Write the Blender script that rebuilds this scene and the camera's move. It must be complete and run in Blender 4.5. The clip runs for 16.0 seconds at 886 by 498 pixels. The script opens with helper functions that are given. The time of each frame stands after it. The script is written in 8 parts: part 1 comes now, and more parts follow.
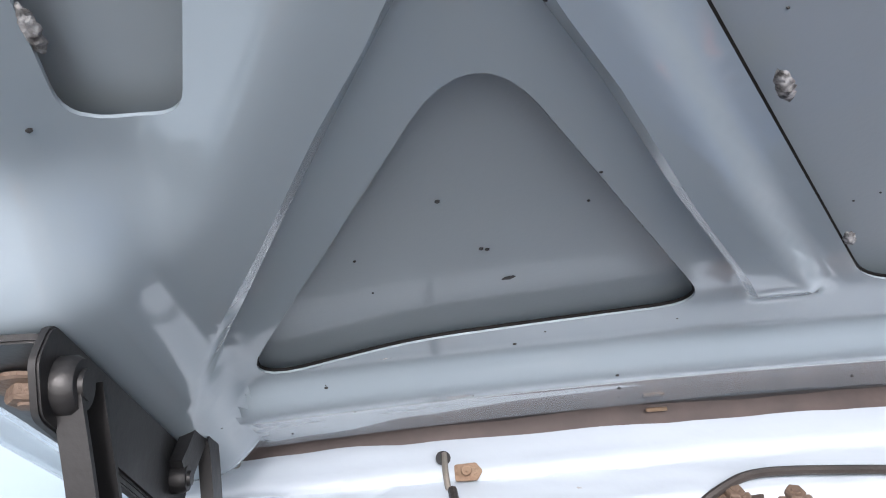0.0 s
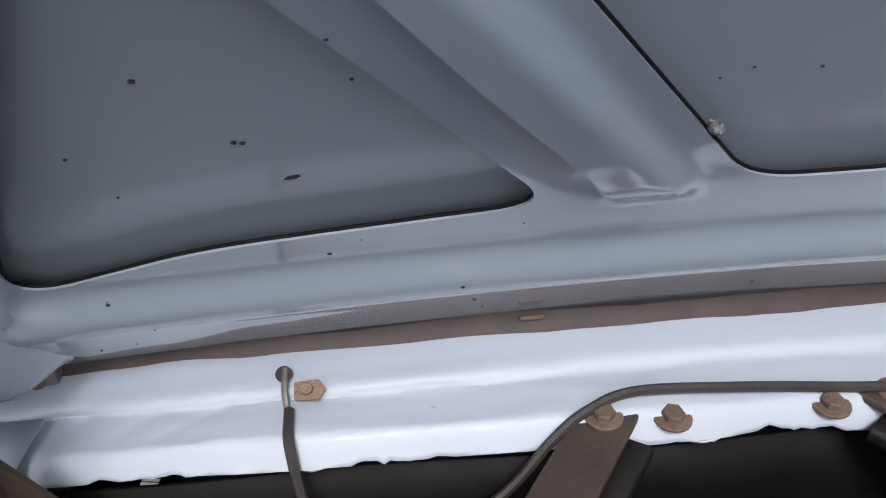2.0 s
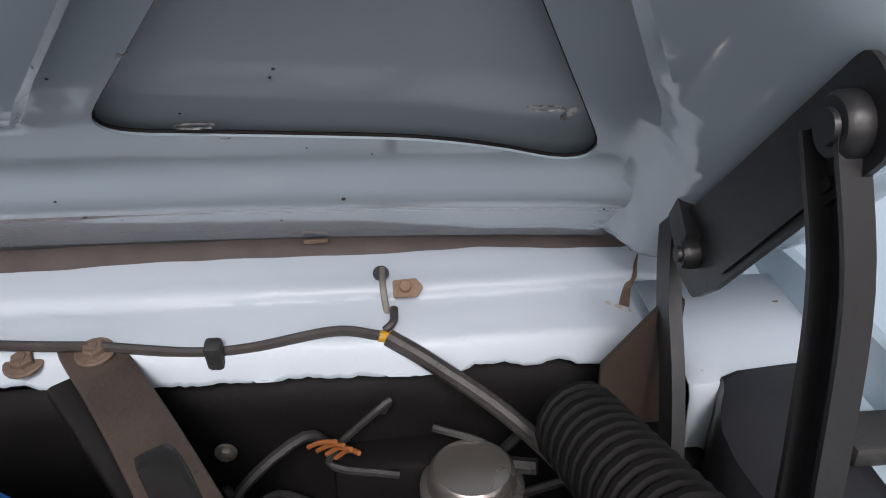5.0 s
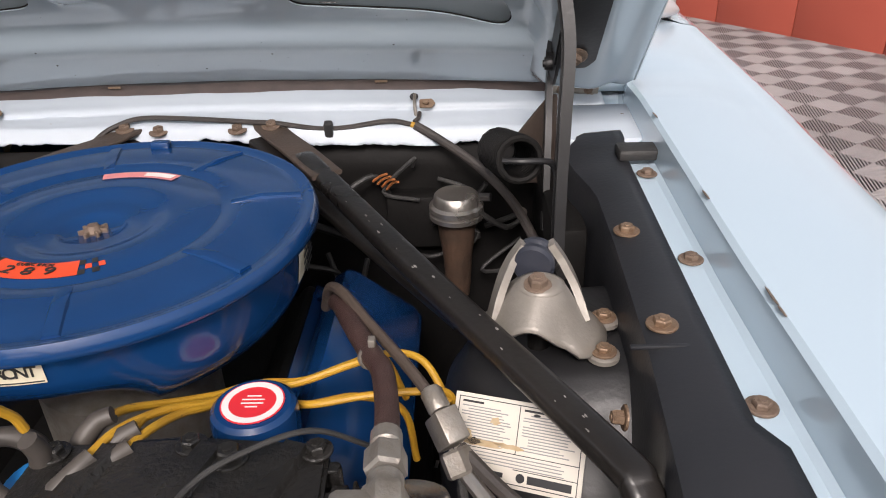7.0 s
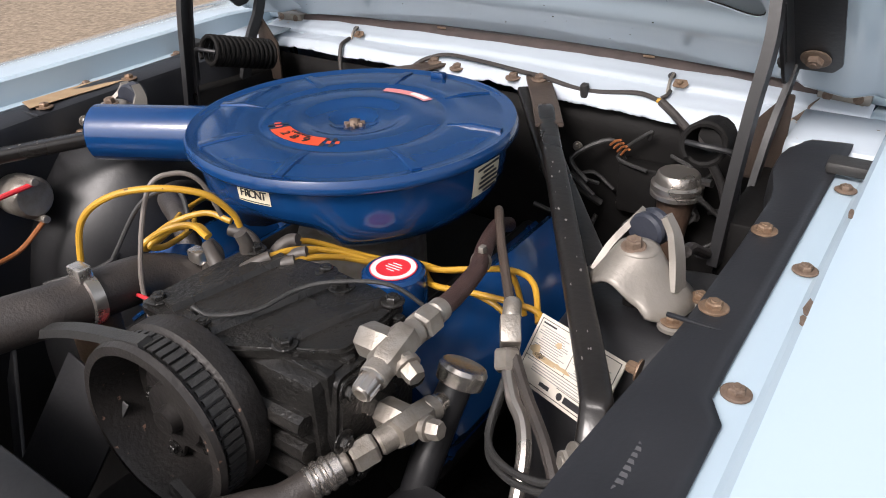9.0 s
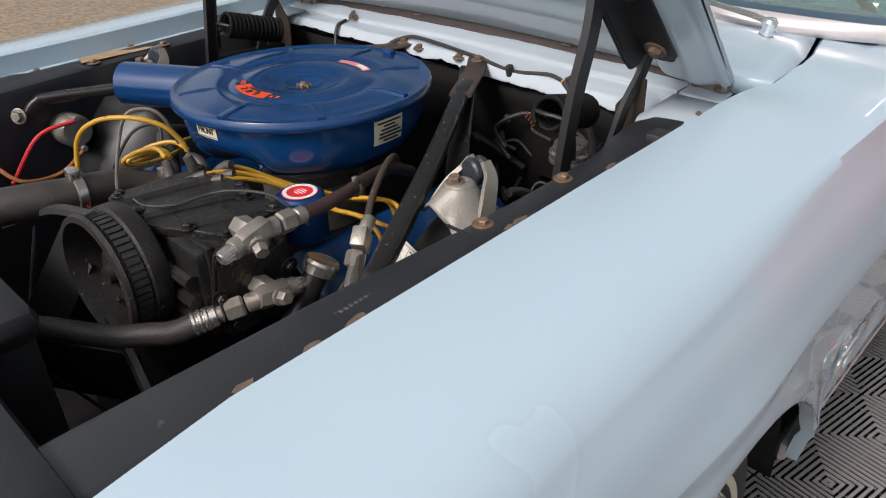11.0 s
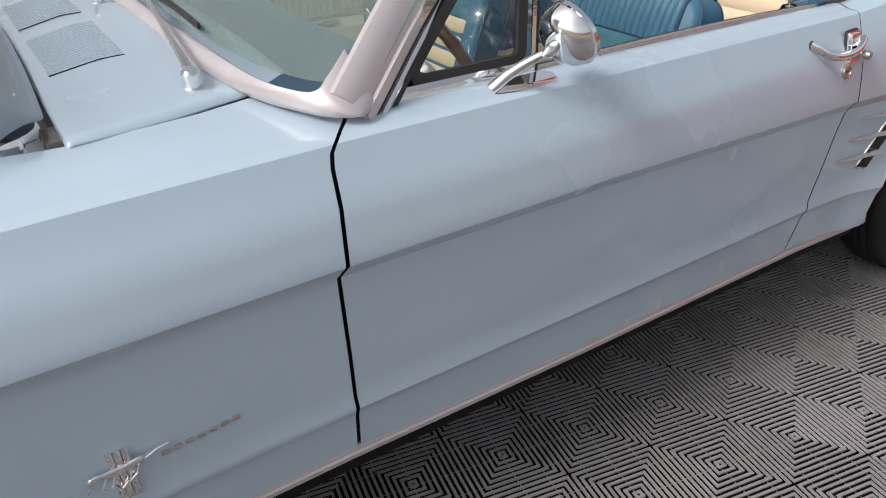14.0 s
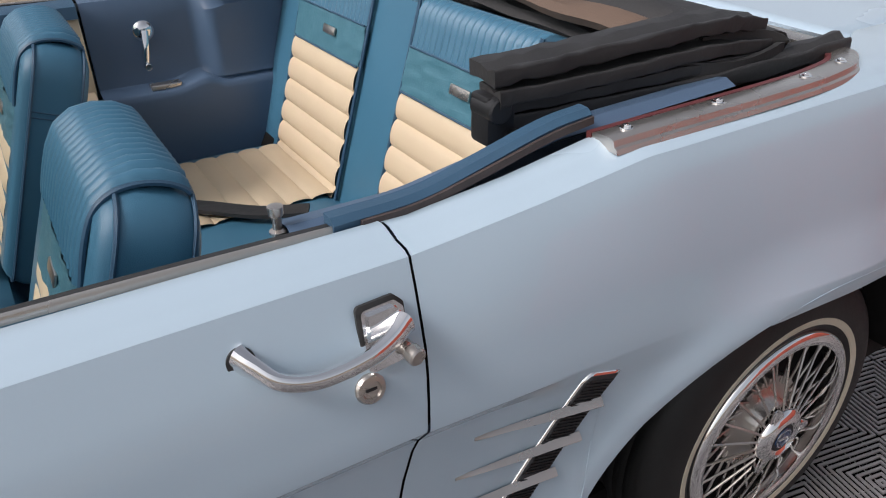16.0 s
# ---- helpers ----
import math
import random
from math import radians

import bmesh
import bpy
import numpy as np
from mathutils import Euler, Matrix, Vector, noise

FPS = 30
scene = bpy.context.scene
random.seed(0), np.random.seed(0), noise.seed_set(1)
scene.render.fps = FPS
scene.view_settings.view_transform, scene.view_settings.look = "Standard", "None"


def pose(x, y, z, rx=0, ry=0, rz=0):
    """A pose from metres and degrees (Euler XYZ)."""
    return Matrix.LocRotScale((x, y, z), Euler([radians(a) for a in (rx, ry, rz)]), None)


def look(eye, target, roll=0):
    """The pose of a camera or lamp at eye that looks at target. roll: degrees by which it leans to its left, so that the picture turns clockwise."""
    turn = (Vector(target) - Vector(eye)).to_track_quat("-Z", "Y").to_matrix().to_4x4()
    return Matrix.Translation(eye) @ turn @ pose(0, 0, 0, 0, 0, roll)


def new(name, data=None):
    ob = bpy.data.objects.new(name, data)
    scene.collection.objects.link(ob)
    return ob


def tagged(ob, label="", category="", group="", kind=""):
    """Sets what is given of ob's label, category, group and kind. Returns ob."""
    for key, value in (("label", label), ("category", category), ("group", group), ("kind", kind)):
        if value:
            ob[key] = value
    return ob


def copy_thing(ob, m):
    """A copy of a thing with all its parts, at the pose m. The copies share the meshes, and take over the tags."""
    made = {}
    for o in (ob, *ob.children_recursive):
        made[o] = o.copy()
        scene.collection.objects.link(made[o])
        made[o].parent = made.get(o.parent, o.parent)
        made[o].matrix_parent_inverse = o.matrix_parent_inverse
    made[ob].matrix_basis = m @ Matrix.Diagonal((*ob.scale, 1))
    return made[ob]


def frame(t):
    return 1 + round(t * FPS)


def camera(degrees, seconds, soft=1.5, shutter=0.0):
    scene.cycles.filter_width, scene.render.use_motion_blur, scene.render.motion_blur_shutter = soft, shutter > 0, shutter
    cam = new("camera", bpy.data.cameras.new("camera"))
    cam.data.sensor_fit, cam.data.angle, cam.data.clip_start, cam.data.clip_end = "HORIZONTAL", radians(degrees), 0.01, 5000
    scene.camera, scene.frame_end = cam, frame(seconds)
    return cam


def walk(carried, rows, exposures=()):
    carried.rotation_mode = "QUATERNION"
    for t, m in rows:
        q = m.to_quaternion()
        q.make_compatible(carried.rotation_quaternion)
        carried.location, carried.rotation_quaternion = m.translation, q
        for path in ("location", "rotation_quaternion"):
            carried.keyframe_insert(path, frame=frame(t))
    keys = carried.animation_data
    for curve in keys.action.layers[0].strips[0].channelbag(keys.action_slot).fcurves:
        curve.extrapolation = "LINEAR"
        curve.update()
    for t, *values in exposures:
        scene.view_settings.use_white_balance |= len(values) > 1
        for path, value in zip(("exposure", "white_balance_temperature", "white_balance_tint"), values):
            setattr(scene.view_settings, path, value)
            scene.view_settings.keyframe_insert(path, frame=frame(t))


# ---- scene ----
cam = camera(61.6, 16.0, 1.0)
PATH = [
    (0, (-0.328, -0.049, 1.172), (-0.245, 1.882, 0.658), -3.0),
    (0.5, (-0.352, 0.015, 1.125), (-0.28, 1.895, 0.446), -3.1),
    (1, (-0.334, 0.043, 1.11), (-0.265, 1.89, 0.345), -3.1),
    (1.5, (-0.28, 0.056, 1.119), (-0.211, 1.879, 0.3), -3.1),
    (2, (-0.218, 0.036, 1.153), (-0.137, 1.848, 0.311), -3.1),
    (2.5, (-0.117, 0.019, 1.164), (-0.014, 1.818, 0.295), -2.6),
    (3, (0.002, 0.045, 1.139), (0.126, 1.854, 0.295), -2.0),
    (3.5, (0.098, 0.068, 1.131), (0.216, 1.871, 0.275), -2.1),
    (4, (0.178, 0.082, 1.12), (0.307, 1.871, 0.237), -1.6),
    (4.5, (0.261, 0.08, 1.115), (0.4, 1.837, 0.171), -1.0),
    (4.7, (0.285, 0.067, 1.121), (0.426, 1.816, 0.162), -1.0),
    (6.8, (0.332, -0.527, 1.18), (0.362, 1.231, 0.226), -1.8),
    (7, (0.36, -0.528, 1.168), (0.298, 1.226, 0.209), -2.1),
    (7.5, (0.433, -0.53, 1.147), (0.082, 1.191, 0.191), -2.5),
    (8, (0.484, -0.572, 1.137), (-0.178, 1.05, 0.174), -2.5),
    (8.2, (0.506, -0.6, 1.143), (-0.258, 0.975, 0.175), -2.3),
    (10.5, (0.919, -0.565, 1.247), (-0.244, 0.708, 0.234), -1.7),
    (11, (1.013, -0.607, 1.235), (-0.199, 0.625, 0.228), -1.6),
    (11.5, (1.161, -0.655, 1.239), (-0.093, 0.536, 0.233), -1.6),
    (12, (1.326, -0.595, 1.196), (0.024, 0.541, 0.189), -1.6),
    (12.5, (1.549, -0.439, 1.185), (0.194, 0.622, 0.166), -1.3),
    (13, (1.637, -0.231, 1.186), (0.234, 0.761, 0.162), -1.2),
    (13.5, (1.618, 0.094, 1.23), (0.191, 1.05, 0.207), -0.9),
    (14, (1.624, 0.433, 1.242), (0.18, 1.376, 0.229), -0.8),
    (14.5, (1.577, 0.79, 1.243), (0.116, 1.718, 0.24), -0.9),
    (15, (1.474, 1.135, 1.231), (0.001, 2.049, 0.233), -1.0),
    (15.2, (1.45, 1.264, 1.225), (-0.03, 2.166, 0.227), -1.0),
    (15.5, (1.415, 1.444, 1.233), (-0.068, 2.346, 0.239), -0.9),
    (15.6, (1.388, 1.516, 1.237), (-0.084, 2.421, 0.231), -0.9),
    (16, (1.316, 1.755, 1.229), (-0.166, 2.654, 0.232), -0.9),
]
walk(cam, [(t, look(eye, target, roll)) for t, eye, target, roll in PATH], [
    (0, 0.88, 6400, 13), (0.6, 0.56, 6350, 14), (1.2, 0.26, 6300, 14), (3.2, 0.20, 6350, 14), (4.5, 0.06, 6400, 13), (4.7, 0.06, 6400, 13), (7.0, 0.44, 6800, 14), (7.5, 0.47, 6800, 14), (8.2, 0.80, 6600, 14),
    (10.5, 0.22, 6600, 8), (11.5, 0.10, 6600, 12), (12.0, -0.08, 6500, 13), (12.5, 0.10, 6550, 12), (13.0, 0.16, 6600, 12), (13.5, 0.27, 6600, 12), (14, 0.18, 6500, 11), (15, -0.02, 6400, 12), (16, 0.02, 6400, 12)])

# ---- world and light ----
world = bpy.data.worlds.new("sky")
scene.world = world
world.use_nodes = True
wn = world.node_tree
sky = wn.nodes.new("ShaderNodeTexSky")
sky.sky_type, sky.sun_disc = "NISHITA", False
sky.sun_elevation, sky.sun_rotation = radians(44), radians(181)
sky.air_density, sky.dust_density, sky.ozone_density = 1.0, 4.0, 1.0
soft_sky = wn.nodes.new("ShaderNodeHueSaturation")
soft_sky.inputs["Saturation"].default_value = 0.35
wn.links.new(sky.outputs[0], soft_sky.inputs["Color"])
wn.links.new(soft_sky.outputs[0], wn.nodes["Background"].inputs[0])
wn.nodes["Background"].inputs[1].default_value = 0.14
sun_data = bpy.data.lights.new("sun", "SUN")
sun_data.energy, sun_data.angle, sun_data.color = 2.1, radians(16), (1.0, 0.945, 0.935)
sun = new("sun", sun_data)
sun.matrix_world = look((-0.08, -4.08, 3.95), (0, 0, 0))


# ---- materials ----
def mat(name, col, rough=0.5, metal=0.0, col2=None, scale=30.0, amount=0.5, bump=0.0, bump_scale=200.0, coat=0.0, spec=0.5, col3=None, wear=0.0, rvar=0.0, trans=0.0, piece=0.0):
    """Principled surface with two scales of colour variation, wear patches and fine relief."""
    m = bpy.data.materials.new(name)
    m.use_nodes = True
    nt = m.node_tree
    p = nt.nodes["Principled BSDF"]
    p.inputs["Roughness"].default_value = rough
    p.inputs["Metallic"].default_value = metal
    p.inputs["Coat Weight"].default_value = coat
    p.inputs["Coat Roughness"].default_value = 0.04
    p.inputs["Specular IOR Level"].default_value = spec
    p.inputs["Transmission Weight"].default_value = trans
    co = nt.nodes.new("ShaderNodeTexCoord")

    def noise_at(s, detail=4.0):
        n = nt.nodes.new("ShaderNodeTexNoise")
        n.inputs["Scale"].default_value, n.inputs["Detail"].default_value = s, detail
        nt.links.new(co.outputs["Object"], n.inputs["Vector"])
        return n.outputs["Fac"]

    def ramp(sock, a, b):
        r = nt.nodes.new("ShaderNodeMapRange")
        r.inputs["From Min"].default_value, r.inputs["From Max"].default_value = a, b
        nt.links.new(sock, r.inputs["Value"])
        return r.outputs["Result"]

    def mix(fac, a, b):
        x = nt.nodes.new("ShaderNodeMix")
        x.data_type = "RGBA"
        for s, v in (("Factor", fac), ("A", a), ("B", b)):
            sock = [i for i in x.inputs if i.name == s and (i.type == "RGBA" or s == "Factor" and i.type == "VALUE")][0]
            if isinstance(v, tuple):
                sock.default_value = (*v, 1)
            elif isinstance(v, float):
                sock.default_value = v
            else:
                nt.links.new(v, sock)
        return [o for o in x.outputs if o.type == "RGBA"][0]

    base = col
    if col2:
        f = ramp(noise_at(scale), 0.5 - amount / 2, 0.5 + amount / 2)
        base = mix(f, col, col2)
    if col3:
        f = ramp(noise_at(scale * 5, 6.0), 0.72 - wear, 0.76 - wear)
        base = mix(f, base, col3)
    if piece:
        info = nt.nodes.new("ShaderNodeObjectInfo")
        h = nt.nodes.new("ShaderNodeHueSaturation")
        nt.links.new(base if not isinstance(base, tuple) else mix(0.0, base, base), h.inputs["Color"])
        r = nt.nodes.new("ShaderNodeMapRange")
        r.inputs["To Min"].default_value, r.inputs["To Max"].default_value = 1 - piece, 1 + piece
        nt.links.new(info.outputs["Random"], r.inputs["Value"])
        nt.links.new(r.outputs["Result"], h.inputs["Value"])
        base = h.outputs[0]
    if isinstance(base, tuple):
        p.inputs["Base Color"].default_value = (*base, 1)
    else:
        nt.links.new(base, p.inputs["Base Color"])
    if rvar:
        r = nt.nodes.new("ShaderNodeMapRange")
        r.inputs["To Min"].default_value, r.inputs["To Max"].default_value = max(0.02, rough - rvar), min(1, rough + rvar)
        nt.links.new(noise_at(scale * 0.7), r.inputs["Value"])
        nt.links.new(r.outputs["Result"], p.inputs["Roughness"])
    if bump:
        b = nt.nodes.new("ShaderNodeBump")
        b.inputs["Strength"].default_value, b.inputs["Distance"].default_value = bump, 0.002
        nt.links.new(noise_at(bump_scale, 3.0), b.inputs["Height"])
        nt.links.new(b.outputs[0], p.inputs["Normal"])
    return m


PAINT = mat("pale_blue_paint", (0.455, 0.565, 0.645), 0.26, 0.0, (0.415, 0.525, 0.610), 3, 0.9, 0.03, 900, coat=1.0, rvar=0.06)
# bonnet underside: body paint darkened in colour for the shade it hangs in
PAINT_IN = mat("shaded_pale_blue_paint", (0.340, 0.410, 0.465), 0.20, 0.0, (0.305, 0.37, 0.42), 6, 0.9, 0.03, 60, coat=1.0, rvar=0.05)
PAINT_SKIN = mat("satin_shaded_paint", (0.34, 0.40, 0.445), 0.34, 0.0, (0.30, 0.355, 0.395), 5, 0.9, 0.06, 300, coat=0.35, col3=(0.25, 0.28, 0.31), wear=-0.10, rvar=0.1)
PAINT_COWL = mat("worn_pale_blue_paint", (0.50, 0.56, 0.62), 0.5, 0.0, (0.44, 0.495, 0.55), 9, 0.9, 0.12, 90, coat=0.1, col3=(0.30, 0.25, 0.19), wear=-0.015, rvar=0.1)
BLACK = mat("satin_black_paint", (0.009, 0.009, 0.0105), 0.42, 0.0, (0.022, 0.022, 0.023), 14, 0.7, 0.15, 160, col3=(0.10, 0.095, 0.09), wear=-0.055, rvar=0.12)
# base kept near black: shade of the deep bay and gaps is in the colour
BLACK_DEEP = mat("shaded_black_metal", (0.003, 0.003, 0.003), 0.7, 0.0, (0.009, 0.008, 0.0075), 18, 0.8, 0.3, 120, spec=0.2, col3=(0.035, 0.026, 0.02), wear=-0.06, rvar=0.15)
APRON = mat("black_apron_paint", (0.012, 0.013, 0.016), 0.40, 0.0, (0.026, 0.027, 0.031), 10, 0.8, 0.12, 240, col3=(0.075, 0.066, 0.060), wear=0.0, rvar=0.14)
CAST = mat("greasy_cast_iron", (0.006, 0.006, 0.006), 0.28, 0.0, (0.024, 0.022, 0.020), 18, 0.6, 0.8, 200, col3=(0.11, 0.10, 0.09), wear=-0.04, rvar=0.15)
PULLEY = mat("worn_pulley_steel", (0.016, 0.015, 0.015), 0.45, 0.3, (0.045, 0.040, 0.037), 22, 0.7, 0.4, 200, col3=(0.25, 0.15, 0.11), wear=0.03, rvar=0.15)
BLUE = mat("engine_blue_paint", (0.0035, 0.033, 0.118), 0.18, 0.0, (0.005, 0.042, 0.145), 12, 0.7, 0.08, 90, coat=0.2, rvar=0.08)
CYAN = mat("bright_blue_plastic", (0.02, 0.25, 0.65), 0.3)
CHROME = mat("chrome", (0.93, 0.92, 0.92), 0.06, 1.0, (0.86, 0.85, 0.84), 30, 0.8, 0.05, 120, rvar=0.04)
STEEL = mat("bare_steel", (0.62, 0.58, 0.54), 0.28, 0.9, (0.5, 0.46, 0.42), 12, 0.8, 0.1, 300, rvar=0.08)
PILLAR = mat("brushed_pillar_trim", (0.66, 0.61, 0.61), 0.36, 0.45, (0.55, 0.50, 0.50), 8, 0.8, 0.04, 400, rvar=0.05)
ZINC = mat("dull_zinc_fitting", (0.36, 0.34, 0.31), 0.45, 0.6, (0.20, 0.17, 0.14), 60, 0.7, 0.3, 300, col3=(0.28, 0.17, 0.09), wear=0.0, rvar=0.1)
SILVER = mat("silver_painted_steel", (0.27, 0.25, 0.225), 0.45, 0.25, (0.20, 0.18, 0.155), 35, 0.8, 0.25, 250, col3=(0.16, 0.12, 0.09), wear=-0.03)
RUST = mat("rusty_bolt", (0.10, 0.068, 0.05), 0.65, 0.2, (0.22, 0.16, 0.12), 90, 0.7, 0.5, 400, col3=(0.10, 0.05, 0.03), wear=0.05)
BRASS = mat("tarnished_brass_bolt", (0.27, 0.195, 0.135), 0.5, 0.45, (0.17, 0.10, 0.06), 90, 0.7, 0.4, 400)
COPPER = mat("dull_copper_canister", (0.12, 0.072, 0.048), 0.55, 0.3, (0.05, 0.034, 0.026), 40, 0.7, 0.4, 200)
RUBBER = mat("black_rubber", (0.018, 0.018, 0.018), 0.55, 0.0, (0.035, 0.034, 0.033), 50, 0.7, 0.3, 500, rvar=0.1)
HOSE = mat("dusty_rubber_hose", (0.024, 0.021, 0.020), 0.5, 0.0, (0.055, 0.046, 0.041), 40, 0.7, 0.35, 350, rvar=0.12)
SEAL = mat("brown_seal_rubber", (0.040, 0.030, 0.029), 0.6, 0.0, (0.088, 0.064, 0.058), 35, 0.7, 0.15, 200)
YELLOW = mat("yellow_wire", (0.55, 0.31, 0.022), 0.4, 0.0, (0.40, 0.21, 0.025), 30, 0.7, col3=(0.10, 0.06, 0.025), wear=0.03)
REDWIRE = mat("red_wire", (0.6, 0.03, 0.04), 0.45)
GREYWIRE = mat("grey_wire", (0.20, 0.18, 0.16), 0.5, 0.0, (0.12, 0.10, 0.09), 40, 0.7)
CREAM = mat("aged_cream_label", (0.72, 0.66, 0.50), 0.5, 0.0, (0.66, 0.60, 0.46), 60, 0.8)
PAPER = mat("stained_white_label", (0.66, 0.63, 0.57), 0.5, 0.0, (0.58, 0.53, 0.45), 25, 0.8, col3=(0.40, 0.28, 0.14), wear=-0.07)
INK = mat("black_ink", (0.02, 0.02, 0.022), 0.5)
INKGREY = mat("grey_print", (0.25, 0.25, 0.25), 0.6)
DECALRED = mat("orange_red_decal", (0.72, 0.075, 0.025), 0.35)
LABELRED = mat("red_label", (0.66, 0.03, 0.04), 0.35)
LABELWHITE = mat("white_label", (0.75, 0.74, 0.72), 0.4)
PINK = mat("faded_pink_label", (0.62, 0.22, 0.22), 0.4)
VINYL = mat("blue_vinyl", (0.046, 0.148, 0.232), 0.40, 0.0, (0.060, 0.175, 0.265), 8, 0.8, 0.25, 700, rvar=0.06)
VINYL_DK = mat("deep_blue_vinyl", (0.035, 0.085, 0.145), 0.4, 0.0, (0.045, 0.105, 0.17), 8, 0.8, 0.25, 700, rvar=0.06)
VINYL_GR = mat("embossed_blue_vinyl", (0.05, 0.15, 0.20), 0.45, 0.0, (0.07, 0.19, 0.24), 60, 0.8, 0.5, 300)
PANELBLUE = mat("grey_blue_interior_panel", (0.075, 0.12, 0.19), 0.36, 0.0, (0.085, 0.135, 0.21), 5, 0.8, 0.2, 600, rvar=0.05)
CREAMV = mat("cream_vinyl", (0.68, 0.55, 0.38), 0.4, 0.0, (0.63, 0.50, 0.34), 10, 0.8, 0.25, 600)
CARPET = mat("dark_blue_carpet", (0.012, 0.02, 0.035), 0.95, 0.0, (0.02, 0.03, 0.05), 120, 0.8, 0.6, 500)
TOPCLOTH = mat("black_top_cloth", (0.020, 0.020, 0.021), 0.6, 0.0, (0.038, 0.036, 0.035), 10, 0.8, 1.0, 45, rvar=0.15)
TOPINNER = mat("brown_top_lining", (0.10, 0.065, 0.045), 0.7, 0.0, (0.16, 0.105, 0.075), 8, 0.8, 0.4, 300)
WOOD = mat("brown_steering_rim", (0.06, 0.03, 0.02), 0.3, 0.0, (0.10, 0.05, 0.03), 20, 0.7, coat=0.4)
TYRE = mat("tyre_rubber", (0.009, 0.009, 0.009), 0.6, 0.0, (0.015, 0.0145, 0.014), 30, 0.8, 0.3, 300, rvar=0.08)
STRIPE = mat("aged_white_stripe", (0.62, 0.57, 0.45), 0.5, 0.0, (0.55, 0.49, 0.37), 20, 0.8)
LOGO = mat("blue_emblem", (0.012, 0.045, 0.13), 0.25, 0.0, coat=0.5)
TILE = mat("grey_plastic_tile", (0.315, 0.30, 0.30), 0.34, 0.0, (0.265, 0.255, 0.255), 14, 0.8, 0.3, 500, spec=0.7, col3=(0.13, 0.12, 0.11), wear=-0.10, rvar=0.1, piece=0.14)
# near black, as the shade between the tile ribs
TILEBED = mat("slot_shade_black", (0.003, 0.003, 0.003), 0.9, 0.0, (0.006, 0.006, 0.006), 20, 0.8, spec=0.1)
REDWALL = mat("red_painted_boards", (0.44, 0.095, 0.062), 0.5, 0.0, (0.38, 0.075, 0.05), 2.5, 0.8, 0.15, 60, col3=(0.50, 0.30, 0.24), wear=-0.10)
GRAVEL = mat("tan_gravel", (0.31, 0.24, 0.17), 0.9, 0.0, (0.15, 0.115, 0.08), 28, 0.35, 1.0, 60, col3=(0.46, 0.38, 0.29), wear=0.06)
BUSH = mat("dark_blue_bushing", (0.014, 0.018, 0.030), 0.4, 0.0, (0.035, 0.038, 0.05), 40, 0.7, 0.3, 200)
AMBER = mat("amber_wire_ends", (0.34, 0.12, 0.04), 0.4)


def glass(name, tint, haze=0.0):
    m = bpy.data.materials.new(name)
    m.use_nodes = True
    nt = m.node_tree
    nt.nodes.clear()
    out = nt.nodes.new("ShaderNodeOutputMaterial")
    tr = nt.nodes.new("ShaderNodeBsdfTransparent")
    tr.inputs[0].default_value = (*tint, 1)
    gl = nt.nodes.new("ShaderNodeBsdfGlossy")
    gl.inputs["Roughness"].default_value = 0.02
    fr = nt.nodes.new("ShaderNodeFresnel")
    fr.inputs[0].default_value = 1.5
    mx = nt.nodes.new("ShaderNodeMixShader")
    nt.links.new(fr.outputs[0], mx.inputs[0])
    nt.links.new(tr.outputs[0], mx.inputs[1])
    nt.links.new(gl.outputs[0], mx.inputs[2])
    # milky green diffuse share imitates the bright reflection on the glass
    if haze:
        df = nt.nodes.new("ShaderNodeBsdfDiffuse")
        df.inputs[0].default_value = (0.40, 0.50, 0.46, 1)
        haze_mix = nt.nodes.new("ShaderNodeMixShader")
        haze_mix.inputs[0].default_value = haze
        nt.links.new(mx.outputs[0], haze_mix.inputs[1])
        nt.links.new(df.outputs[0], haze_mix.inputs[2])
        mx = haze_mix
    nt.links.new(mx.outputs[0], out.inputs[0])
    return m


GLASS = glass("green_tinted_glass", (0.42, 0.56, 0.52), 0.22)
CLEAR = glass("clear_glass", (0.80, 0.86, 0.84))


# ---- mesh helpers ----
def part(name, bm, material, parent=None, label="", sharp=35, smooth=True, solid=0.0):
    me = bpy.data.meshes.new(name)
    bmesh.ops.recalc_face_normals(bm, faces=bm.faces)
    bm.to_mesh(me)
    bm.free()
    return mesh_part(name, me, material, parent, label, sharp, smooth, solid)


def mesh_part(name, me, material, parent=None, label="", sharp=35, smooth=True, solid=0.0):
    if smooth:
        me.polygons.foreach_set("use_smooth", [True] * len(me.polygons))
        me.set_sharp_from_angle(angle=radians(sharp))
    if not me.materials:
        me.materials.append(material)
    ob = new(name, me)
    if parent:
        ob.parent = parent
    if label:
        ob["label"] = label
    if solid:
        s = ob.modifiers.new("thickness", "SOLIDIFY")
        s.thickness, s.offset = solid, -1
    return ob


def gear(name, bm, material, label, category, **k):
    """A unit of its own that could be lifted out of the car."""
    return tagged(part(name, bm, material, None, **k), label, category)


def V(*a):
    return Vector(a)


def frame_of(axis):
    a = Vector(axis).normalized()
    u = a.orthogonal().normalized()
    return u, a.cross(u), a


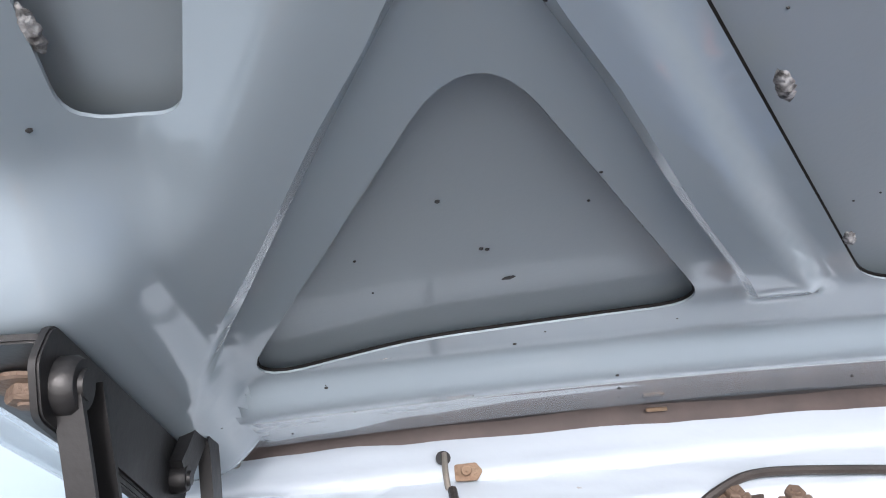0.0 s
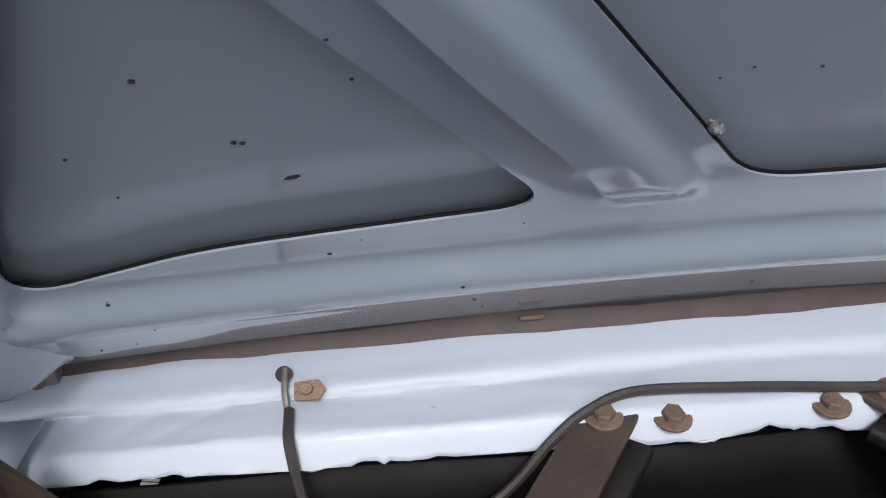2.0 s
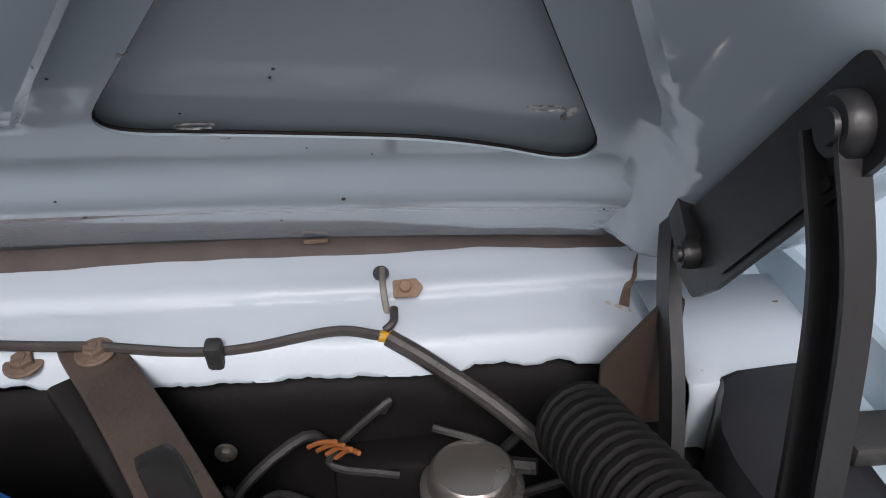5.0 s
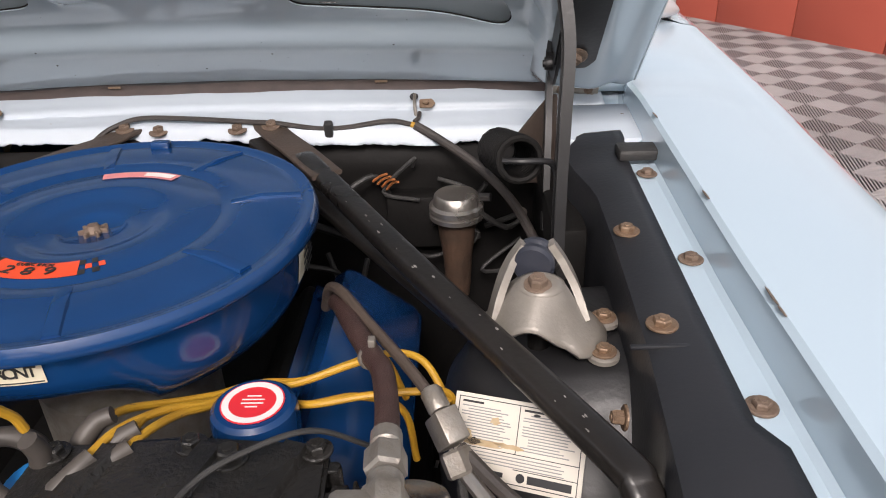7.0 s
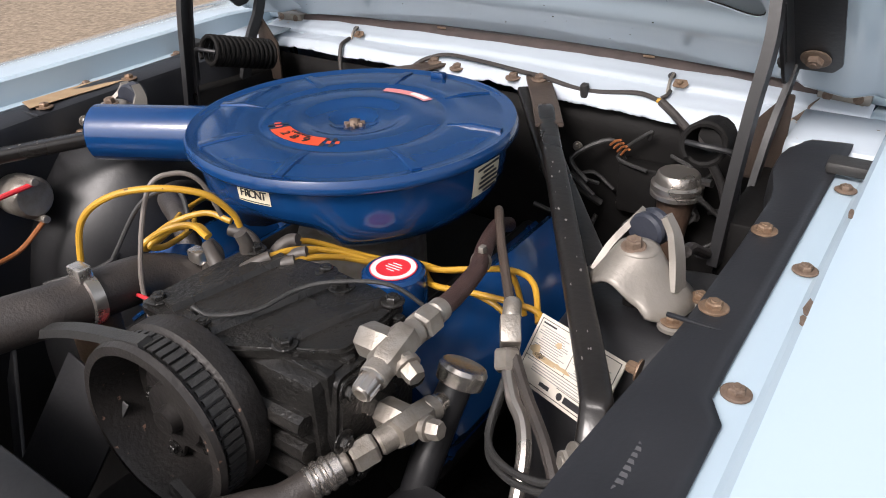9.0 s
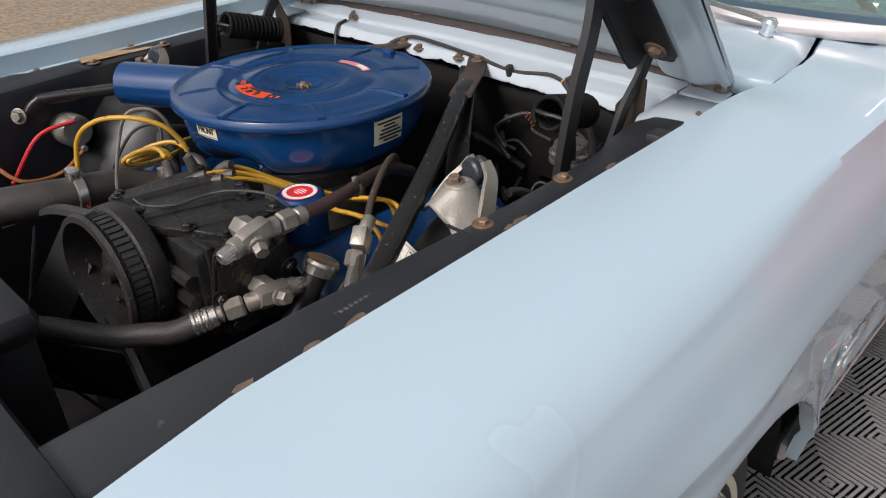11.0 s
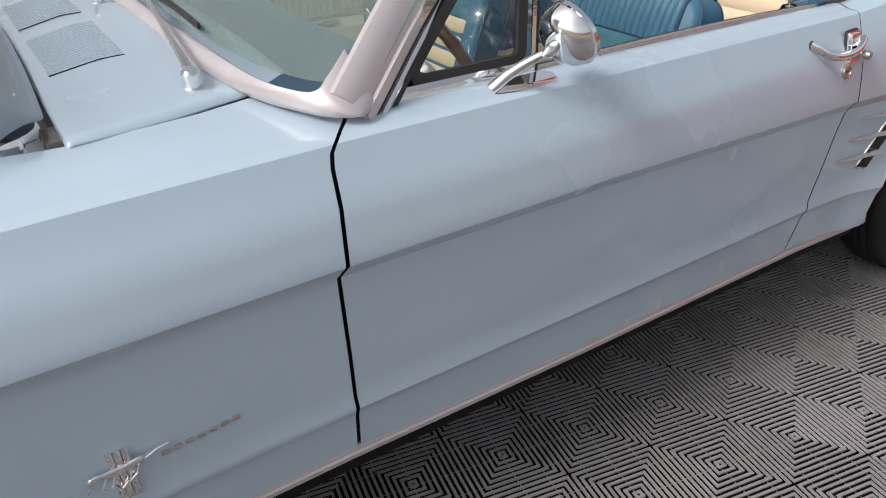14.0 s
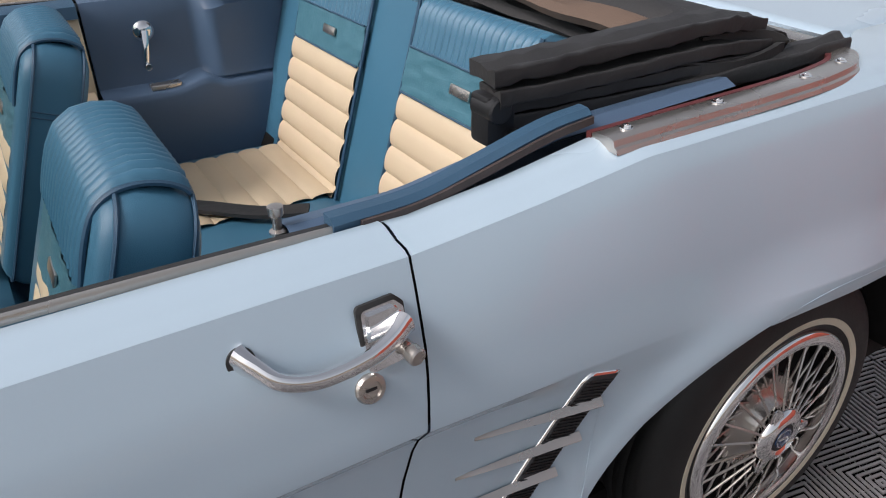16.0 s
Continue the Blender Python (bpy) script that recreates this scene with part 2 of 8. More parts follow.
def box(bm, lo, hi, bevel=0.003, m=None):
    r = bmesh.ops.create_cube(bm, size=1)
    vs = r["verts"]
    for v in vs:
        v.co = Vector([lo[i] + (v.co[i] + 0.5) * (hi[i] - lo[i]) for i in range(3)])
    if bevel:
        es = list({e for v in vs for e in v.link_edges})
        g = bmesh.ops.bevel(bm, geom=es, offset=bevel, segments=2, affect="EDGES", profile=0.5)
        vs = [v for v in g["verts"]] if not m else list({v for f in g["faces"] for v in f.verts} | {v for v in vs if v.is_valid})
    if m:
        for v in vs:
            if v.is_valid:
                v.co = m @ v.co
    return bm


def lathe(bm, prof, base, axis, seg=32, cap=True, arc=None):
    """Turned body: prof is a run of (radius, height along the axis)."""
    u, w, a = frame_of(axis)
    base = Vector(base)
    rings = []
    for r, h in prof:
        if r < 1e-6:
            rings.append([bm.verts.new(base + a * h)])
        else:
            rings.append([bm.verts.new(base + a * h + (u * math.cos(2 * math.pi * k / seg) + w * math.sin(2 * math.pi * k / seg)) * r) for k in range(seg)])
    for p, q in zip(rings, rings[1:]):
        for k in range(seg):
            l = (k + 1) % seg
            if len(p) == 1 and len(q) == 1:
                continue
            if len(p) == 1:
                bm.faces.new((p[0], q[k], q[l]))
            elif len(q) == 1:
                bm.faces.new((p[k], p[l], q[0]))
            else:
                bm.faces.new((p[k], p[l], q[l], q[k]))
    if cap:
        for ring in (rings[0], rings[-1]):
            if len(ring) > 2:
                bm.faces.new(ring)
    return bm


def rod(bm, a, b, r, seg=16, bev=None):
    a, b = Vector(a), Vector(b)
    n = (b - a).length
    c = r * 0.15 if bev is None else bev
    return lathe(bm, [(r - c, 0), (r, c), (r, n - c), (r - c, n)], a, b - a, seg)


def spline(pts, n=8):
    """Catmull-Rom run through the points."""
    P = [Vector(p) for p in pts]
    P = [P[0] * 2 - P[1]] + P + [P[-1] * 2 - P[-2]]
    out = []
    for i in range(1, len(P) - 2):
        for k in range(n):
            t = k / n
            a, b, c, d = P[i - 1:i + 3]
            out.append(0.5 * (2 * b + (c - a) * t + (2 * a - 5 * b + 4 * c - d) * t * t + (3 * b - a - 3 * c + d) * t ** 3))
    out.append(P[-2])
    return out


def sweep(bm, pts, section, closed=False, up=None):
    """Carries a flat section (list of (u, w)) along the points. up: fixed direction for w."""
    pts = [Vector(p) for p in pts]
    rings, prev = [], None
    n = len(pts)
    for i, p in enumerate(pts):
        q0, q1 = (pts[(i - 1) % n], pts[(i + 1) % n]) if closed else (pts[max(i - 1, 0)], pts[min(i + 1, n - 1)])
        t = (q1 - q0).normalized()
        if up is not None:
            w = Vector(up)
            u = t.cross(w).normalized()
            w = u.cross(t).normalized()
        else:
            if prev is None:
                prev = t.orthogonal().normalized()
            u = (prev - t * prev.dot(t)).normalized()
            prev = u
            w = t.cross(u)
        s = section(i / max(1, n - 1)) if callable(section) else section
        rings.append([bm.verts.new(p + u * a + w * b) for a, b in s])
    pairs = list(zip(rings, rings[1:])) + ([(rings[-1], rings[0])] if closed else [])
    m = len(rings[0])
    for p, q in pairs:
        for k in range(m):
            l = (k + 1) % m
            bm.faces.new((p[k], p[l], q[l], q[k]))
    if not closed:
        bm.faces.new(rings[0][::-1])
        bm.faces.new(rings[-1])
    return bm


def circle(r, seg=10):
    return [(r * math.cos(2 * math.pi * k / seg), r * math.sin(2 * math.pi * k / seg)) for k in range(seg)]


def tube(bm, pts, r, seg=10, n=8):
    return sweep(bm, spline(pts, n), circle(r, seg))


def grid(bm, rows):
    """A sheet through rows of points."""
    R = [[bm.verts.new(p) for p in row] for row in rows]
    for a, b in zip(R, R[1:]):
        for k in range(len(a) - 1):
            bm.faces.new((a[k], a[k + 1], b[k + 1], b[k]))
    return bm


def prism(bm, poly, thick, m=None, bevel=0.0):
    """Extrudes a flat outline (x, y) by thick along z, then moves it by m."""
    vs = [bm.verts.new((x, y, 0)) for x, y in poly]
    f = bm.faces.new(vs)
    ex = bmesh.ops.extrude_face_region(bm, geom=[f])
    top = [g for g in ex["geom"] if isinstance(g, bmesh.types.BMVert)]
    for v in top:
        v.co.z += thick
    allv = vs + top
    if bevel:
        es = list({e for v in top for e in v.link_edges if e.other_vert(v) in top})
        g = bmesh.ops.bevel(bm, geom=es, offset=bevel, segments=2, affect="EDGES")
        allv = list({v for v in allv if v.is_valid} | {v for v in g["verts"]})
    if m:
        for v in allv:
            v.co = m @ v.co
    return bm


def rounded(poly, r, seg=6):
    """Rounds the corners of an outline."""
    out, n = [], len(poly)
    for i in range(n):
        rr = r[i] if isinstance(r, (list, tuple)) else r
        p, a, b = Vector(poly[i]), Vector(poly[i - 1]), Vector(poly[(i + 1) % n])
        da, db = (a - p).normalized(), (b - p).normalized()
        ang = da.angle(db)
        d = min(rr / math.tan(ang / 2), (a - p).length * 0.48, (b - p).length * 0.48)
        s, e = p + da * d, p + db * d
        for k in range(seg + 1):
            t = k / seg
            out.append(tuple((s * (1 - t) + p * t) * (1 - t) + (p * (1 - t) + e * t) * t))
    return out


def axes(origin, x, y):
    """Matrix whose columns are x, y and their normal, at origin."""
    x, y = Vector(x).normalized(), Vector(y)
    z = x.cross(y).normalized()
    y = z.cross(x)
    m = Matrix((x, y, z)).transposed().to_4x4()
    m.translation = origin
    return m


def letters(name, text, size, m, material, parent, depth=0.0004):
    cu = bpy.data.curves.new(name, "FONT")
    cu.body, cu.size, cu.extrude, cu.align_x, cu.align_y = text, size, depth, "CENTER", "CENTER"
    tmp = bpy.data.objects.new(name, cu)
    scene.collection.objects.link(tmp)
    bpy.context.view_layer.update()
    me = bpy.data.meshes.new_from_object(tmp.evaluated_get(bpy.context.evaluated_depsgraph_get()))
    bpy.data.objects.remove(tmp)
    me.transform(m)
    me.materials.clear()
    return mesh_part(name, me, material, parent, smooth=False)


def bolt_mesh(name, material, r=0.0075, h=0.007, washer=1.6):
    bm = bmesh.new()
    lathe(bm, [(r * washer, 0), (r * washer, 0.0015), (r * washer * 0.9, 0.0022), (r * 1.0, 0.0022)], (0, 0, 0), (0, 0, 1), 18)
    lathe(bm, [(r, 0.002), (r, h * 0.8), (r * 0.86, h)], (0, 0, 0), (0, 0, 1), 6)
    lathe(bm, [(r * 0.45, h), (r * 0.4, h + 0.001)], (0, 0, 0), (0, 0, 1), 10)
    me = bpy.data.meshes.new(name)
    bm.to_mesh(me)
    bm.free()
    me.materials.append(material)
    return me


def bolt(me, at, axis, parent, name="bolt", s=1.0, spin=0.0):
    ob = new(name, me)
    ob.parent = parent
    ob.matrix_basis = Matrix.Translation(at) @ Vector(axis).to_track_quat("Z", "Y").to_matrix().to_4x4() @ Matrix.Rotation(spin, 4, "Z") @ Matrix.Scale(s, 4)
    return ob


def tab(xs, ys):
    return lambda q: float(np.interp(q, xs, ys))


def thing(name, at, label, category, **k):
    e = new(name)
    e.empty_display_size = 0.2
    e.location = at
    tagged(e, label, category, **k)
    return e


# ---- ground, tiled floor, wall ----
bm = bmesh.new()
N = 40
grid(bm, [[V(-300 + 600 * (i / N), -300 + 600 * (j / N), -0.05) for j in range(N + 1)] for i in range(N + 1)])
tagged(part("ground", bm, GRAVEL), "tan gravel ground that reaches away round the tiled floor", "ground", kind="structure")

Q = 0.151                       # side of one ribbed quarter of a floor tile
FLOOR_AT, FLOOR_TURN = (0.812, 1.281), radians(34.0)
floor = thing("floor", (0, 0, 0), "grey ribbed interlocking plastic tiles under the parked car", "floor", kind="structure")
# added sheet under the tiles whose black colour makes the slots look shaded
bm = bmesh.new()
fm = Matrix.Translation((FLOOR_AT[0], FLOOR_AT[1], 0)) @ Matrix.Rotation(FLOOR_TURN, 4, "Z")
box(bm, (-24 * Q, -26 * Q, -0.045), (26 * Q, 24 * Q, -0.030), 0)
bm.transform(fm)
part("floor_bed", bm, TILEBED, floor, "near-black sheet that stands in for the shade in the slots")


def rib_tile():
    """A two by two tile of ribbed quarters, ribs at 45 degrees that turn from quarter to quarter."""
    verts, faces = [], []
    n, top = 8, 0.0
    for qx in (0, 1):
        for qy in (0, 1):
            flip = (qx + qy + 1) % 2
            pitch = Q / n
            for k in range(2 * n):
                c0 = k * pitch + pitch * 0.5
                lo, hi = c0 - pitch * 0.235, c0 + pitch * 0.235

                def ends(s):
                    s = min(max(s, 0.0), 2 * Q)
                    return ((s, 0), (0, s)) if s <= Q else ((Q, s - Q), (s - Q, Q))
                a, b = ends(lo)
                d, c = ends(hi)
                quad = [a, d, c, b]
                if flip:
                    quad = [(Q - x, y) for x, y in quad][::-1]
                quad = [(x + qx * Q, y + qy * Q) for x, y in quad]
                i0 = len(verts)
                verts += [(x, y, top) for x, y in quad] + [(x, y, -0.0040) for x, y in quad]
                faces.append((i0, i0 + 1, i0 + 2, i0 + 3))
                faces += [(i0 + j, i0 + 4 + j, i0 + 4 + (j + 1) % 4, i0 + (j + 1) % 4) for j in range(4)]
            for f in (0.2, 0.5, 0.8):          # cross webs, a little below the ribs
                off, w = (f - 0.5) * Q * 2, 0.0018
                p = [(max(0, off) + w, max(0, -off)), (Q + min(0, off), Q - max(0, off) - w), (Q + min(0, off) - w, Q - max(0, off)), (max(0, off), max(0, -off) + w)]
                if flip:
                    p = [(Q - x, y) for x, y in p][::-1]
                i0 = len(verts)
                verts += [(x + qx * Q, y + qy * Q, -0.0080) for x, y in p]
                faces.append((i0, i0 + 1, i0 + 2, i0 + 3))
    return verts, faces


tv, tf = rib_tile()
tile_me = bpy.data.meshes.new("floor_tile")
tile_me.from_pydata(tv, [], tf)
tile_me.materials.append(TILE)
rest_v, rest_f = [], []
for i in range(-24, 26, 2):
    for j in range(-26, 24, 2):
        at = fm @ Vector((i * Q, j * Q, 0))
        if 0.4 < at.x < 2.6 and -0.4 < at.y < 3.9 and 1.25 * at.y > at.x - 2.0:
            o = new("floor_tile", tile_me)
            o.parent = floor
            o.matrix_basis = Matrix.Translation(at) @ Matrix.Rotation(FLOOR_TURN, 4, "Z")
        else:
            k = len(rest_v)
            tm = Matrix.Translation(at) @ Matrix.Rotation(FLOOR_TURN, 4, "Z")
            rest_v += [tuple(tm @ Vector(p)) for p in tv]
            rest_f += [tuple(a + k for a in f) for f in tf]
rest = bpy.data.meshes.new("outer_floor_tiles")
rest.from_pydata(rest_v, [], rest_f)
rest.materials.append(TILE)
o = new("outer_floor_tiles", rest)
o.parent = floor
tagged(o, kind="stuff")

wall = thing("wall_red", (2.48, 4.37, 0), "red painted vertical board wall with scuffed foot", "wall", kind="structure")
wd = Vector((-0.559, 0.829, 0)).normalized()
wnrm = Vector((-wd.y, wd.x, 0))
if wnrm.dot(Vector((-1, -1, 0))) < 0:
    wnrm = -wnrm
for k in range(-2, 12):
    bm = bmesh.new()
    box(bm, (0.003, -0.03, 0), (0.597, 0.0, 1.15), 0.006)
    o = part("board", bm, REDWALL, wall)
    bm = None
    o.matrix_basis = Matrix.Translation(wd * 0.6 * k + V(0, 0, -0.02)) @ axes((0, 0, 0), wd, wnrm)
bm = bmesh.new()
box(bm, (-1.2, -0.16, 0), (7.2, -0.032, 1.13), 0)
o = part("backing", bm, REDWALL, wall)
o.matrix_basis = axes((0, 0, -0.02), wd, wnrm)


# ---- the car ----
car = thing("car", (0, 0, 0), "pale blue 1960s convertible with open bonnet and folded black top", "car")

z_top = tab([-0.9, -0.6, -0.3, 0, 0.4, 0.82, 1.3, 2.06, 2.2, 2.35, 2.8, 3.3, 3.65], [0.815, 0.834, 0.842, 0.848, 0.858, 0.868, 0.871, 0.868, 0.884, 0.905, 0.912, 0.90, 0.87])
x_top = tab([-0.9, -0.5, -0.2, 0.3, 0.8, 1.3, 2.06, 2.4, 2.8, 3.2, 3.65], [0.79, 0.788, 0.775, 0.772, 0.780, 0.784, 0.772, 0.785, 0.79, 0.775, 0.70])
x_line = tab([-0.9, -0.45, 0, 0.8, 1.3, 2.03, 2.4, 2.74, 3.2, 3.65], [0.815, 0.832, 0.836, 0.835, 0.836, 0.826, 0.836, 0.848, 0.835, 0.76])
z_line = tab([-0.9, -0.4, 0, 0.8, 1.3, 2.03, 2.4, 3.65], [0.700, 0.702, 0.704, 0.711, 0.712, 0.691, 0.680, 0.66])
z_low = tab([-0.9, 0.4, 0.8, 1.3, 2.0, 3.65], [0.42, 0.436, 0.440, 0.441, 0.436, 0.42])
step = tab([-0.9, -0.5, -0.3, 0.05, 0.30, 2.15, 2.34, 3.65], [0.0, 0.15, 0.35, 0.6, 1.0, 1.0, 0.0, 0.0])
z_bot = tab([-0.9, 0.35, 0.42, 0.8, 1.6, 2.35, 3.0, 3.65], [0.36, 0.345, 0.340, 0.342, 0.330, 0.318, 0.33, 0.40])
ARCHES = ((0.005, 0.298, 0.352, 0.352), (2.72, 0.403, 0.41, 0.263))


def arch_z(y):
    z = -1.0
    for cy, cz, a, b in ARCHES:
        d = (y - cy) / a
        if abs(d) < 1:
            z = max(z, cz + b * math.sqrt(1 - d * d))
    return z


def lip(y, z):
    """Flare of the body side round the wheel openings."""
    s = 0.0
    for cy, cz, a, b in ARCHES:
        r = math.hypot((y - cy) / a, max(0.0, z - cz) / b if cy > 1 else (z - cz) / b)
        d = (r - 1) * 0.5 * (a + b)
        if z > 0.25:
            s = max(s, 0.020 * math.exp(-(max(d, 0) / 0.055) ** 2))
    return s


def side_x(y, z):
    """Half width of the body at a height below the shoulder."""
    zt, zc, xc, s = z_top(y), z_line(y), x_line(y), step(y)
    zl, zb = z_low(y), z_bot(y)
    xt = x_top(y)
    zs = [zb - 0.1, zb, zl - 0.020, zl - 0.008, zl, zl + 0.008, zl + 0.022, 0.55, zc - 0.034, zc - 0.022, zc, zc + 0.004, (zc + zt) / 2, zt - 0.030, zt - 0.012]
    xs = [xc - 0.06, xc - 0.038, xc - 0.0260, xc - 0.0215, xc - 0.0180, xc - 0.0190, xc - 0.0220, xc - 0.0180, xc - 0.0165 * s - 0.004 * (1 - s), xc - 0.0155 * s - 0.002 * (1 - s), xc, xc, (xc + xt) / 2 + 0.008, xt + 0.011, xt + 0.003]
    return float(np.interp(z, zs, xs)) + lip(y, z)


def soften(y):
    """How round the shoulder is: crisp at the door, rounder towards the nose."""
    f = min(1.0, max(0.0, (0.50 - y) / 0.60))
    return f * f * (3 - 2 * f)


def side_rows(y):
    """Heights of the rows of a body side, from the shoulder to the lower edge."""
    zt, zc, zl = z_top(y), z_line(y), z_low(y)
    zb = max(z_bot(y), arch_z(y))
    r = soften(y)
    z1 = zt - 0.03 - 0.008 * r
    up = [zt - 0.012 - 0.010 * r, z1] + [z1 + (zc + 0.004 - z1) * k / 5 for k in (1, 2, 3, 4, 5)] + [zc, zc - 0.022, zc - 0.034]
    lo = zc - 0.034
    stops = [0.62, 0.55, 0.49, zl + 0.022, zl + 0.008, zl, zl - 0.008, zl - 0.020, (zl + z_bot(y)) / 2]
    rows = []
    span = lo - zb
    full = lo - z_bot(y)
    for q in stops:
        rows.append(lo - (lo - q) / full * span if span < full - 1e-4 else q)
    return up + rows + [zb]


def side_panel(name, ys, front, rear, parent, label, sign=1, top=None, front_slant=0.0, rear_slant=0.0, front_lip=True, sharp=24):
    """Body side between two shut lines; top: function of y giving inner points of the upper surface."""
    y0, y1 = ys[0], ys[-1]
    cols = []
    for y in ys:
        f = (y - y0) / (y1 - y0)
        zs = side_rows(y)
        pts = []

        def at(z, x):
            inn = min(0.08, max(0.0, x_top(y) + 0.004 - x))
            a, b = front(z) + front_slant * inn, rear(z) + rear_slant * inn
            yy = a + (b - a) * f
            return V(sign * x, yy, z)
        zt, xt = z_top(y), x_top(y)
        if top:
            pts += [at(z, x) for x, z in top(y)]
        r = soften(y)
        pts += [at(zt + 0.0035 - 0.001 * r, xt - 0.028 - 0.012 * r), at(zt + 0.0018 - 0.0048 * r, xt - 0.009 - 0.011 * r), at(zt - 0.0020 - 0.0095 * r, xt - 0.0015 - 0.006 * r)]
        for z in zs:
            pts.append(at(z, side_x(y, z)))
        pts.append(at(zs[-1] - 0.001, side_x(y, zs[-1]) - 0.02))
        cols.append(pts)
    turn = lambda col, d: [p + V(-sign * 0.014 * (i > 8), d, -0.012 * (i <= 8)) for i, p in enumerate(col)]
    cols = ([turn(cols[0], 0.0006)] if front_lip else []) + cols + [turn(cols[-1], -0.0006)]
    bm = bmesh.new()
    grid(bm, cols)
    return part(name, bm, PAINT, parent, label, sharp=sharp)


def columns(a, b, stepw=0.03):
    """Stations along the body, closer together round the wheel openings."""
    s = set()
    n = max(2, int((b - a) / stepw))
    s |= {round(a + (b - a) * k / n, 4) for k in range(n + 1)}
    for cy, cz, w, h in ARCHES:
        for k in range(41):
            y = cy + w * 0.9995 * math.cos(math.pi * k / 40)
            if a < y < b:
                s.add(round(y, 4))
        for y in (cy - w * 1.0025, cy + w * 1.0025):
            if a < y < b:
                s = {q for q in s if abs(q - y) > 0.004 or abs(abs(q - cy) - w) < 0.002} | {round(y, 4)}
    s = sorted(s)
    out = [s[0]]
    for y in s[1:]:
        if y - out[-1] > 0.004 or any(abs(abs(q - cy) - w) < 0.0014 for q in (y, out[-1]) for cy, cz, w, h in ARCHES) and y - out[-1] > 0.0006:
            out.append(y)
    out[-1] = b
    return out


x_gap = tab([-0.9, -0.52, -0.4, 0, 0.45, 0.535, 0.56, 0.62, 0.74, 0.86], [0.625, 0.603, 0.586, 0.583, 0.586, 0.600, 0.611, 0.605, 0.576, 0.545])
z_gap = tab([-0.9, -0.5, 0, 0.45, 0.56, 0.9], [0.832, 0.845, 0.855, 0.868, 0.882, 0.888])


def ramp01(t):
    t = min(1.0, max(0.0, t))
    return t * t * (3 - 2 * t)


def fender_top(y):
    xi, zi, xt, zt = x_gap(y), z_gap(y), x_top(y), z_top(y)
    up = 0.010 * ramp01((0.50 - y) / 0.15)
    if y < 0.535:
        return [(xi - 0.036, zi - 0.0325), (xi - 0.009, zi - 0.0335), (xi - 0.003, zi - 0.030), (xi, zi - 0.004 + up), (xi + 0.005, zi + up)] + [(xi + (xt - 0.03 - xi) * k / 5, zi + up * (1 - k / 5) + (zt + 0.003 - zi) * k / 5 + 0.006 * math.sin(math.pi * k / 5)) for k in (1, 2, 3, 4)]
    return [(xi - 0.001, zi - 0.03), (xi - 0.0008, zi - 0.02), (xi - 0.0006, zi - 0.01), (xi - 0.0003, zi - 0.003), (xi + 0.003, zi)] + [(xi + (xt - 0.03 - xi) * k / 5, zi + (zt + 0.003 - zi) * k / 5 + 0.004 * math.sin(math.pi * k / 5)) for k in (1, 2, 3, 4)]


door_front = tab([0.30, 0.34, 0.44, 0.69, 0.712, 0.85, 0.868, 0.90], [0.803, 0.803, 0.798, 0.786, 0.794, 0.806, 0.815, 0.853])
door_rear = tab([0.30, 0.33, 0.41, 0.51, 0.645, 0.672, 0.74, 0.82, 0.87, 0.90], [1.964, 1.966, 1.976, 1.992, 2.020, 2.035, 2.045, 2.051, 2.054, 2.056])
nose_line = tab([0.3, 0.6, 0.75, 0.81, 0.86], [-0.53, -0.55, -0.567, -0.582, -0.605])
nose_tip = tab([0.3, 0.5, 0.75, 0.86], [-0.70, -0.73, -0.78, -0.80])
GAP = 0.0032
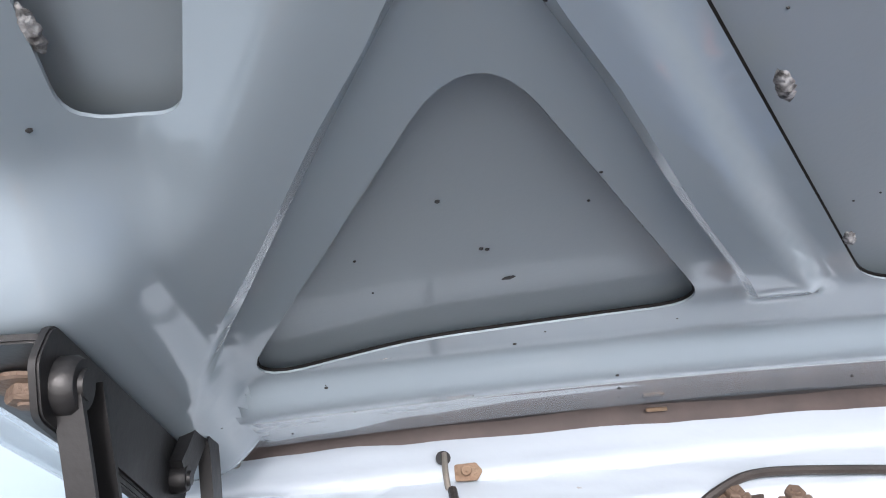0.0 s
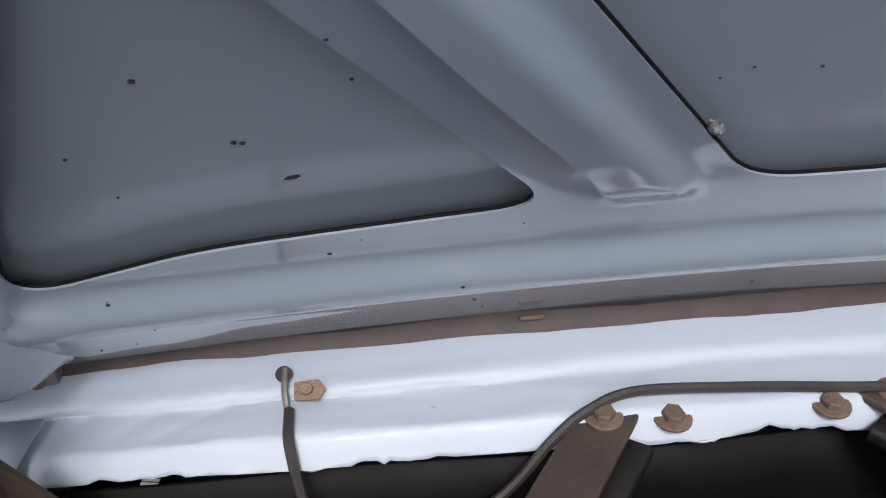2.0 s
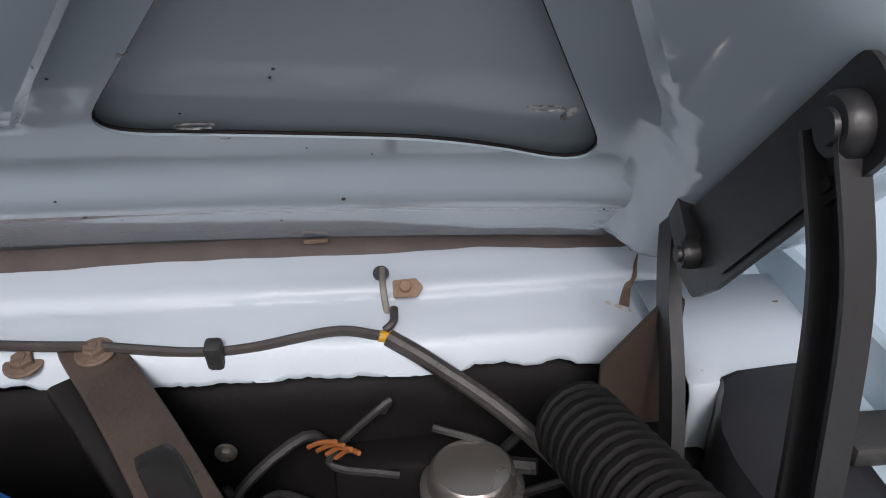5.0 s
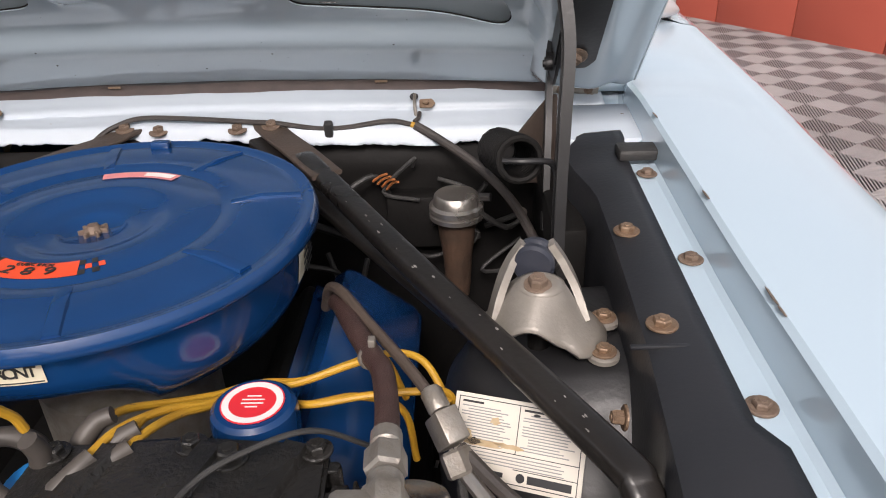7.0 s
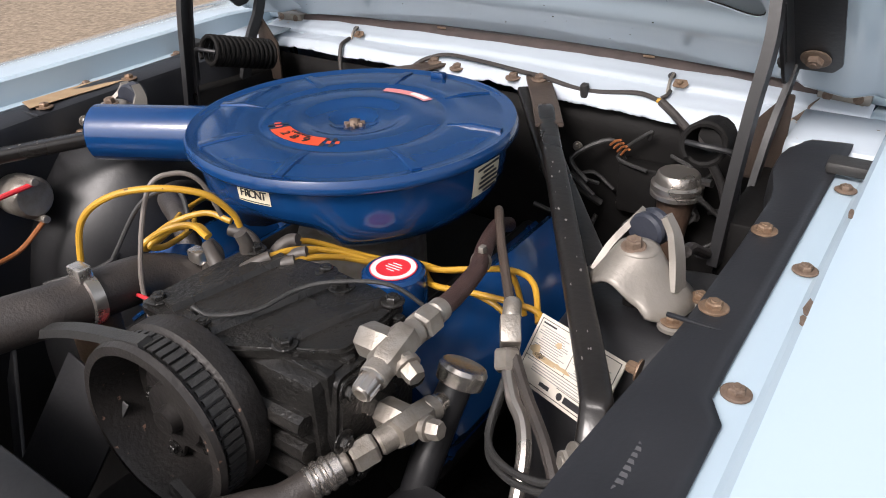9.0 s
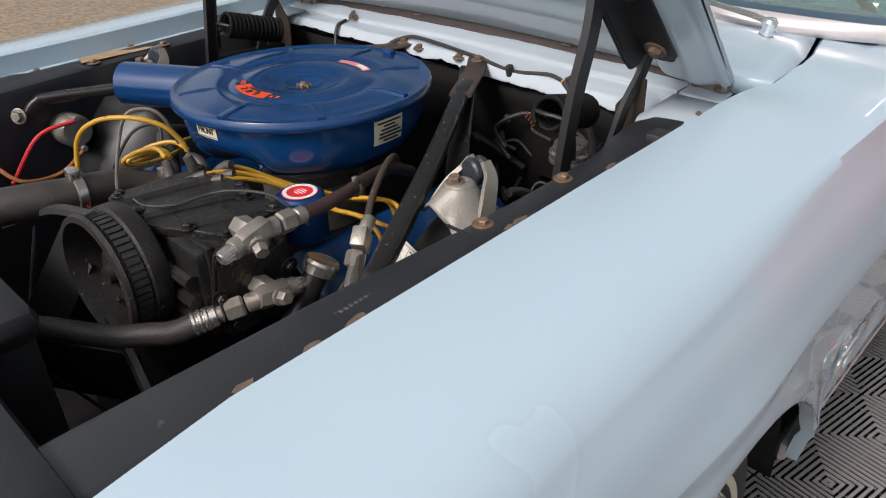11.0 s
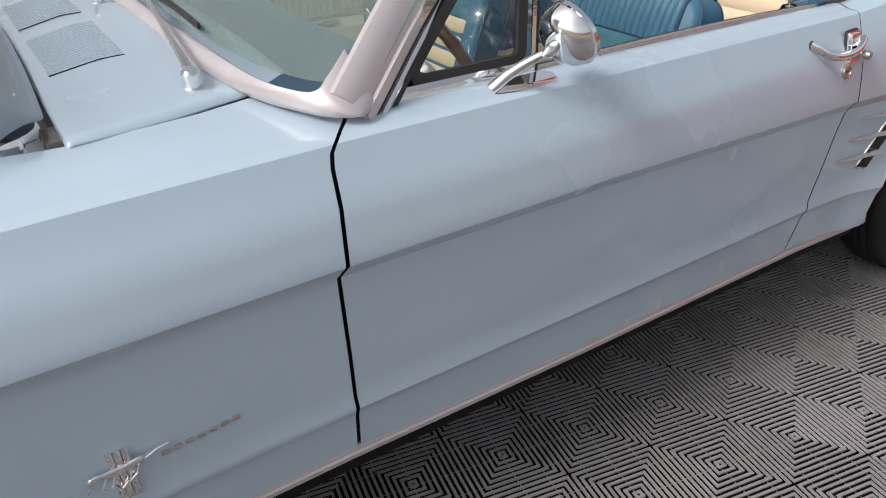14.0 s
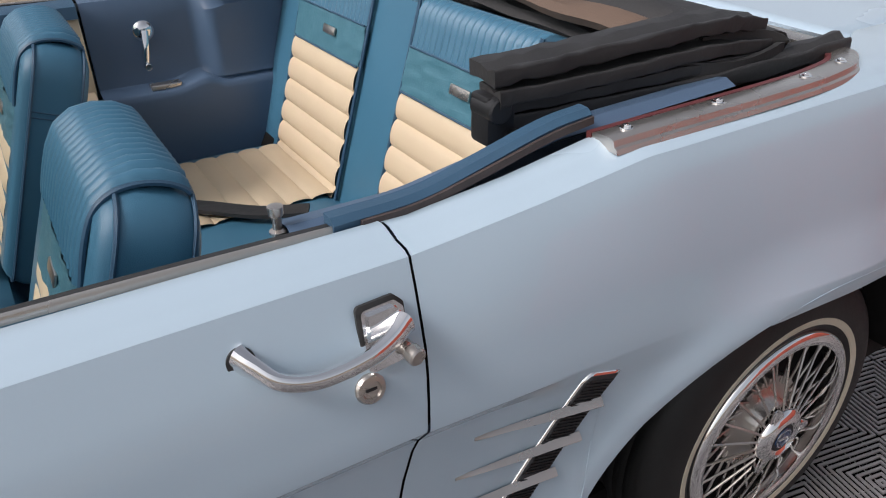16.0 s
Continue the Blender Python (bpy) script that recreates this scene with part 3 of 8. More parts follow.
for sign, side in ((1, "driver"), (-1, "passenger")):
    side_panel("front_fender", columns(-0.58, 0.80), lambda z: nose_line(z) + 0.0007, lambda z: door_front(z) - GAP, car, "pale blue front fender with flared wheel opening", sign, fender_top, rear_slant=0.62, sharp=31)
    side_panel("fender_extension", columns(-0.80, -0.585), nose_tip, lambda z: nose_line(z) - 0.0007, car, "pale blue headlamp extension", sign, fender_top, sharp=31)
    sill_in = lambda y: [(0.700, 0.846), (0.703, 0.872), (0.706, 0.8765)] + [(0.706 + (x_top(y) - 0.03 - 0.706) * k / 4, 0.8775 + (z_top(y) + 0.003 - 0.8775) * k / 4 + 0.003 * math.sin(math.pi * k / 4)) for k in (1, 2, 3)]
    side_panel("door", columns(0.80, 2.02), lambda z: door_front(z) + GAP, lambda z: door_rear(z) - 0.006 - GAP * 0.5, car, "pale blue door with a crease along it", sign, sill_in, front_slant=0.62, front_lip=False)

    def quarter_top(y):
        xi = float(np.interp(y, [2.0, 2.1, 2.2, 2.32, 2.7, 2.85, 3.0, 3.65], [0.706, 0.706, 0.708, 0.715, 0.715, 0.69, 0.60, 0.55]))
        zi = float(np.interp(y, [2.0, 2.08, 2.2, 2.32, 2.8, 3.65], [0.876, 0.874, 0.888, 0.912, 0.920, 0.90]))
        xt, zt = x_top(y), z_top(y)
        return [(xi - 0.006, zi - 0.03), (xi - 0.003, zi - 0.005), (xi, zi)] + [(xi + (xt - 0.03 - xi) * k / 4, zi + (zt + 0.003 - zi) * k / 4 + 0.005 * math.sin(math.pi * k / 4)) for k in (1, 2, 3)]
    side_panel("rear_quarter", columns(2.05, 3.6), lambda z: door_rear(z) - 0.006 + GAP * 0.5, lambda z: 3.6 + 0 * z, car, "pale blue rear quarter with flared wheel opening", sign, quarter_top, front_lip=False)
    # black strips just inside the shut lines, put in as the shade of the gaps
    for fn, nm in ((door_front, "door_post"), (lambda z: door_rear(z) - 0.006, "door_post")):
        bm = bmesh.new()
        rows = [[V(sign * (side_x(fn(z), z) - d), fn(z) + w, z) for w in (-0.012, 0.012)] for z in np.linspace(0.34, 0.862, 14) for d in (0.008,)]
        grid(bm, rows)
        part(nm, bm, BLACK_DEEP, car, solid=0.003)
    # rocker and its bright moulding
    bm = bmesh.new()
    prof = [(-0.004, 0.020), (0.006, 0.017), (0.009, 0.008), (0.007, 0.004), (0.010, 0.000), (0.008, -0.010), (0.001, -0.015), (-0.004, -0.014)]
    line = [V(sign * (x_line(y) - 0.049), y, z_bot(y) - 0.016 - 0.004 * (y < 0.45)) for y in np.linspace(0.398, 2.306, 40)]
    sweep(bm, line, [(sign * a, b) for a, b in prof], up=(0, 0, 1))
    part("rocker_moulding", bm, PILLAR, car, "bright ribbed moulding along the lower edge of the body", sharp=25)
    bm = bmesh.new()
    sweep(bm, [V(sign * 0.745, 0.40, 0.30), V(sign * 0.745, 2.29, 0.29)], [(-0.03, 0.05), (0.03, 0.05), (0.026, -0.03), (-0.03, -0.05)], up=(0, 0, 1))
    part("rocker", bm, BLACK_DEEP, car)
    # wheel housings
    for cy, cz, a, b in ARCHES:
        bm = bmesh.new()
        rows = []
        for k in range(25):
            t = math.pi * k / 24
            y, z = cy + (a + 0.004) * math.cos(t), cz + (b + 0.004) * math.sin(t)
            rows.append([V(sign * x, y, z) for x in (0.50, 0.62, 0.79)])
        if cz > 0.31:
            rows = [[V(p.x, p.y, 0.30) for p in rows[0]]] + rows + [[V(p.x, p.y, 0.30) for p in rows[-1]]]
        grid(bm, rows)
        part("wheel_housing", bm, BLACK_DEEP, car, solid=0.003)

# underbody
bm = bmesh.new()
box(bm, (-0.70, 0.45, 0.20), (0.70, 3.4, 0.25), 0.01)
part("floor_pan", bm, BLACK_DEEP, car)
bm = bmesh.new()
grid(bm, [[V(x, 3.6 + 0.03 * math.cos(x * 2), z) for z in np.linspace(0.38, 0.87, 6)] for x in np.linspace(-0.76, 0.76, 12)])
part("tail_panel", bm, PAINT, car, solid=0.01)
# boot lid
bm = bmesh.new()
grid(bm, [[V(x, y, 0.902 + 0.012 * (1 - (x / 0.6) ** 2) - 0.05 * max(0, y - 3.2) ** 1.5) for y in np.linspace(2.985, 3.6, 14)] for x in np.linspace(-0.598, 0.598, 20)])
part("boot_lid", bm, PAINT, car, "pale blue boot lid", solid=0.01)
bm = bmesh.new()
grid(bm, [[V(x, y, 0.916 - 0.010 * (x / 0.6) ** 2 - 0.004 * math.sin(k)) for k, y in enumerate((2.87, 2.92, 2.98))] for x in np.linspace(-0.69, 0.69, 24)])
part("deck_panel", bm, PAINT, car, solid=0.006)

# ---- bonnet ----
HO, HD, HN = V(0, 0.504, 0.893), V(0, -0.70, 0.714), V(0, -0.714, -0.70)


def hood_at(x, v, n):
    return HO + V(x, 0, 0) + HD * v + HN * (n + 0.07 * x * x)


# lines of the pressing beside the triangles: half widths along the bonnet
step_in = tab([0.10, 0.15, 0.186, 0.216, 0.302, 0.374, 0.419, 0.62], [0.455, 0.450, 0.441, 0.426, 0.386, 0.352, 0.330, 0.235])
step_out = tab([0.10, 0.159, 0.23, 0.29, 0.328, 0.37, 0.409, 0.62], [0.470, 0.463, 0.429, 0.399, 0.381, 0.361, 0.340, 0.246])
dip_edge = tab([0.29, 0.30, 0.336, 0.401, 0.424, 0.62], [0.455, 0.432, 0.403, 0.368, 0.357, 0.262])
bead_out = tab([0.164, 0.206, 0.289, 0.38, 0.417, 0.62], [0.115, 0.140, 0.197, 0.254, 0.280, 0.41])
bead_in = tab([0.163, 0.173, 0.234, 0.339, 0.413, 0.62], [0.066, 0.074, 0.118, 0.192, 0.242, 0.38])


def hood_h(x, v):
    """Relief of the pressed inner panel, towards the engine."""
    ax = abs(x)
    roll = float(np.interp(v, [-0.03, -0.008, 0.030, 0.070, 0.082, 0.090, 0.097, 0.104, 0.111, 0.118, 0.127], [0.003, 0.006, 0.0106, 0.0154, 0.0174, 0.0176, 0.0156, 0.0106, 0.0050, 0.0014, 0.0]))
    edge = float(np.interp(ax, [0.432, 0.442, 0.450, 0.458, 0.466, 0.474, 0.528, 0.536, 0.556, 0.566, 0.574, 0.583], [0.0, 0.003, 0.012, 0.025, 0.034, 0.039, 0.043, 0.041, 0.031, 0.030, 0.034, 0.029]))
    edge *= 1 - 0.75 * ramp01((v - 0.30) / 0.07) * ramp01((0.545 - ax) / 0.03)
    far = float(np.interp(v, [0.95, 1.0, 1.04, 1.08], [0, 0.02, 0.025, 0.0]))
    h = max(roll, edge * ramp01((v + 0.015) / 0.06), far)
    fade = ramp01((v - 0.105) / 0.085) * ramp01((0.66 - v) / 0.1)
    a, b = step_in(v), step_out(v)
    up = min(1.0, max(0.0, (ax - a) / (b - a)))
    dip = ramp01(min((ax - dip_edge(v)) / 0.045, (v - 0.292) / 0.07))
    h += fade * (0.0085 * up - 0.0115 * dip * up) * ramp01((0.470 - ax) / 0.02)
    c, d = bead_out(v), bead_in(v)
    h += ramp01((v - 0.164) / 0.022) * ramp01((0.66 - v) / 0.1) * 0.0085 * min(1.0, max(0.0, (c - ax) / 0.007)) * ramp01((ax - d + 0.010) / 0.018)
    return h


def hood_holes():
    tri = rounded([(0.143, 0.165), (0.330, 0.149), (0.450, 0.110), (0.303, 0.408)], [0.022, 0.25, 0.046, 0.030], 8)
    mid = rounded([(-0.046, 0.176), (0.046, 0.176), (0.322, 0.545), (-0.322, 0.545)], [0.060, 0.060, 0.03, 0.03], 8)
    out = rounded([(0.409, 0.376), (0.450, 0.376), (0.425, 0.60), (0.345, 0.60)], [0.019, 0.019, 0.02, 0.02], 8)
    top = rounded([(-0.33, 0.66), (0.33, 0.66), (0.40, 0.92), (-0.40, 0.92)], 0.04, 8)
    tri_r = rounded([(0.140, 0.155), (0.330, 0.141), (0.436, 0.106), (0.306, 0.408)], [0.022, 0.25, 0.046, 0.030], 8)
    flip = lambda p: [(-x, y) for x, y in p][::-1]
    return [tri_r, flip(tri), mid, out, flip(out), top]


def fine(poly, d):
    out = []
    for p, q in zip(poly, poly[1:] + poly[:1]):
        n = max(1, int(math.hypot(q[0] - p[0], q[1] - p[1]) / d))
        out += [(p[0] + (q[0] - p[0]) * k / n, p[1] + (q[1] - p[1]) * k / n) for k in range(n)]
    return out


def inside(x, y, poly):
    c = False
    for (x0, y0), (x1, y1) in zip(poly, poly[1:] + poly[:1]):
        if (y0 > y) != (y1 > y) and x < (x1 - x0) * (y - y0) / (y1 - y0) + x0:
            c = not c
    return c


def skin_n(x, v):
    """Depth of the outer skin behind the inner panel; it turns down to the hem at the sides."""
    hem = min(1.0, max(0.0, (abs(x) - 0.535) / 0.05))
    return -0.011 - 0.004 * math.sin(math.pi * min(1, max(0, v))) + 0.0395 * hem * hem


bm = bmesh.new()
grid(bm, [[hood_at(x, v, skin_n(x, v)) for v in np.linspace(-0.0125 + 0.0545 * min(1.0, max(0, (abs(x) - 0.49) / 0.093)) ** 1.4, 1.08, 60)] for x in np.linspace(-0.585, 0.585, 79)])
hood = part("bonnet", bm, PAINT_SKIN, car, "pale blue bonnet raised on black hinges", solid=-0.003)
holes = [fine(h, 0.012) for h in hood_holes()]
border = fine([(-0.583, 0.044), (-0.55, 0.0165), (-0.525, 0.0025), (-0.50, -0.006), (-0.48, -0.0115), (0.48, -0.0115), (0.50, -0.008), (0.525, 0.0015), (0.55, 0.0165), (0.583, 0.044), (0.583, 1.08), (-0.583, 1.08)], 0.012)
cv, ce = [], []
for loop in [border] + holes:
    k = len(cv)
    cv += [Vector(p) for p in loop]
    ce += [(k + i, k + (i + 1) % len(loop)) for i in range(len(loop))]
arrs = [np.array(h) for h in holes]
for sgn in (-1, 1):
    for fn, dx in ((step_in, 0), (step_out, 0), (bead_out, 0), (bead_out, -0.007)):
        run = [(sgn * (fn(v) + dx), v) for v in np.arange(0.172 if fn is bead_out else 0.122, 0.60, 0.009)]
        run = [p for p in run if not any(inside(*p, h) for h in holes) and min(np.min(np.hypot(a[:, 0] - p[0], a[:, 1] - p[1])) for a in arrs[:6]) > 0.004]
        k = len(cv)
        cv += [Vector(p) for p in run]
        ce += [(k + i, k + i + 1) for i in range(len(run) - 1) if run[i + 1][1] - run[i][1] < 0.012]
        arrs.append(np.array(run))
for v in list(np.arange(0.003, 0.145, 0.0065)) + list(np.arange(0.145, 0.46, 0.009)) + list(np.arange(0.47, 1.07, 0.03)):
    for x in sorted(set(np.round(np.arange(-0.578, 0.5785, 0.0085 if v < 0.46 else 0.0170), 4)) | (set(np.round(np.concatenate([np.arange(-0.479, -0.43, 0.0085), np.arange(0.4335, 0.48, 0.0085)]), 4)) if v < 0.40 else set())):
        near = any(np.min(np.hypot(a[:, 0] - x, a[:, 1] - v)) < 0.0050 for a in arrs)
        if not near and v > 0.004 + 0.052 * max(0, (abs(x) - 0.49) / 0.093) ** 1.4:
            cv.append(Vector((x, v)))
from mathutils.geometry import delaunay_2d_cdt
dv, de, df, _, _, _ = delaunay_2d_cdt(cv, ce, [], 0, 1e-6)
mesh_v = [tuple(hood_at(p.x, p.y, hood_h(p.x, p.y))) for p in dv]
keep = []
for f in df:
    cx, cy = sum(dv[i].x for i in f) / len(f), sum(dv[i].y for i in f) / len(f)
    if not any(inside(cx, cy, h) for h in holes):
        keep.append(tuple(f))
me = bpy.data.meshes.new("inner_panel")
me.from_pydata(mesh_v, [], keep)
bm = bmesh.new()
bm.from_mesh(me)
bmesh.ops.delete(bm, geom=[v for v in bm.verts if not v.link_faces], context="VERTS")
rim = [e for e in bm.edges if e.is_boundary]
ex = bmesh.ops.extrude_edge_only(bm, edges=rim)
for v in ex["geom"]:
    if isinstance(v, bmesh.types.BMVert):
        v.co -= HN * 0.0018
bm.to_mesh(me)
bm.free()
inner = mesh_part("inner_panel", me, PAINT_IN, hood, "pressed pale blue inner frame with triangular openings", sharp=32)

# thin black outline draws the shadowed gap between inner frame and skin
for h in holes[:3]:
    bm = bmesh.new()
    sweep(bm, [hood_at(x, v, hood_h(x, v) - 0.0026) for x, v in h], circle(0.0012, 6), closed=True)
    part("edge_sealer", bm, BLACK_DEEP, hood, "dark line drawn for the shade round the opening")

# ---- cowl, seal, firewall ----
def cowl_at(x, s):
    """Front face of the cowl: s from 0 at the lower lip to 1 at the seal."""
    ax = abs(x)
    y = float(np.interp(s, [0, 0.10, 0.16, 0.55, 0.64, 0.8, 1.0], [0.419, 0.423, 0.429, 0.467, 0.474, 0.490, 0.506]))
    z = float(np.interp(s, [0, 0.10, 0.16, 0.55, 0.64, 0.8, 1.0], [0.813, 0.823, 0.835, 0.8475, 0.8565, 0.863, 0.869]))
    d = max(0.0, ax - 0.34)
    dent = (0.016 if x < 0 else 0.007) * math.exp(-((ax - 0.47) / 0.030) ** 2 - ((s - 0.42) / 0.28) ** 2)
    # sharp wrinkles left by a knock at each end
    for cx, slope, amp in ((0.482, -0.030, 0.006), (0.452, 0.045, 0.0035), (-0.512, 0.040, 0.006), (-0.455, -0.05, 0.0045), (-0.405, -0.09, 0.0035), (-0.36, -0.14, 0.003)):
        dent += amp * math.exp(-abs((x - cx - slope * (0.5 - s)) / 0.006)) * math.exp(-((s - 0.42) / 0.26) ** 2)
    crease = 0.006 * math.exp(-((s - 0.62) / 0.06) ** 2) * min(1, max(0, (ax - 0.10) / 0.1))
    z -= 0.10 * d * d + 0.045 * x * x * s
    z += float(np.interp(x, [-0.3, 0.0, 0.14, 0.255, 0.35], [0.010, 0.009, 0.003, -0.003, -0.004])) * max(0.0, 1 - s / 0.6)
    wob = 0.0020 * noise.noise(V(x * 9, s * 3, 0.3)) + 0.0010 * noise.noise(V(x * 30, s * 7, 1.3))
    return V(x, y + dent - crease + wob + 0.006 * (ax / 0.55) ** 2, z + wob - dent * 0.4)


bm = bmesh.new()
ragged = lambda x: 0.0 + (0.035 if x > 0.25 else 0.07) * noise.noise(V(x * 14, 0.2, 0)) + 0.06 * noise.noise(V(x * 45, 1.2, 0)) + 0.03 * noise.noise(V(x * 140, 2.2, 0))
grid(bm, [[cowl_at(x, ragged(x) * (1 - s) + s) for s in np.linspace(0, 1, 30)] for x in np.linspace(-0.556, 0.556, 260)])
cowl = part("cowl_panel", bm, PAINT_COWL, car, "worn pale blue cowl edge with dents and chipped lower lip", sharp=60, solid=0.002)
bm = bmesh.new()
line = [cowl_at(x, 1.0) + V(0, 0.009, -0.004 + 0.0006 * math.sin(x * 30) - 0.002 * (x / 0.5) ** 2) for x in np.linspace(-0.53, 0.53, 60)]
sweep(bm, line, lambda f: [(-0.012, -0.012), (-0.014, 0.004), (-0.007, 0.013), (0.007, 0.013), (0.014, 0.004), (0.016 + 0.008 * (1 - (2 * f - 1) ** 4), -0.006), (0.012, -0.014)], up=(0, 0, 1))
seal = part("bonnet_seal", bm, SEAL, car, "perished brown rubber seal across the cowl")
CLIP = bolt_mesh("clip", RUST, 0.006, 0.004, 2.6)
for sx in (-1, 1):
    bm = bmesh.new()
    c = cowl_at(sx * 0.515, 1.0)
    box(bm, (c.x - 0.030, c.y - 0.012, c.z - 0.004), (c.x + 0.036, c.y + 0.010, c.z + 0.011), 0.002)
    o = part("seal_end_clip", bm, ZINC, seal, "tarnished metal end clip")
    for dx in (-0.022, 0.016):
        bolt(CLIP, (c.x + dx + 0.005, c.y - 0.0125, c.z + 0.003), (0, -1, 0.15), seal, "rivet", 0.42)
for x in (-0.135, 0.245):
    c = cowl_at(x, 1.0)
    bm = bmesh.new()
    box(bm, (c.x - 0.009, c.y - 0.0075, c.z + 0.007), (c.x + 0.009, c.y - 0.0050, c.z + 0.0105), 0.001)
    part("staple", bm, BRASS, seal)
bm = bmesh.new()
sweep(bm, [cowl_at(0.470 + 0.020 * f, 0.34 + 0.46 * f) + V(0, -0.001, 0.0008) for f in np.linspace(0, 1, 9)], lambda f: [(-0.0035 * (1 - f) - 0.0006, 0), (0, 0.0008), (0.0035 * (1 - f) + 0.0006, 0)], up=(0, -0.6, 0.8))
part("rust_streak", bm, RUST, cowl, "rusty crack in the dented cowl")
STAIN = mat("rust_stained_paint", (0.40, 0.33, 0.26), 0.6, 0.0, (0.52, 0.47, 0.41), 70, 0.7, 0.2, 300, col3=(0.20, 0.11, 0.06), wear=0.02)
rng = random.Random(8)
for x, s_, r in ((0.466, 0.34, 0.004), (0.459, 0.37, 0.0025), (0.474, 0.30, 0.002), (-0.518, 0.55, 0.006), (-0.500, 0.40, 0.004), (-0.507, 0.74, 0.003), (-0.535, 0.80, 0.005)):
    bm = bmesh.new()
    k0 = 11
    ring = [cowl_at(x + r * math.cos(a) * rng.uniform(0.6, 1.2), s_ + r * 9 * math.sin(a) * rng.uniform(0.5, 1.1)) + V(0, -0.0006, 0.0005) for a in np.linspace(0, 2 * math.pi, k0, endpoint=False)]
    bm.faces.new([bm.verts.new(p) for p in ring])
    part("rust_stain", bm, STAIN, cowl, "blistered rusty spot in the paint")
# cowl top with fresh-air louvers, behind the seal
def cowl_top(x, y):
    return 0.882 + 0.020 * (1 - (x / 0.58) ** 2) * min(1, (y - 0.53) / 0.1) + 0.03 * (y - 0.53) - 0.003 * (abs(x) / 0.56) ** 4
bm = bmesh.new()
rim = lambda f, y: V(f * (x_gap(max(0.562, y - 0.045 * (y + 0.58) / 1.38)) - 0.0008), y, cowl_top(f * 0.56, y) - 0.001)
grid(bm, [[rim(f, 0.519) - V(0, 0, 0.030), rim(f, 0.519) - V(0, 0, 0.006), rim(f, 0.521) - V(0, 0, 0.002)] + [rim(f, y) for y in np.linspace(0.526, 0.86, 16)] for f in np.linspace(-1, 1, 30)])
cowltop = part("cowl_top", bm, PAINT, car, "pale blue cowl top with air louvers", solid=0.004)
for sx in (-1, 1):
    for k in range(20):
        x = sx * (0.294 - 0.0125 * k)
        ya, yb = 0.548, 0.668
        bm = bmesh.new()
        sweep(bm, [V(x, y, cowl_top(x, y) + 0.0006) for y in np.linspace(ya, yb, 7)], [(-0.0050, -0.002), (-0.0044, 0.0012), (0.0015, 0.0016), (0.0046, -0.002)], up=(0, 0, 1))
        part("louver", bm, PAINT, cowltop)
        bm = bmesh.new()
        sweep(bm, [V(x + 0.0060, y, cowl_top(x, y) + 0.0004) for y in np.linspace(ya, yb, 7)], [(-0.0011, -0.001), (-0.0011, 0.0002), (0.0011, 0.0002), (0.0011, -0.001)], up=(0, 0, 1))
        part("slot", bm, BLACK_DEEP, cowltop)
bm = bmesh.new()
grid(bm, [[V(x, 0.440 + 0.02 * noise.noise(V(x * 6, z * 6, 0)) * 0.4, z) for z in np.linspace(0.25, 0.806, 16)] for x in np.linspace(-0.60, 0.60, 26)])
# colour carries the shade under the cowl
firewall = part("firewall", bm, BLACK_DEEP, car, "black firewall, darkened for the shade of the bay", solid=0.004)

# ---- inner aprons and shock towers ----
RBOLT = bolt_mesh("rusty_bolt", RUST, 0.0085, 0.008, 1.7)
BBOLT = bolt_mesh("brass_bolt", BRASS, 0.0085, 0.008, 1.7)
ZBOLT = bolt_mesh("zinc_bolt", ZINC, 0.008, 0.008, 1.5)
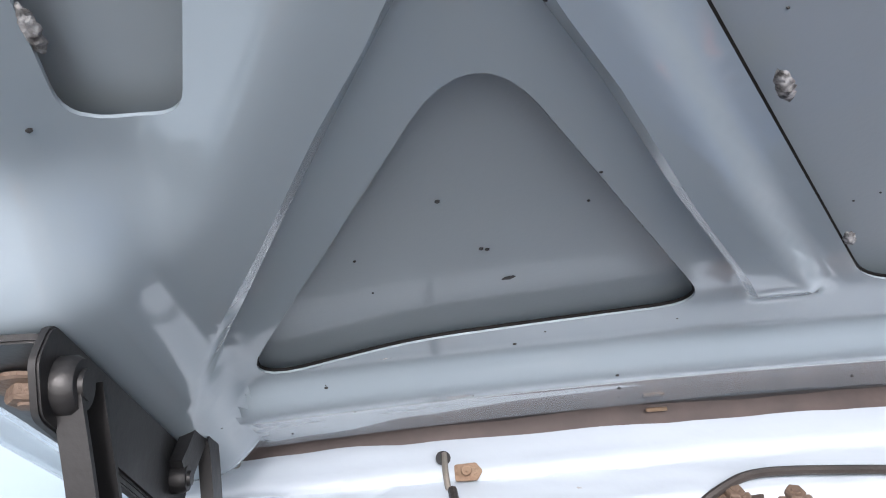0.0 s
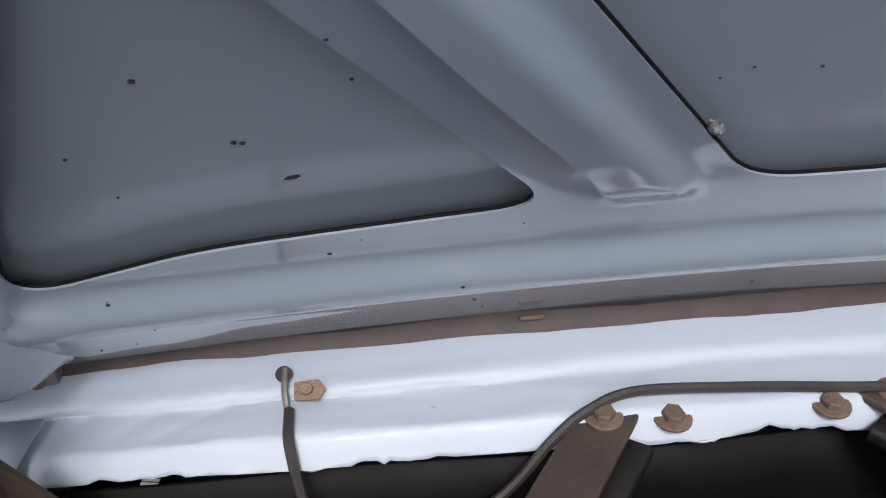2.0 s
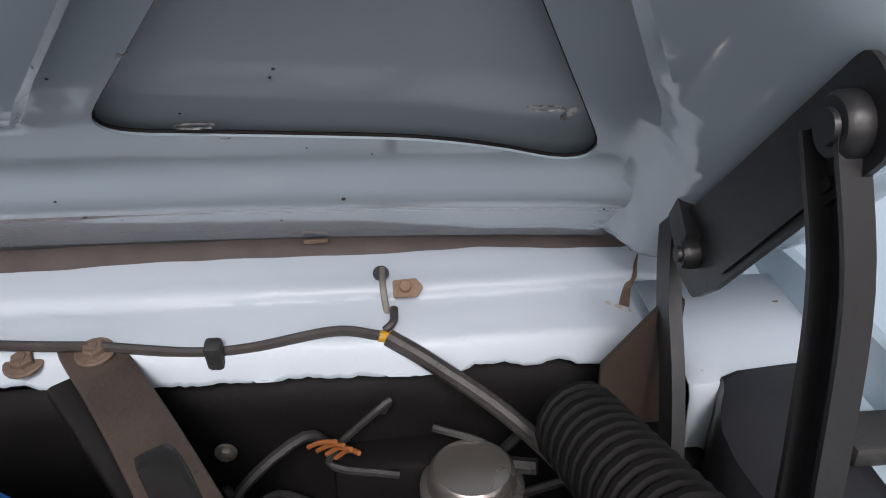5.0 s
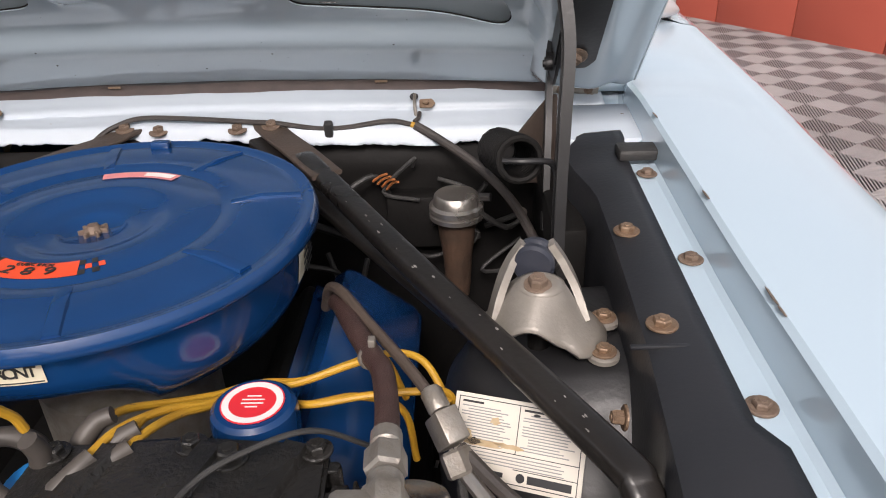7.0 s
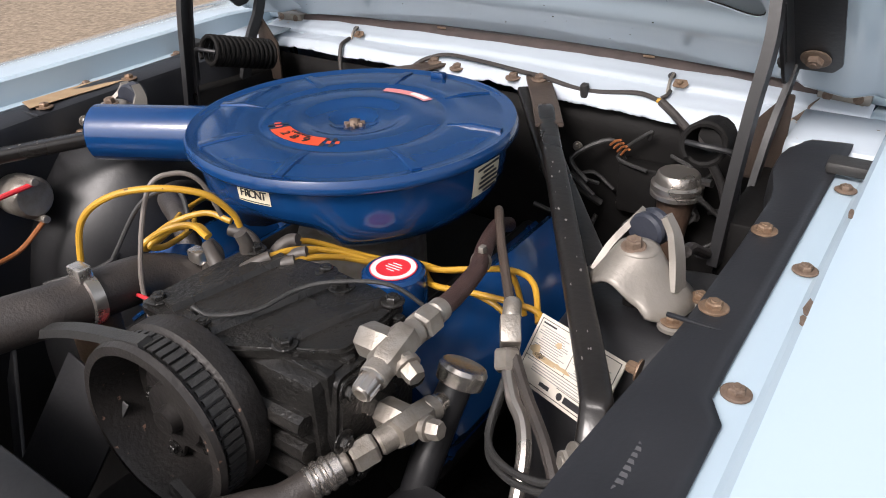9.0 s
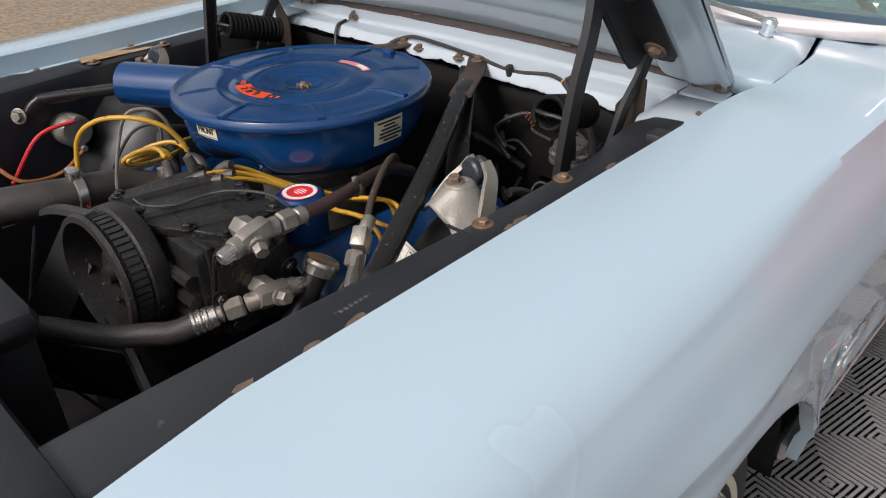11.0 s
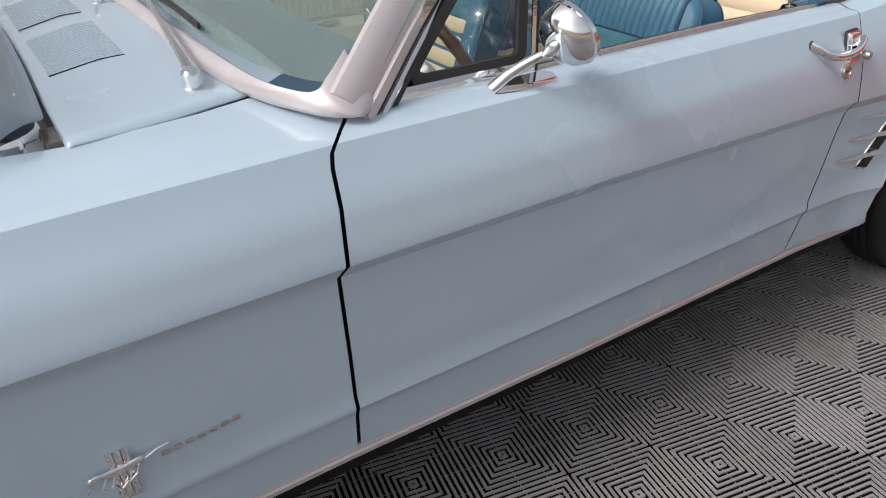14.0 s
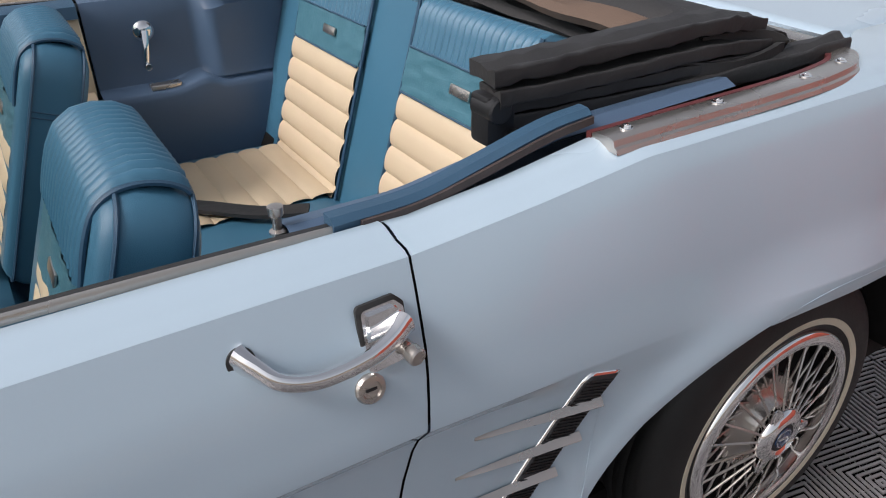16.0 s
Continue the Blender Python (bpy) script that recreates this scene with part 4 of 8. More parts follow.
for s in (1, -1):
    bm = bmesh.new()
    rows = []
    for y in list(np.linspace(-0.62, 0.300, 40)) + [0.32, 0.335, 0.348, 0.356, 0.360]:
        zf = z_gap(y) - 0.028
        out_x = float(np.interp(y, [-0.62, -0.40, -0.165, -0.160, 0.30, 0.34, 0.455], [0.575, 0.563, 0.563, 0.549, 0.551, 0.556, 0.55]))
        in_x = float(np.interp(y, [-0.62, -0.25, -0.06, 0.1, 0.36, 0.455], [0.47, 0.482, 0.496, 0.500, 0.500, 0.500]))
        in_x -= 0.018 * ramp01((y - 0.20) / 0.10) - 0.016 * ramp01((y - 0.32) / 0.04)
        zf += 0.008 * ramp01((y - 0.30) / 0.045)
        rows.append([V(s * x, y, z) for x, z in ((out_x, zf + 0.0015), (out_x - 0.012, zf + 0.001), (in_x + 0.012, zf - 0.002 + 0.0008 * math.sin(y * 60)), (in_x + 0.003, zf - 0.006), (in_x, zf - 0.014), (in_x - 0.002, zf - 0.08), (in_x - 0.008, zf - 0.25), (in_x - 0.02, 0.30))])
    grid(bm, rows)
    apron = part("inner_apron", bm, APRON, car, "black painted inner fender apron", sharp=40, solid=0.003)
    bm = bmesh.new()
    box(bm, (-0.028, -0.016, 0), (0.028, 0.016, 0.014), 0.004, Matrix.Translation((s * 0.567, 0.296, 0.836)))
    part("bump_stop", bm, RUBBER, apron, "black rubber bonnet stop")
    for x, y in ((0.572, 0.436), (0.567, 0.258), (0.566, 0.070), (0.561, -0.128)):
        bolt(RBOLT, (s * x, y, z_gap(y) - 0.0322), (0, 0, 1), apron, "fender_bolt", 0.8, y * 9)
    for x, y in ((0.517, 0.120), (0.515, -0.034)):
        bolt(BBOLT, (s * x, y, z_gap(y) - 0.0292), (0, 0, 1), apron, "apron_bolt", 0.9, y * 7)
    bolt(RBOLT, (s * 0.575, -0.33, z_gap(-0.33) - 0.0322), (0, 0, 1), apron, "fender_bolt")
    # pale blue corner sheet between the apron's end and the cowl
    bm = bmesh.new()
    grid(bm, [[V(s * x, y, z_gap(0.40) - 0.026 - d) for y, d in ((0.352, 0.06), (0.354, 0.012), (0.358, 0.004), (0.366, 0.0015), (0.40, 0.0), (0.47, -0.004))] for x in np.linspace(0.480, 0.588, 10)])
    part("corner_sheet", bm, PAINT_COWL, car, "pale blue corner sheet beside the cowl", solid=0.002)
    # lap joint of the two apron sheets
    bm = bmesh.new()
    box(bm, (min(s * 0.484, s * 0.549), -0.064, 0.8225), (max(s * 0.484, s * 0.549), -0.060, 0.8260), 0.001)
    part("lap_joint", bm, APRON, apron)
    # shock tower: a bulged housing that leans in from the apron
    bm = bmesh.new()
    rows = []
    prof = [(0.30, 0.190, 0.22), (0.45, 0.185, 0.215), (0.58, 0.175, 0.20), (0.66, 0.178, 0.17), (0.71, 0.168, 0.135), (0.75, 0.148, 0.095), (0.768, 0.135, 0.075), (0.774, 0.110, 0.060), (0.776, 0.0, 0.0)]
    for z, dx, dy in prof:
        rows.append([V(s * (0.505 - dx * math.sin(t) ** 0.8 if 0 < math.sin(t) else 0.505), 0.045 - dy * math.cos(t), z - 0.012 * math.sin(t) * (z > 0.6)) for t in np.linspace(0.0, math.pi, 22)])
    grid(bm, rows)
    tower = part("shock_tower", bm, BLACK, car, "black shock tower bulging into the engine bay", sharp=60)
    # silver upper shock mount: a domed cap on three feet with arched openings
    mc = V(s * 0.424, 0.026, 0)
    bm = bmesh.new()

    def mount(u, w):
        a = 2 * math.pi * u
        d = lambda b: abs((a - b + math.pi) % (2 * math.pi) - math.pi)
        front, back = d(math.pi * 1.42), d(math.pi * 0.62)
        low = 0.779 + 0.030 * math.exp(-(front / 0.62) ** 2) + 0.030 * math.exp(-(back / 0.45) ** 2)
        r = 0.021 + 0.029 * (1 - w) ** 1.5 + 0.012 * max(0, 0.25 - w) * 4 * (1 if min(front, back) > 0.7 else 0)
        z = low + (0.829 - low) * (1 - (1 - w) ** 1.6)
        return mc + V(s * r * math.cos(a) * 0.98, r * math.sin(a) * 0.92, z)
    grid(bm, [[mount(u, w) for w in np.linspace(0, 1, 10)] for u in np.linspace(0, 1, 49)])
    bmesh.ops.remove_doubles(bm, verts=bm.verts, dist=1e-5)
    shock = part("shock_mount", bm, SILVER, car, "silver painted domed shock mount with arched openings", sharp=60, solid=0.004)
    bm = bmesh.new()
    lathe(bm, [(0.0215, 0.8285), (0.016, 0.8312), (0.006, 0.832)], mc, (0, 0, 1), 32, cap=False)
    part("mount_crown", bm, SILVER, shock, solid=0.003)
    for ang in (-0.62, 0.30):
        x, y = mc.x + s * 0.064 * math.cos(ang), mc.y + 0.060 * math.sin(ang)
        bm = bmesh.new()
        lathe(bm, [(0.014, 0), (0.014, 0.004), (0.010, 0.006), (0.0, 0.006)], (x, y, 0.775), (0, 0, 1), 18)
        part("mount_foot", bm, SILVER, shock)
        bolt(BBOLT, (x, y, 0.781), (0, 0, 1), shock, "mount_bolt", 0.8)
    bm = bmesh.new()
    lathe(bm, [(0.007, -0.013), (0.017, -0.0125), (0.0195, -0.009), (0.0195, -0.004), (0.0165, 0.0), (0.0195, 0.004), (0.0195, 0.009), (0.017, 0.0125), (0.007, 0.013)], mc + V(-s * 0.002, 0.034, 0.833), (0.25 * s, 1, 0.0), 28)
    part("bushing", bm, BUSH, shock, "dark blue rubber bushing")
    bolt(bolt_mesh("shock_nut", RUST, 0.0085, 0.010, 1.45), mc + V(-s * 0.003, -0.006, 0.8305), (0, -0.15, 1), shock, "shock_nut")
    for sx in (-1, 1):            # thin arms from the shoulders up to the bushing
        bm = bmesh.new()
        sweep(bm, spline([mc + V(sx * 0.043, 0.004, 0.788), mc + V(sx * 0.034, 0.020, 0.814), mc + V(sx * 0.024, 0.034, 0.832), mc + V(sx * 0.012, 0.036, 0.850)], 6), lambda f: [(-0.0034, -0.017 + 0.010 * f), (0.0034, -0.017 + 0.010 * f), (0.0034, 0.010 - 0.004 * f), (-0.0034, 0.010 - 0.004 * f)], up=(0, 1, 0))
        part("mount_arm", bm, SILVER, shock)
    bm = bmesh.new()
    rod(bm, mc + V(0, 0, 0.70), mc + V(0, 0, 0.83), 0.010)
    part("shock_rod", bm, BLACK_DEEP, shock)
    # tower-to-apron stud
    bolt(bolt_mesh("stud", BRASS, 0.006, 0.011, 1.7), (s * 0.478, -0.095, 0.783), (-s, 0, 0.1), tower, "stud", 1.0)

# paper specification label on the driver's tower: ruled frame, two columns of fine print, stains
bm = bmesh.new()
lm = axes((0.3985, -0.0645, 0.7285), (0.107, -0.043, 0.010), (0.015, 0.044, 0.064))
prism(bm, [(-0.058, -0.0355), (0.058, -0.0355), (0.058, 0.0355), (-0.058, 0.0355)], 0.0015, lm)
tlabel = part("specification_label", bm, PAPER, car, "stained white paper label with fine print", smooth=False)


def label_bar(name, x0, y0, x1, y1, material, lift=0.0016):
    bm = bmesh.new()
    prism(bm, [(x0, y0), (x1, y0), (x1, y1), (x0, y1)], 0.0003, lm @ Matrix.Translation((0, 0, lift)))
    part(name, bm, material, tlabel, smooth=False)


for x0, y0, x1, y1 in ((-0.0545, 0.0318, 0.0545, 0.0325), (-0.0545, -0.0325, 0.0545, -0.0318), (-0.0545, -0.0325, -0.0538, 0.0325), (0.0538, -0.0325, 0.0545, 0.0325), (0.0, -0.008, 0.0006, 0.0325), (-0.0545, -0.0084, 0.0545, -0.0078), (0.0, -0.0206, 0.0545, -0.0200)):
    label_bar("rule", x0, y0, x1, y1, INK)
rng = random.Random(12)
for c in (0, 1):
    label_bar("print_line", -0.051 + 0.055 * c, 0.0278, -0.032 + 0.055 * c, 0.0296, INK)
    for k in range(13):
        y = 0.0245 - 0.0024 * k
        ind = rng.choice((0.0, 0.0, 0.006))
        label_bar("print_line", -0.051 + 0.055 * c + ind, y, -0.051 + 0.055 * c + rng.uniform(0.030, 0.047), y + 0.0009, INKGREY)
for k in range(4):
    label_bar("print_line", -0.050 + 0.01 * (k > 0), -0.0115 - 0.0026 * k, rng.uniform(0.030, 0.050), -0.0106 - 0.0026 * k, INKGREY)
label_bar("print_line", -0.022, -0.0285, -0.008, -0.0245, INK)
label_bar("maker_mark", 0.013, -0.0295, 0.050, -0.0230, INK)
bm = bmesh.new()
prism(bm, [(0.0070 + 0.0038 * math.cos(a), -0.0262 + 0.0038 * math.sin(a)) for a in np.linspace(0, 2 * math.pi, 14, endpoint=False)], 0.0003, lm @ Matrix.Translation((0, 0, 0.0016)))
part("maker_mark", bm, INK, tlabel, smooth=False)
LSTAIN = mat("brown_paper_stain", (0.36, 0.24, 0.11), 0.6, 0.0, (0.52, 0.42, 0.28), 90, 0.7)
for cx, cy, rx, ry, m_ in ((-0.030, -0.004, 0.024, 0.004, LSTAIN), (-0.045, 0.000, 0.008, 0.006, LSTAIN), (-0.006, -0.003, 0.014, 0.003, LSTAIN), (-0.020, 0.016, 0.006, 0.004, LSTAIN), (-0.036, -0.003, 0.009, 0.0035, INK), (0.015, 0.026, 0.004, 0.0015, INK)):
    bm = bmesh.new()
    prism(bm, [(cx + rx * math.cos(a) * rng.uniform(0.55, 1.1), cy + ry * math.sin(a) * rng.uniform(0.5, 1.1)) for a in np.linspace(0, 2 * math.pi, 15, endpoint=False)], 0.0003, lm @ Matrix.Translation((0, 0, 0.0020)))
    part("stain", bm, m_, tlabel, smooth=False)

# ---- tower braces from the cowl ----
GRIME = mat("rusty_grimy_steel", (0.045, 0.034, 0.028), 0.6, 0.1, (0.085, 0.062, 0.049), 30, 0.6, 0.4, 200, col3=(0.035, 0.028, 0.024), wear=0.0)
BRACE = mat("dusty_black_brace", (0.008, 0.0075, 0.0075), 0.30, 0.0, (0.022, 0.019, 0.017), 9, 0.6, 0.15, 160, col3=(0.085, 0.066, 0.054), wear=-0.02, rvar=0.12)
CHIP = mat("bare_chipped_metal", (0.26, 0.245, 0.23), 0.5, 0.2)


def brace(name, pts, w, h, parent, label, material=None):
    bm = bmesh.new()
    sec = rounded([(-w, -h), (w, -h), (w, h), (-w, h)], min(w, h) * 0.7, 3)
    sweep(bm, spline(pts, 6), sec, up=(0, 0, 1))
    return part(name, bm, material or BRACE, parent, label, sharp=50)


for s in (1, -1):
    b = brace("tower_brace", [(s * 0.160, 0.334, 0.827), (s * 0.170, 0.318, 0.829), (s * 0.20, 0.268, 0.826), (s * 0.33, 0.062, 0.806), (s * 0.455, -0.140, 0.796), (s * 0.472, -0.172, 0.790), (s * 0.480, -0.196, 0.765)], 0.013, 0.010, car, "black pressed-steel brace with chipped paint")
    brace("flange", [(s * 0.086, 0.448, 0.838), (s * 0.098, 0.430, 0.836), (s * 0.118, 0.402, 0.832), (s * 0.15, 0.352, 0.833), (s * 0.20, 0.270, 0.833)], 0.019, 0.003, b, "", GRIME)
    bolt(bolt_mesh("brace_bolt", ZINC, 0.010, 0.012, 1.5), (s * 0.474, -0.208, 0.772), (-0.6 * s, -0.7, 0.2), b, "brace_bolt")
    bolt(RBOLT, (s * 0.100, 0.429, 0.8395), (0, -0.2, 1), b, "brace_bolt", 0.9)
    bolt(RBOLT, (s * 0.054, 0.427, 0.8355), (0, -0.2, 1), b, "brace_bolt", 0.9)
    rng = random.Random(31)
    line = spline([(s * 0.20, 0.268, 0.826), (s * 0.33, 0.062, 0.806), (s * 0.455, -0.140, 0.796)], 20)
    for k in range(20):
        p, q = line[min(len(line) - 2, int(rng.random() ** 0.6 * (len(line) - 1)))], V(s * 0.53, -0.845, -0.05).normalized()
        side = q.cross(V(0, 0, 1)).normalized()
        r = rng.choice((0.0007, 0.0009, 0.0013, 0.0022))
        bm = bmesh.new()
        c = p + side * rng.uniform(-0.008, 0.010) * (1 if s > 0 else -1) + V(0, 0, 0.0103)
        prism(bm, [(r * 1.6 * math.cos(a) * rng.uniform(0.5, 1.2), r * 0.6 * math.sin(a) * rng.uniform(0.5, 1.2)) for a in np.linspace(0, 2 * math.pi, 7, endpoint=False)], 0.0005, axes(c, q, q.cross(V(0, 0, 1)) * -1))
        part("paint_chip", bm, CHIP, b, "bare chip in the black paint", smooth=False)
    brace("lower_brace", [(s * 0.085, 0.42, 0.822), (s * 0.22, 0.25, 0.785), (s * 0.36, 0.08, 0.755)], 0.017, 0.006, car, "black lower brace")

# ---- cowl fittings: washer nozzles, hose, clip ----
for s in (1, -1):
    c = cowl_at(s * 0.303, 0.62)
    bm = bmesh.new()
    prism(bm, rounded([(-0.007, -0.0065), (0.010, -0.007), (0.015, 0.0), (0.010, 0.007), (-0.007, 0.0065)], 0.002, 3), 0.002, axes(c + V(0.004, -0.004, 0.003), (1, 0, 0.02), (0, 0.62, 0.5)))
    nz = part("washer_nozzle", bm, BRASS, car, "tarnished washer nozzle bracket on the cowl", smooth=False)
    bolt(bolt_mesh("screw", BRASS, 0.0032, 0.002, 1.3), c + V(0.006, -0.006, 0.006), (0, -0.65, 0.75), nz, "screw")
    bm = bmesh.new()
    tube(bm, [c + V(-0.010, 0.012, 0.012), c + V(-0.010, -0.002, 0.004), c + V(-0.008, -0.012, -0.012), c + V(-0.006, -0.014, -0.022)], 0.0024, 8)
    part("pipe", bm, ZINC, nz)
    bm = bmesh.new()
    lathe(bm, [(0.0, 0.0), (0.006, 0.0), (0.006, 0.0006)], c + V(-0.011, 0.009, 0.0095), (0, -0.6, 0.8), 14)
    part("hole", bm, INK, nz)
P = lambda x, s, o=0.006: tuple(cowl_at(x, s) + V(0, -o * 0.7, o * 0.7))
bm = bmesh.new()
tube(bm, [P(-0.309, 0.40), P(-0.306, 0.12, 0.008), (-0.295, 0.405, 0.795), (-0.262, 0.395, 0.768), (-0.225, 0.395, 0.772), (-0.17, 0.408, 0.800), (-0.135, 0.420, 0.832), (-0.110, 0.430, 0.845), (-0.076, 0.437, 0.852), (-0.005, 0.435, 0.850), (0.068, 0.432, 0.845), (0.105, 0.430, 0.843), (0.162, 0.430, 0.834), (0.201, 0.431, 0.834), (0.258, 0.436, 0.840), (0.290, 0.434, 0.835)], 0.0036, 8)
gear("washer_hose", bm, HOSE, "thin black washer hose looped along the cowl", "hose")
bm = bmesh.new()
tube(bm, [P(0.300, 0.42), P(0.299, 0.30), (0.293, 0.436, 0.838)], 0.0030, 8)
part("washer_hose", bm, HOSE, car)
bm = bmesh.new()
lathe(bm, [(0.0038, 0), (0.0044, 0.002), (0.0044, 0.007), (0.0038, 0.009)], (0.288, 0.434, 0.835), (1, 0.1, -0.3), 10)
part("tee", bm, YELLOW, car, "yellowed plastic tee")
bm = bmesh.new()
tube(bm, [(0.295, 0.433, 0.834), (0.325, 0.418, 0.820), (0.375, 0.385, 0.795), (0.42, 0.345, 0.76), (0.445, 0.28, 0.735), (0.452, 0.20, 0.745), (0.45, 0.12, 0.79), (0.452, 0.09, 0.80)], 0.0062, 10)
gear("thick_hose", bm, HOSE, "thick black hose curving down from the cowl", "hose")
bm = bmesh.new()
c = cowl_at(0.185, 0.12)
box(bm, (-0.006, -0.007, -0.014), (0.006, 0.006, 0.013), 0.003, Matrix.Translation((0.178, 0.428, 0.832)) @ Matrix.Rotation(0.25, 4, "X"))
part("hose_clip", bm, RUBBER, car, "black plastic hose clip on the cowl lip")

# ---- air cleaner ----
AC = V(0.004, 0.099, -0.017)
bm = bmesh.new()
lathe(bm, [(0.10, 0.768), (0.146, 0.771), (0.166, 0.779), (0.178, 0.788), (0.187, 0.799), (0.194, 0.812), (0.197, 0.826), (0.199, 0.84), (0.201, 0.868), (0.10, 0.870)], AC, (0, 0, 1), 96, cap=False)
for v in bm.verts:                     # clearance notch pressed into the front of the lower bowl
    d = v.co - AC
    a = (math.degrees(math.atan2(d.y, d.x)) + 80) / 24
    r = math.hypot(d.x, d.y)
    if r > 0.14 and abs(a) < 1 and d.z < 0.83:
        k = (1 - abs(a) ** 3) * (0.83 - d.z) / 0.06
        v.co -= V(d.x / r, d.y / r, 0) * 0.030 * k
        v.co.z += 0.016 * k
ac = gear("air_cleaner", bm, BLUE, "round blue air cleaner with orange-red decal and cream labels", "air cleaner")
LID = [(0.0, 0.8675), (0.026, 0.868), (0.030, 0.872), (0.036, 0.8745), (0.050, 0.8745), (0.060, 0.8765), (0.068, 0.8802), (0.080, 0.8812), (0.116, 0.8810), (0.119, 0.8796), (0.123, 0.8796), (0.128, 0.8818), (0.145, 0.8828), (0.170, 0.8818), (0.190, 0.8800), (0.200, 0.8785), (0.205, 0.8812), (0.2105, 0.8820), (0.213, 0.878), (0.2145, 0.872), (0.214, 0.868), (0.211, 0.866)]
lid = part("lid", lathe(bmesh.new(), LID[::-1], AC, (0, 0, 1), 96, cap=False), BLUE, ac, "blue lid with raised rings", sharp=50)
for k in range(8):
    a = 2 * math.pi * (k + 0.35) / 8
    d = V(math.cos(a), math.sin(a), 0)
    bm = bmesh.new()
    sweep(bm, [AC + d * 0.130 + V(0, 0, 0.8815), AC + d * 0.16 + V(0, 0, 0.8845), AC + d * 0.198 + V(0, 0, 0.8805)], [(-0.0075, -0.003), (-0.0055, 0.0006), (0.0045, 0.0014), (0.0062, 0.0008), (0.0070, -0.003)], up=(0, 0, 1))
    part("lid_rib", bm, BLUE, lid)
bm = bmesh.new()
box(bm, (-0.012, 0.188, 0.879), (0.010, 0.200, 0.888), 0.002, Matrix.Translation(AC))
part("lid_tab", bm, BLUE, lid)
bm = bmesh.new()
lathe(bm, [(0.008, 0.866), (0.009, 0.870), (0.005, 0.876), (0.0, 0.877)], AC, (0, 0, 1), 14)
wing = part("wing_nut", bm, RUST, ac, "tarnished ribbed nut")
for k in range(7):
    a = 2 * math.pi * k / 7
    bm = bmesh.new()
    box(bm, (0.006, -0.0015, 0.866), (0.014, 0.0015, 0.8725), 0.0008, Matrix.Translation(AC) @ Matrix.Rotation(a, 4, "Z"))
    part("nut_rib", bm, RUST, wing)
bm = bmesh.new()
rod(bm, (-0.14, 0.078, 0.815), (-0.370, -0.040, 0.815), 0.040, 32, 0.004)
part("snorkel", bm, BLUE, ac, "round blue intake snorkel")


def arc_patch(r0, r1, a0, a1, z, n=16):
    bm = bmesh.new()
    grid(bm, [[AC + V(r * math.cos(a), r * math.sin(a), z(r)) for r in np.linspace(r0, r1, 4)] for a in np.linspace(a0, a1, n)])
    return bm


lid_z = lambda r: float(np.interp(r, [q[0] for q in LID[:17]], [q[1] for q in LID[:17]])) + 0.0007
A0 = radians(-96)
part("engine_decal", arc_patch(0.084, 0.110, A0 - 0.42, A0 + 0.42, lid_z), DECALRED, ac, "orange-red engine size decal")
for sgn in (-1, 1):
    for k in range(4):
        for j in range(3):
            if (k + j) % 2 == 0:
                a = A0 + sgn * (0.42 + 0.055 * k)
                r = 0.084 + 0.0087 * j
                part("check", arc_patch(r, r + 0.0087, a, a + sgn * 0.055, lid_z, 3), INK if (k % 2 == 0) else DECALRED, ac)
for i, ch in enumerate("289"):
    a = A0 + (i - 1) * 0.19
    m = Matrix.Translation(AC + V(0.099 * math.cos(a), 0.099 * math.sin(a), lid_z(0.099) + 0.0008)) @ Matrix.Rotation(a + math.pi / 2, 4, "Z") @ Matrix.Diagonal((1.25, 1, 1, 1))
    letters("numeral", ch, 0.017, m, INK, ac)
m = Matrix.Translation(AC + V(0.088 * math.cos(A0), 0.088 * math.sin(A0), lid_z(0.088) + 0.0008)) @ Matrix.Rotation(A0 + math.pi / 2, 4, "Z")
letters("small_words", "CUBIC INCH", 0.006, m, INK, ac)
A1 = radians(82)
part("maker_decal", arc_patch(0.101, 0.116, A1 - 0.34, A1 + 0.44, lid_z), PINK, ac, "faded red and white maker's strip")
part("strip_bar", arc_patch(0.104, 0.113, A1 - 0.30, A1 + 0.02, lambda r: lid_z(r) + 0.0006), LABELWHITE, ac)


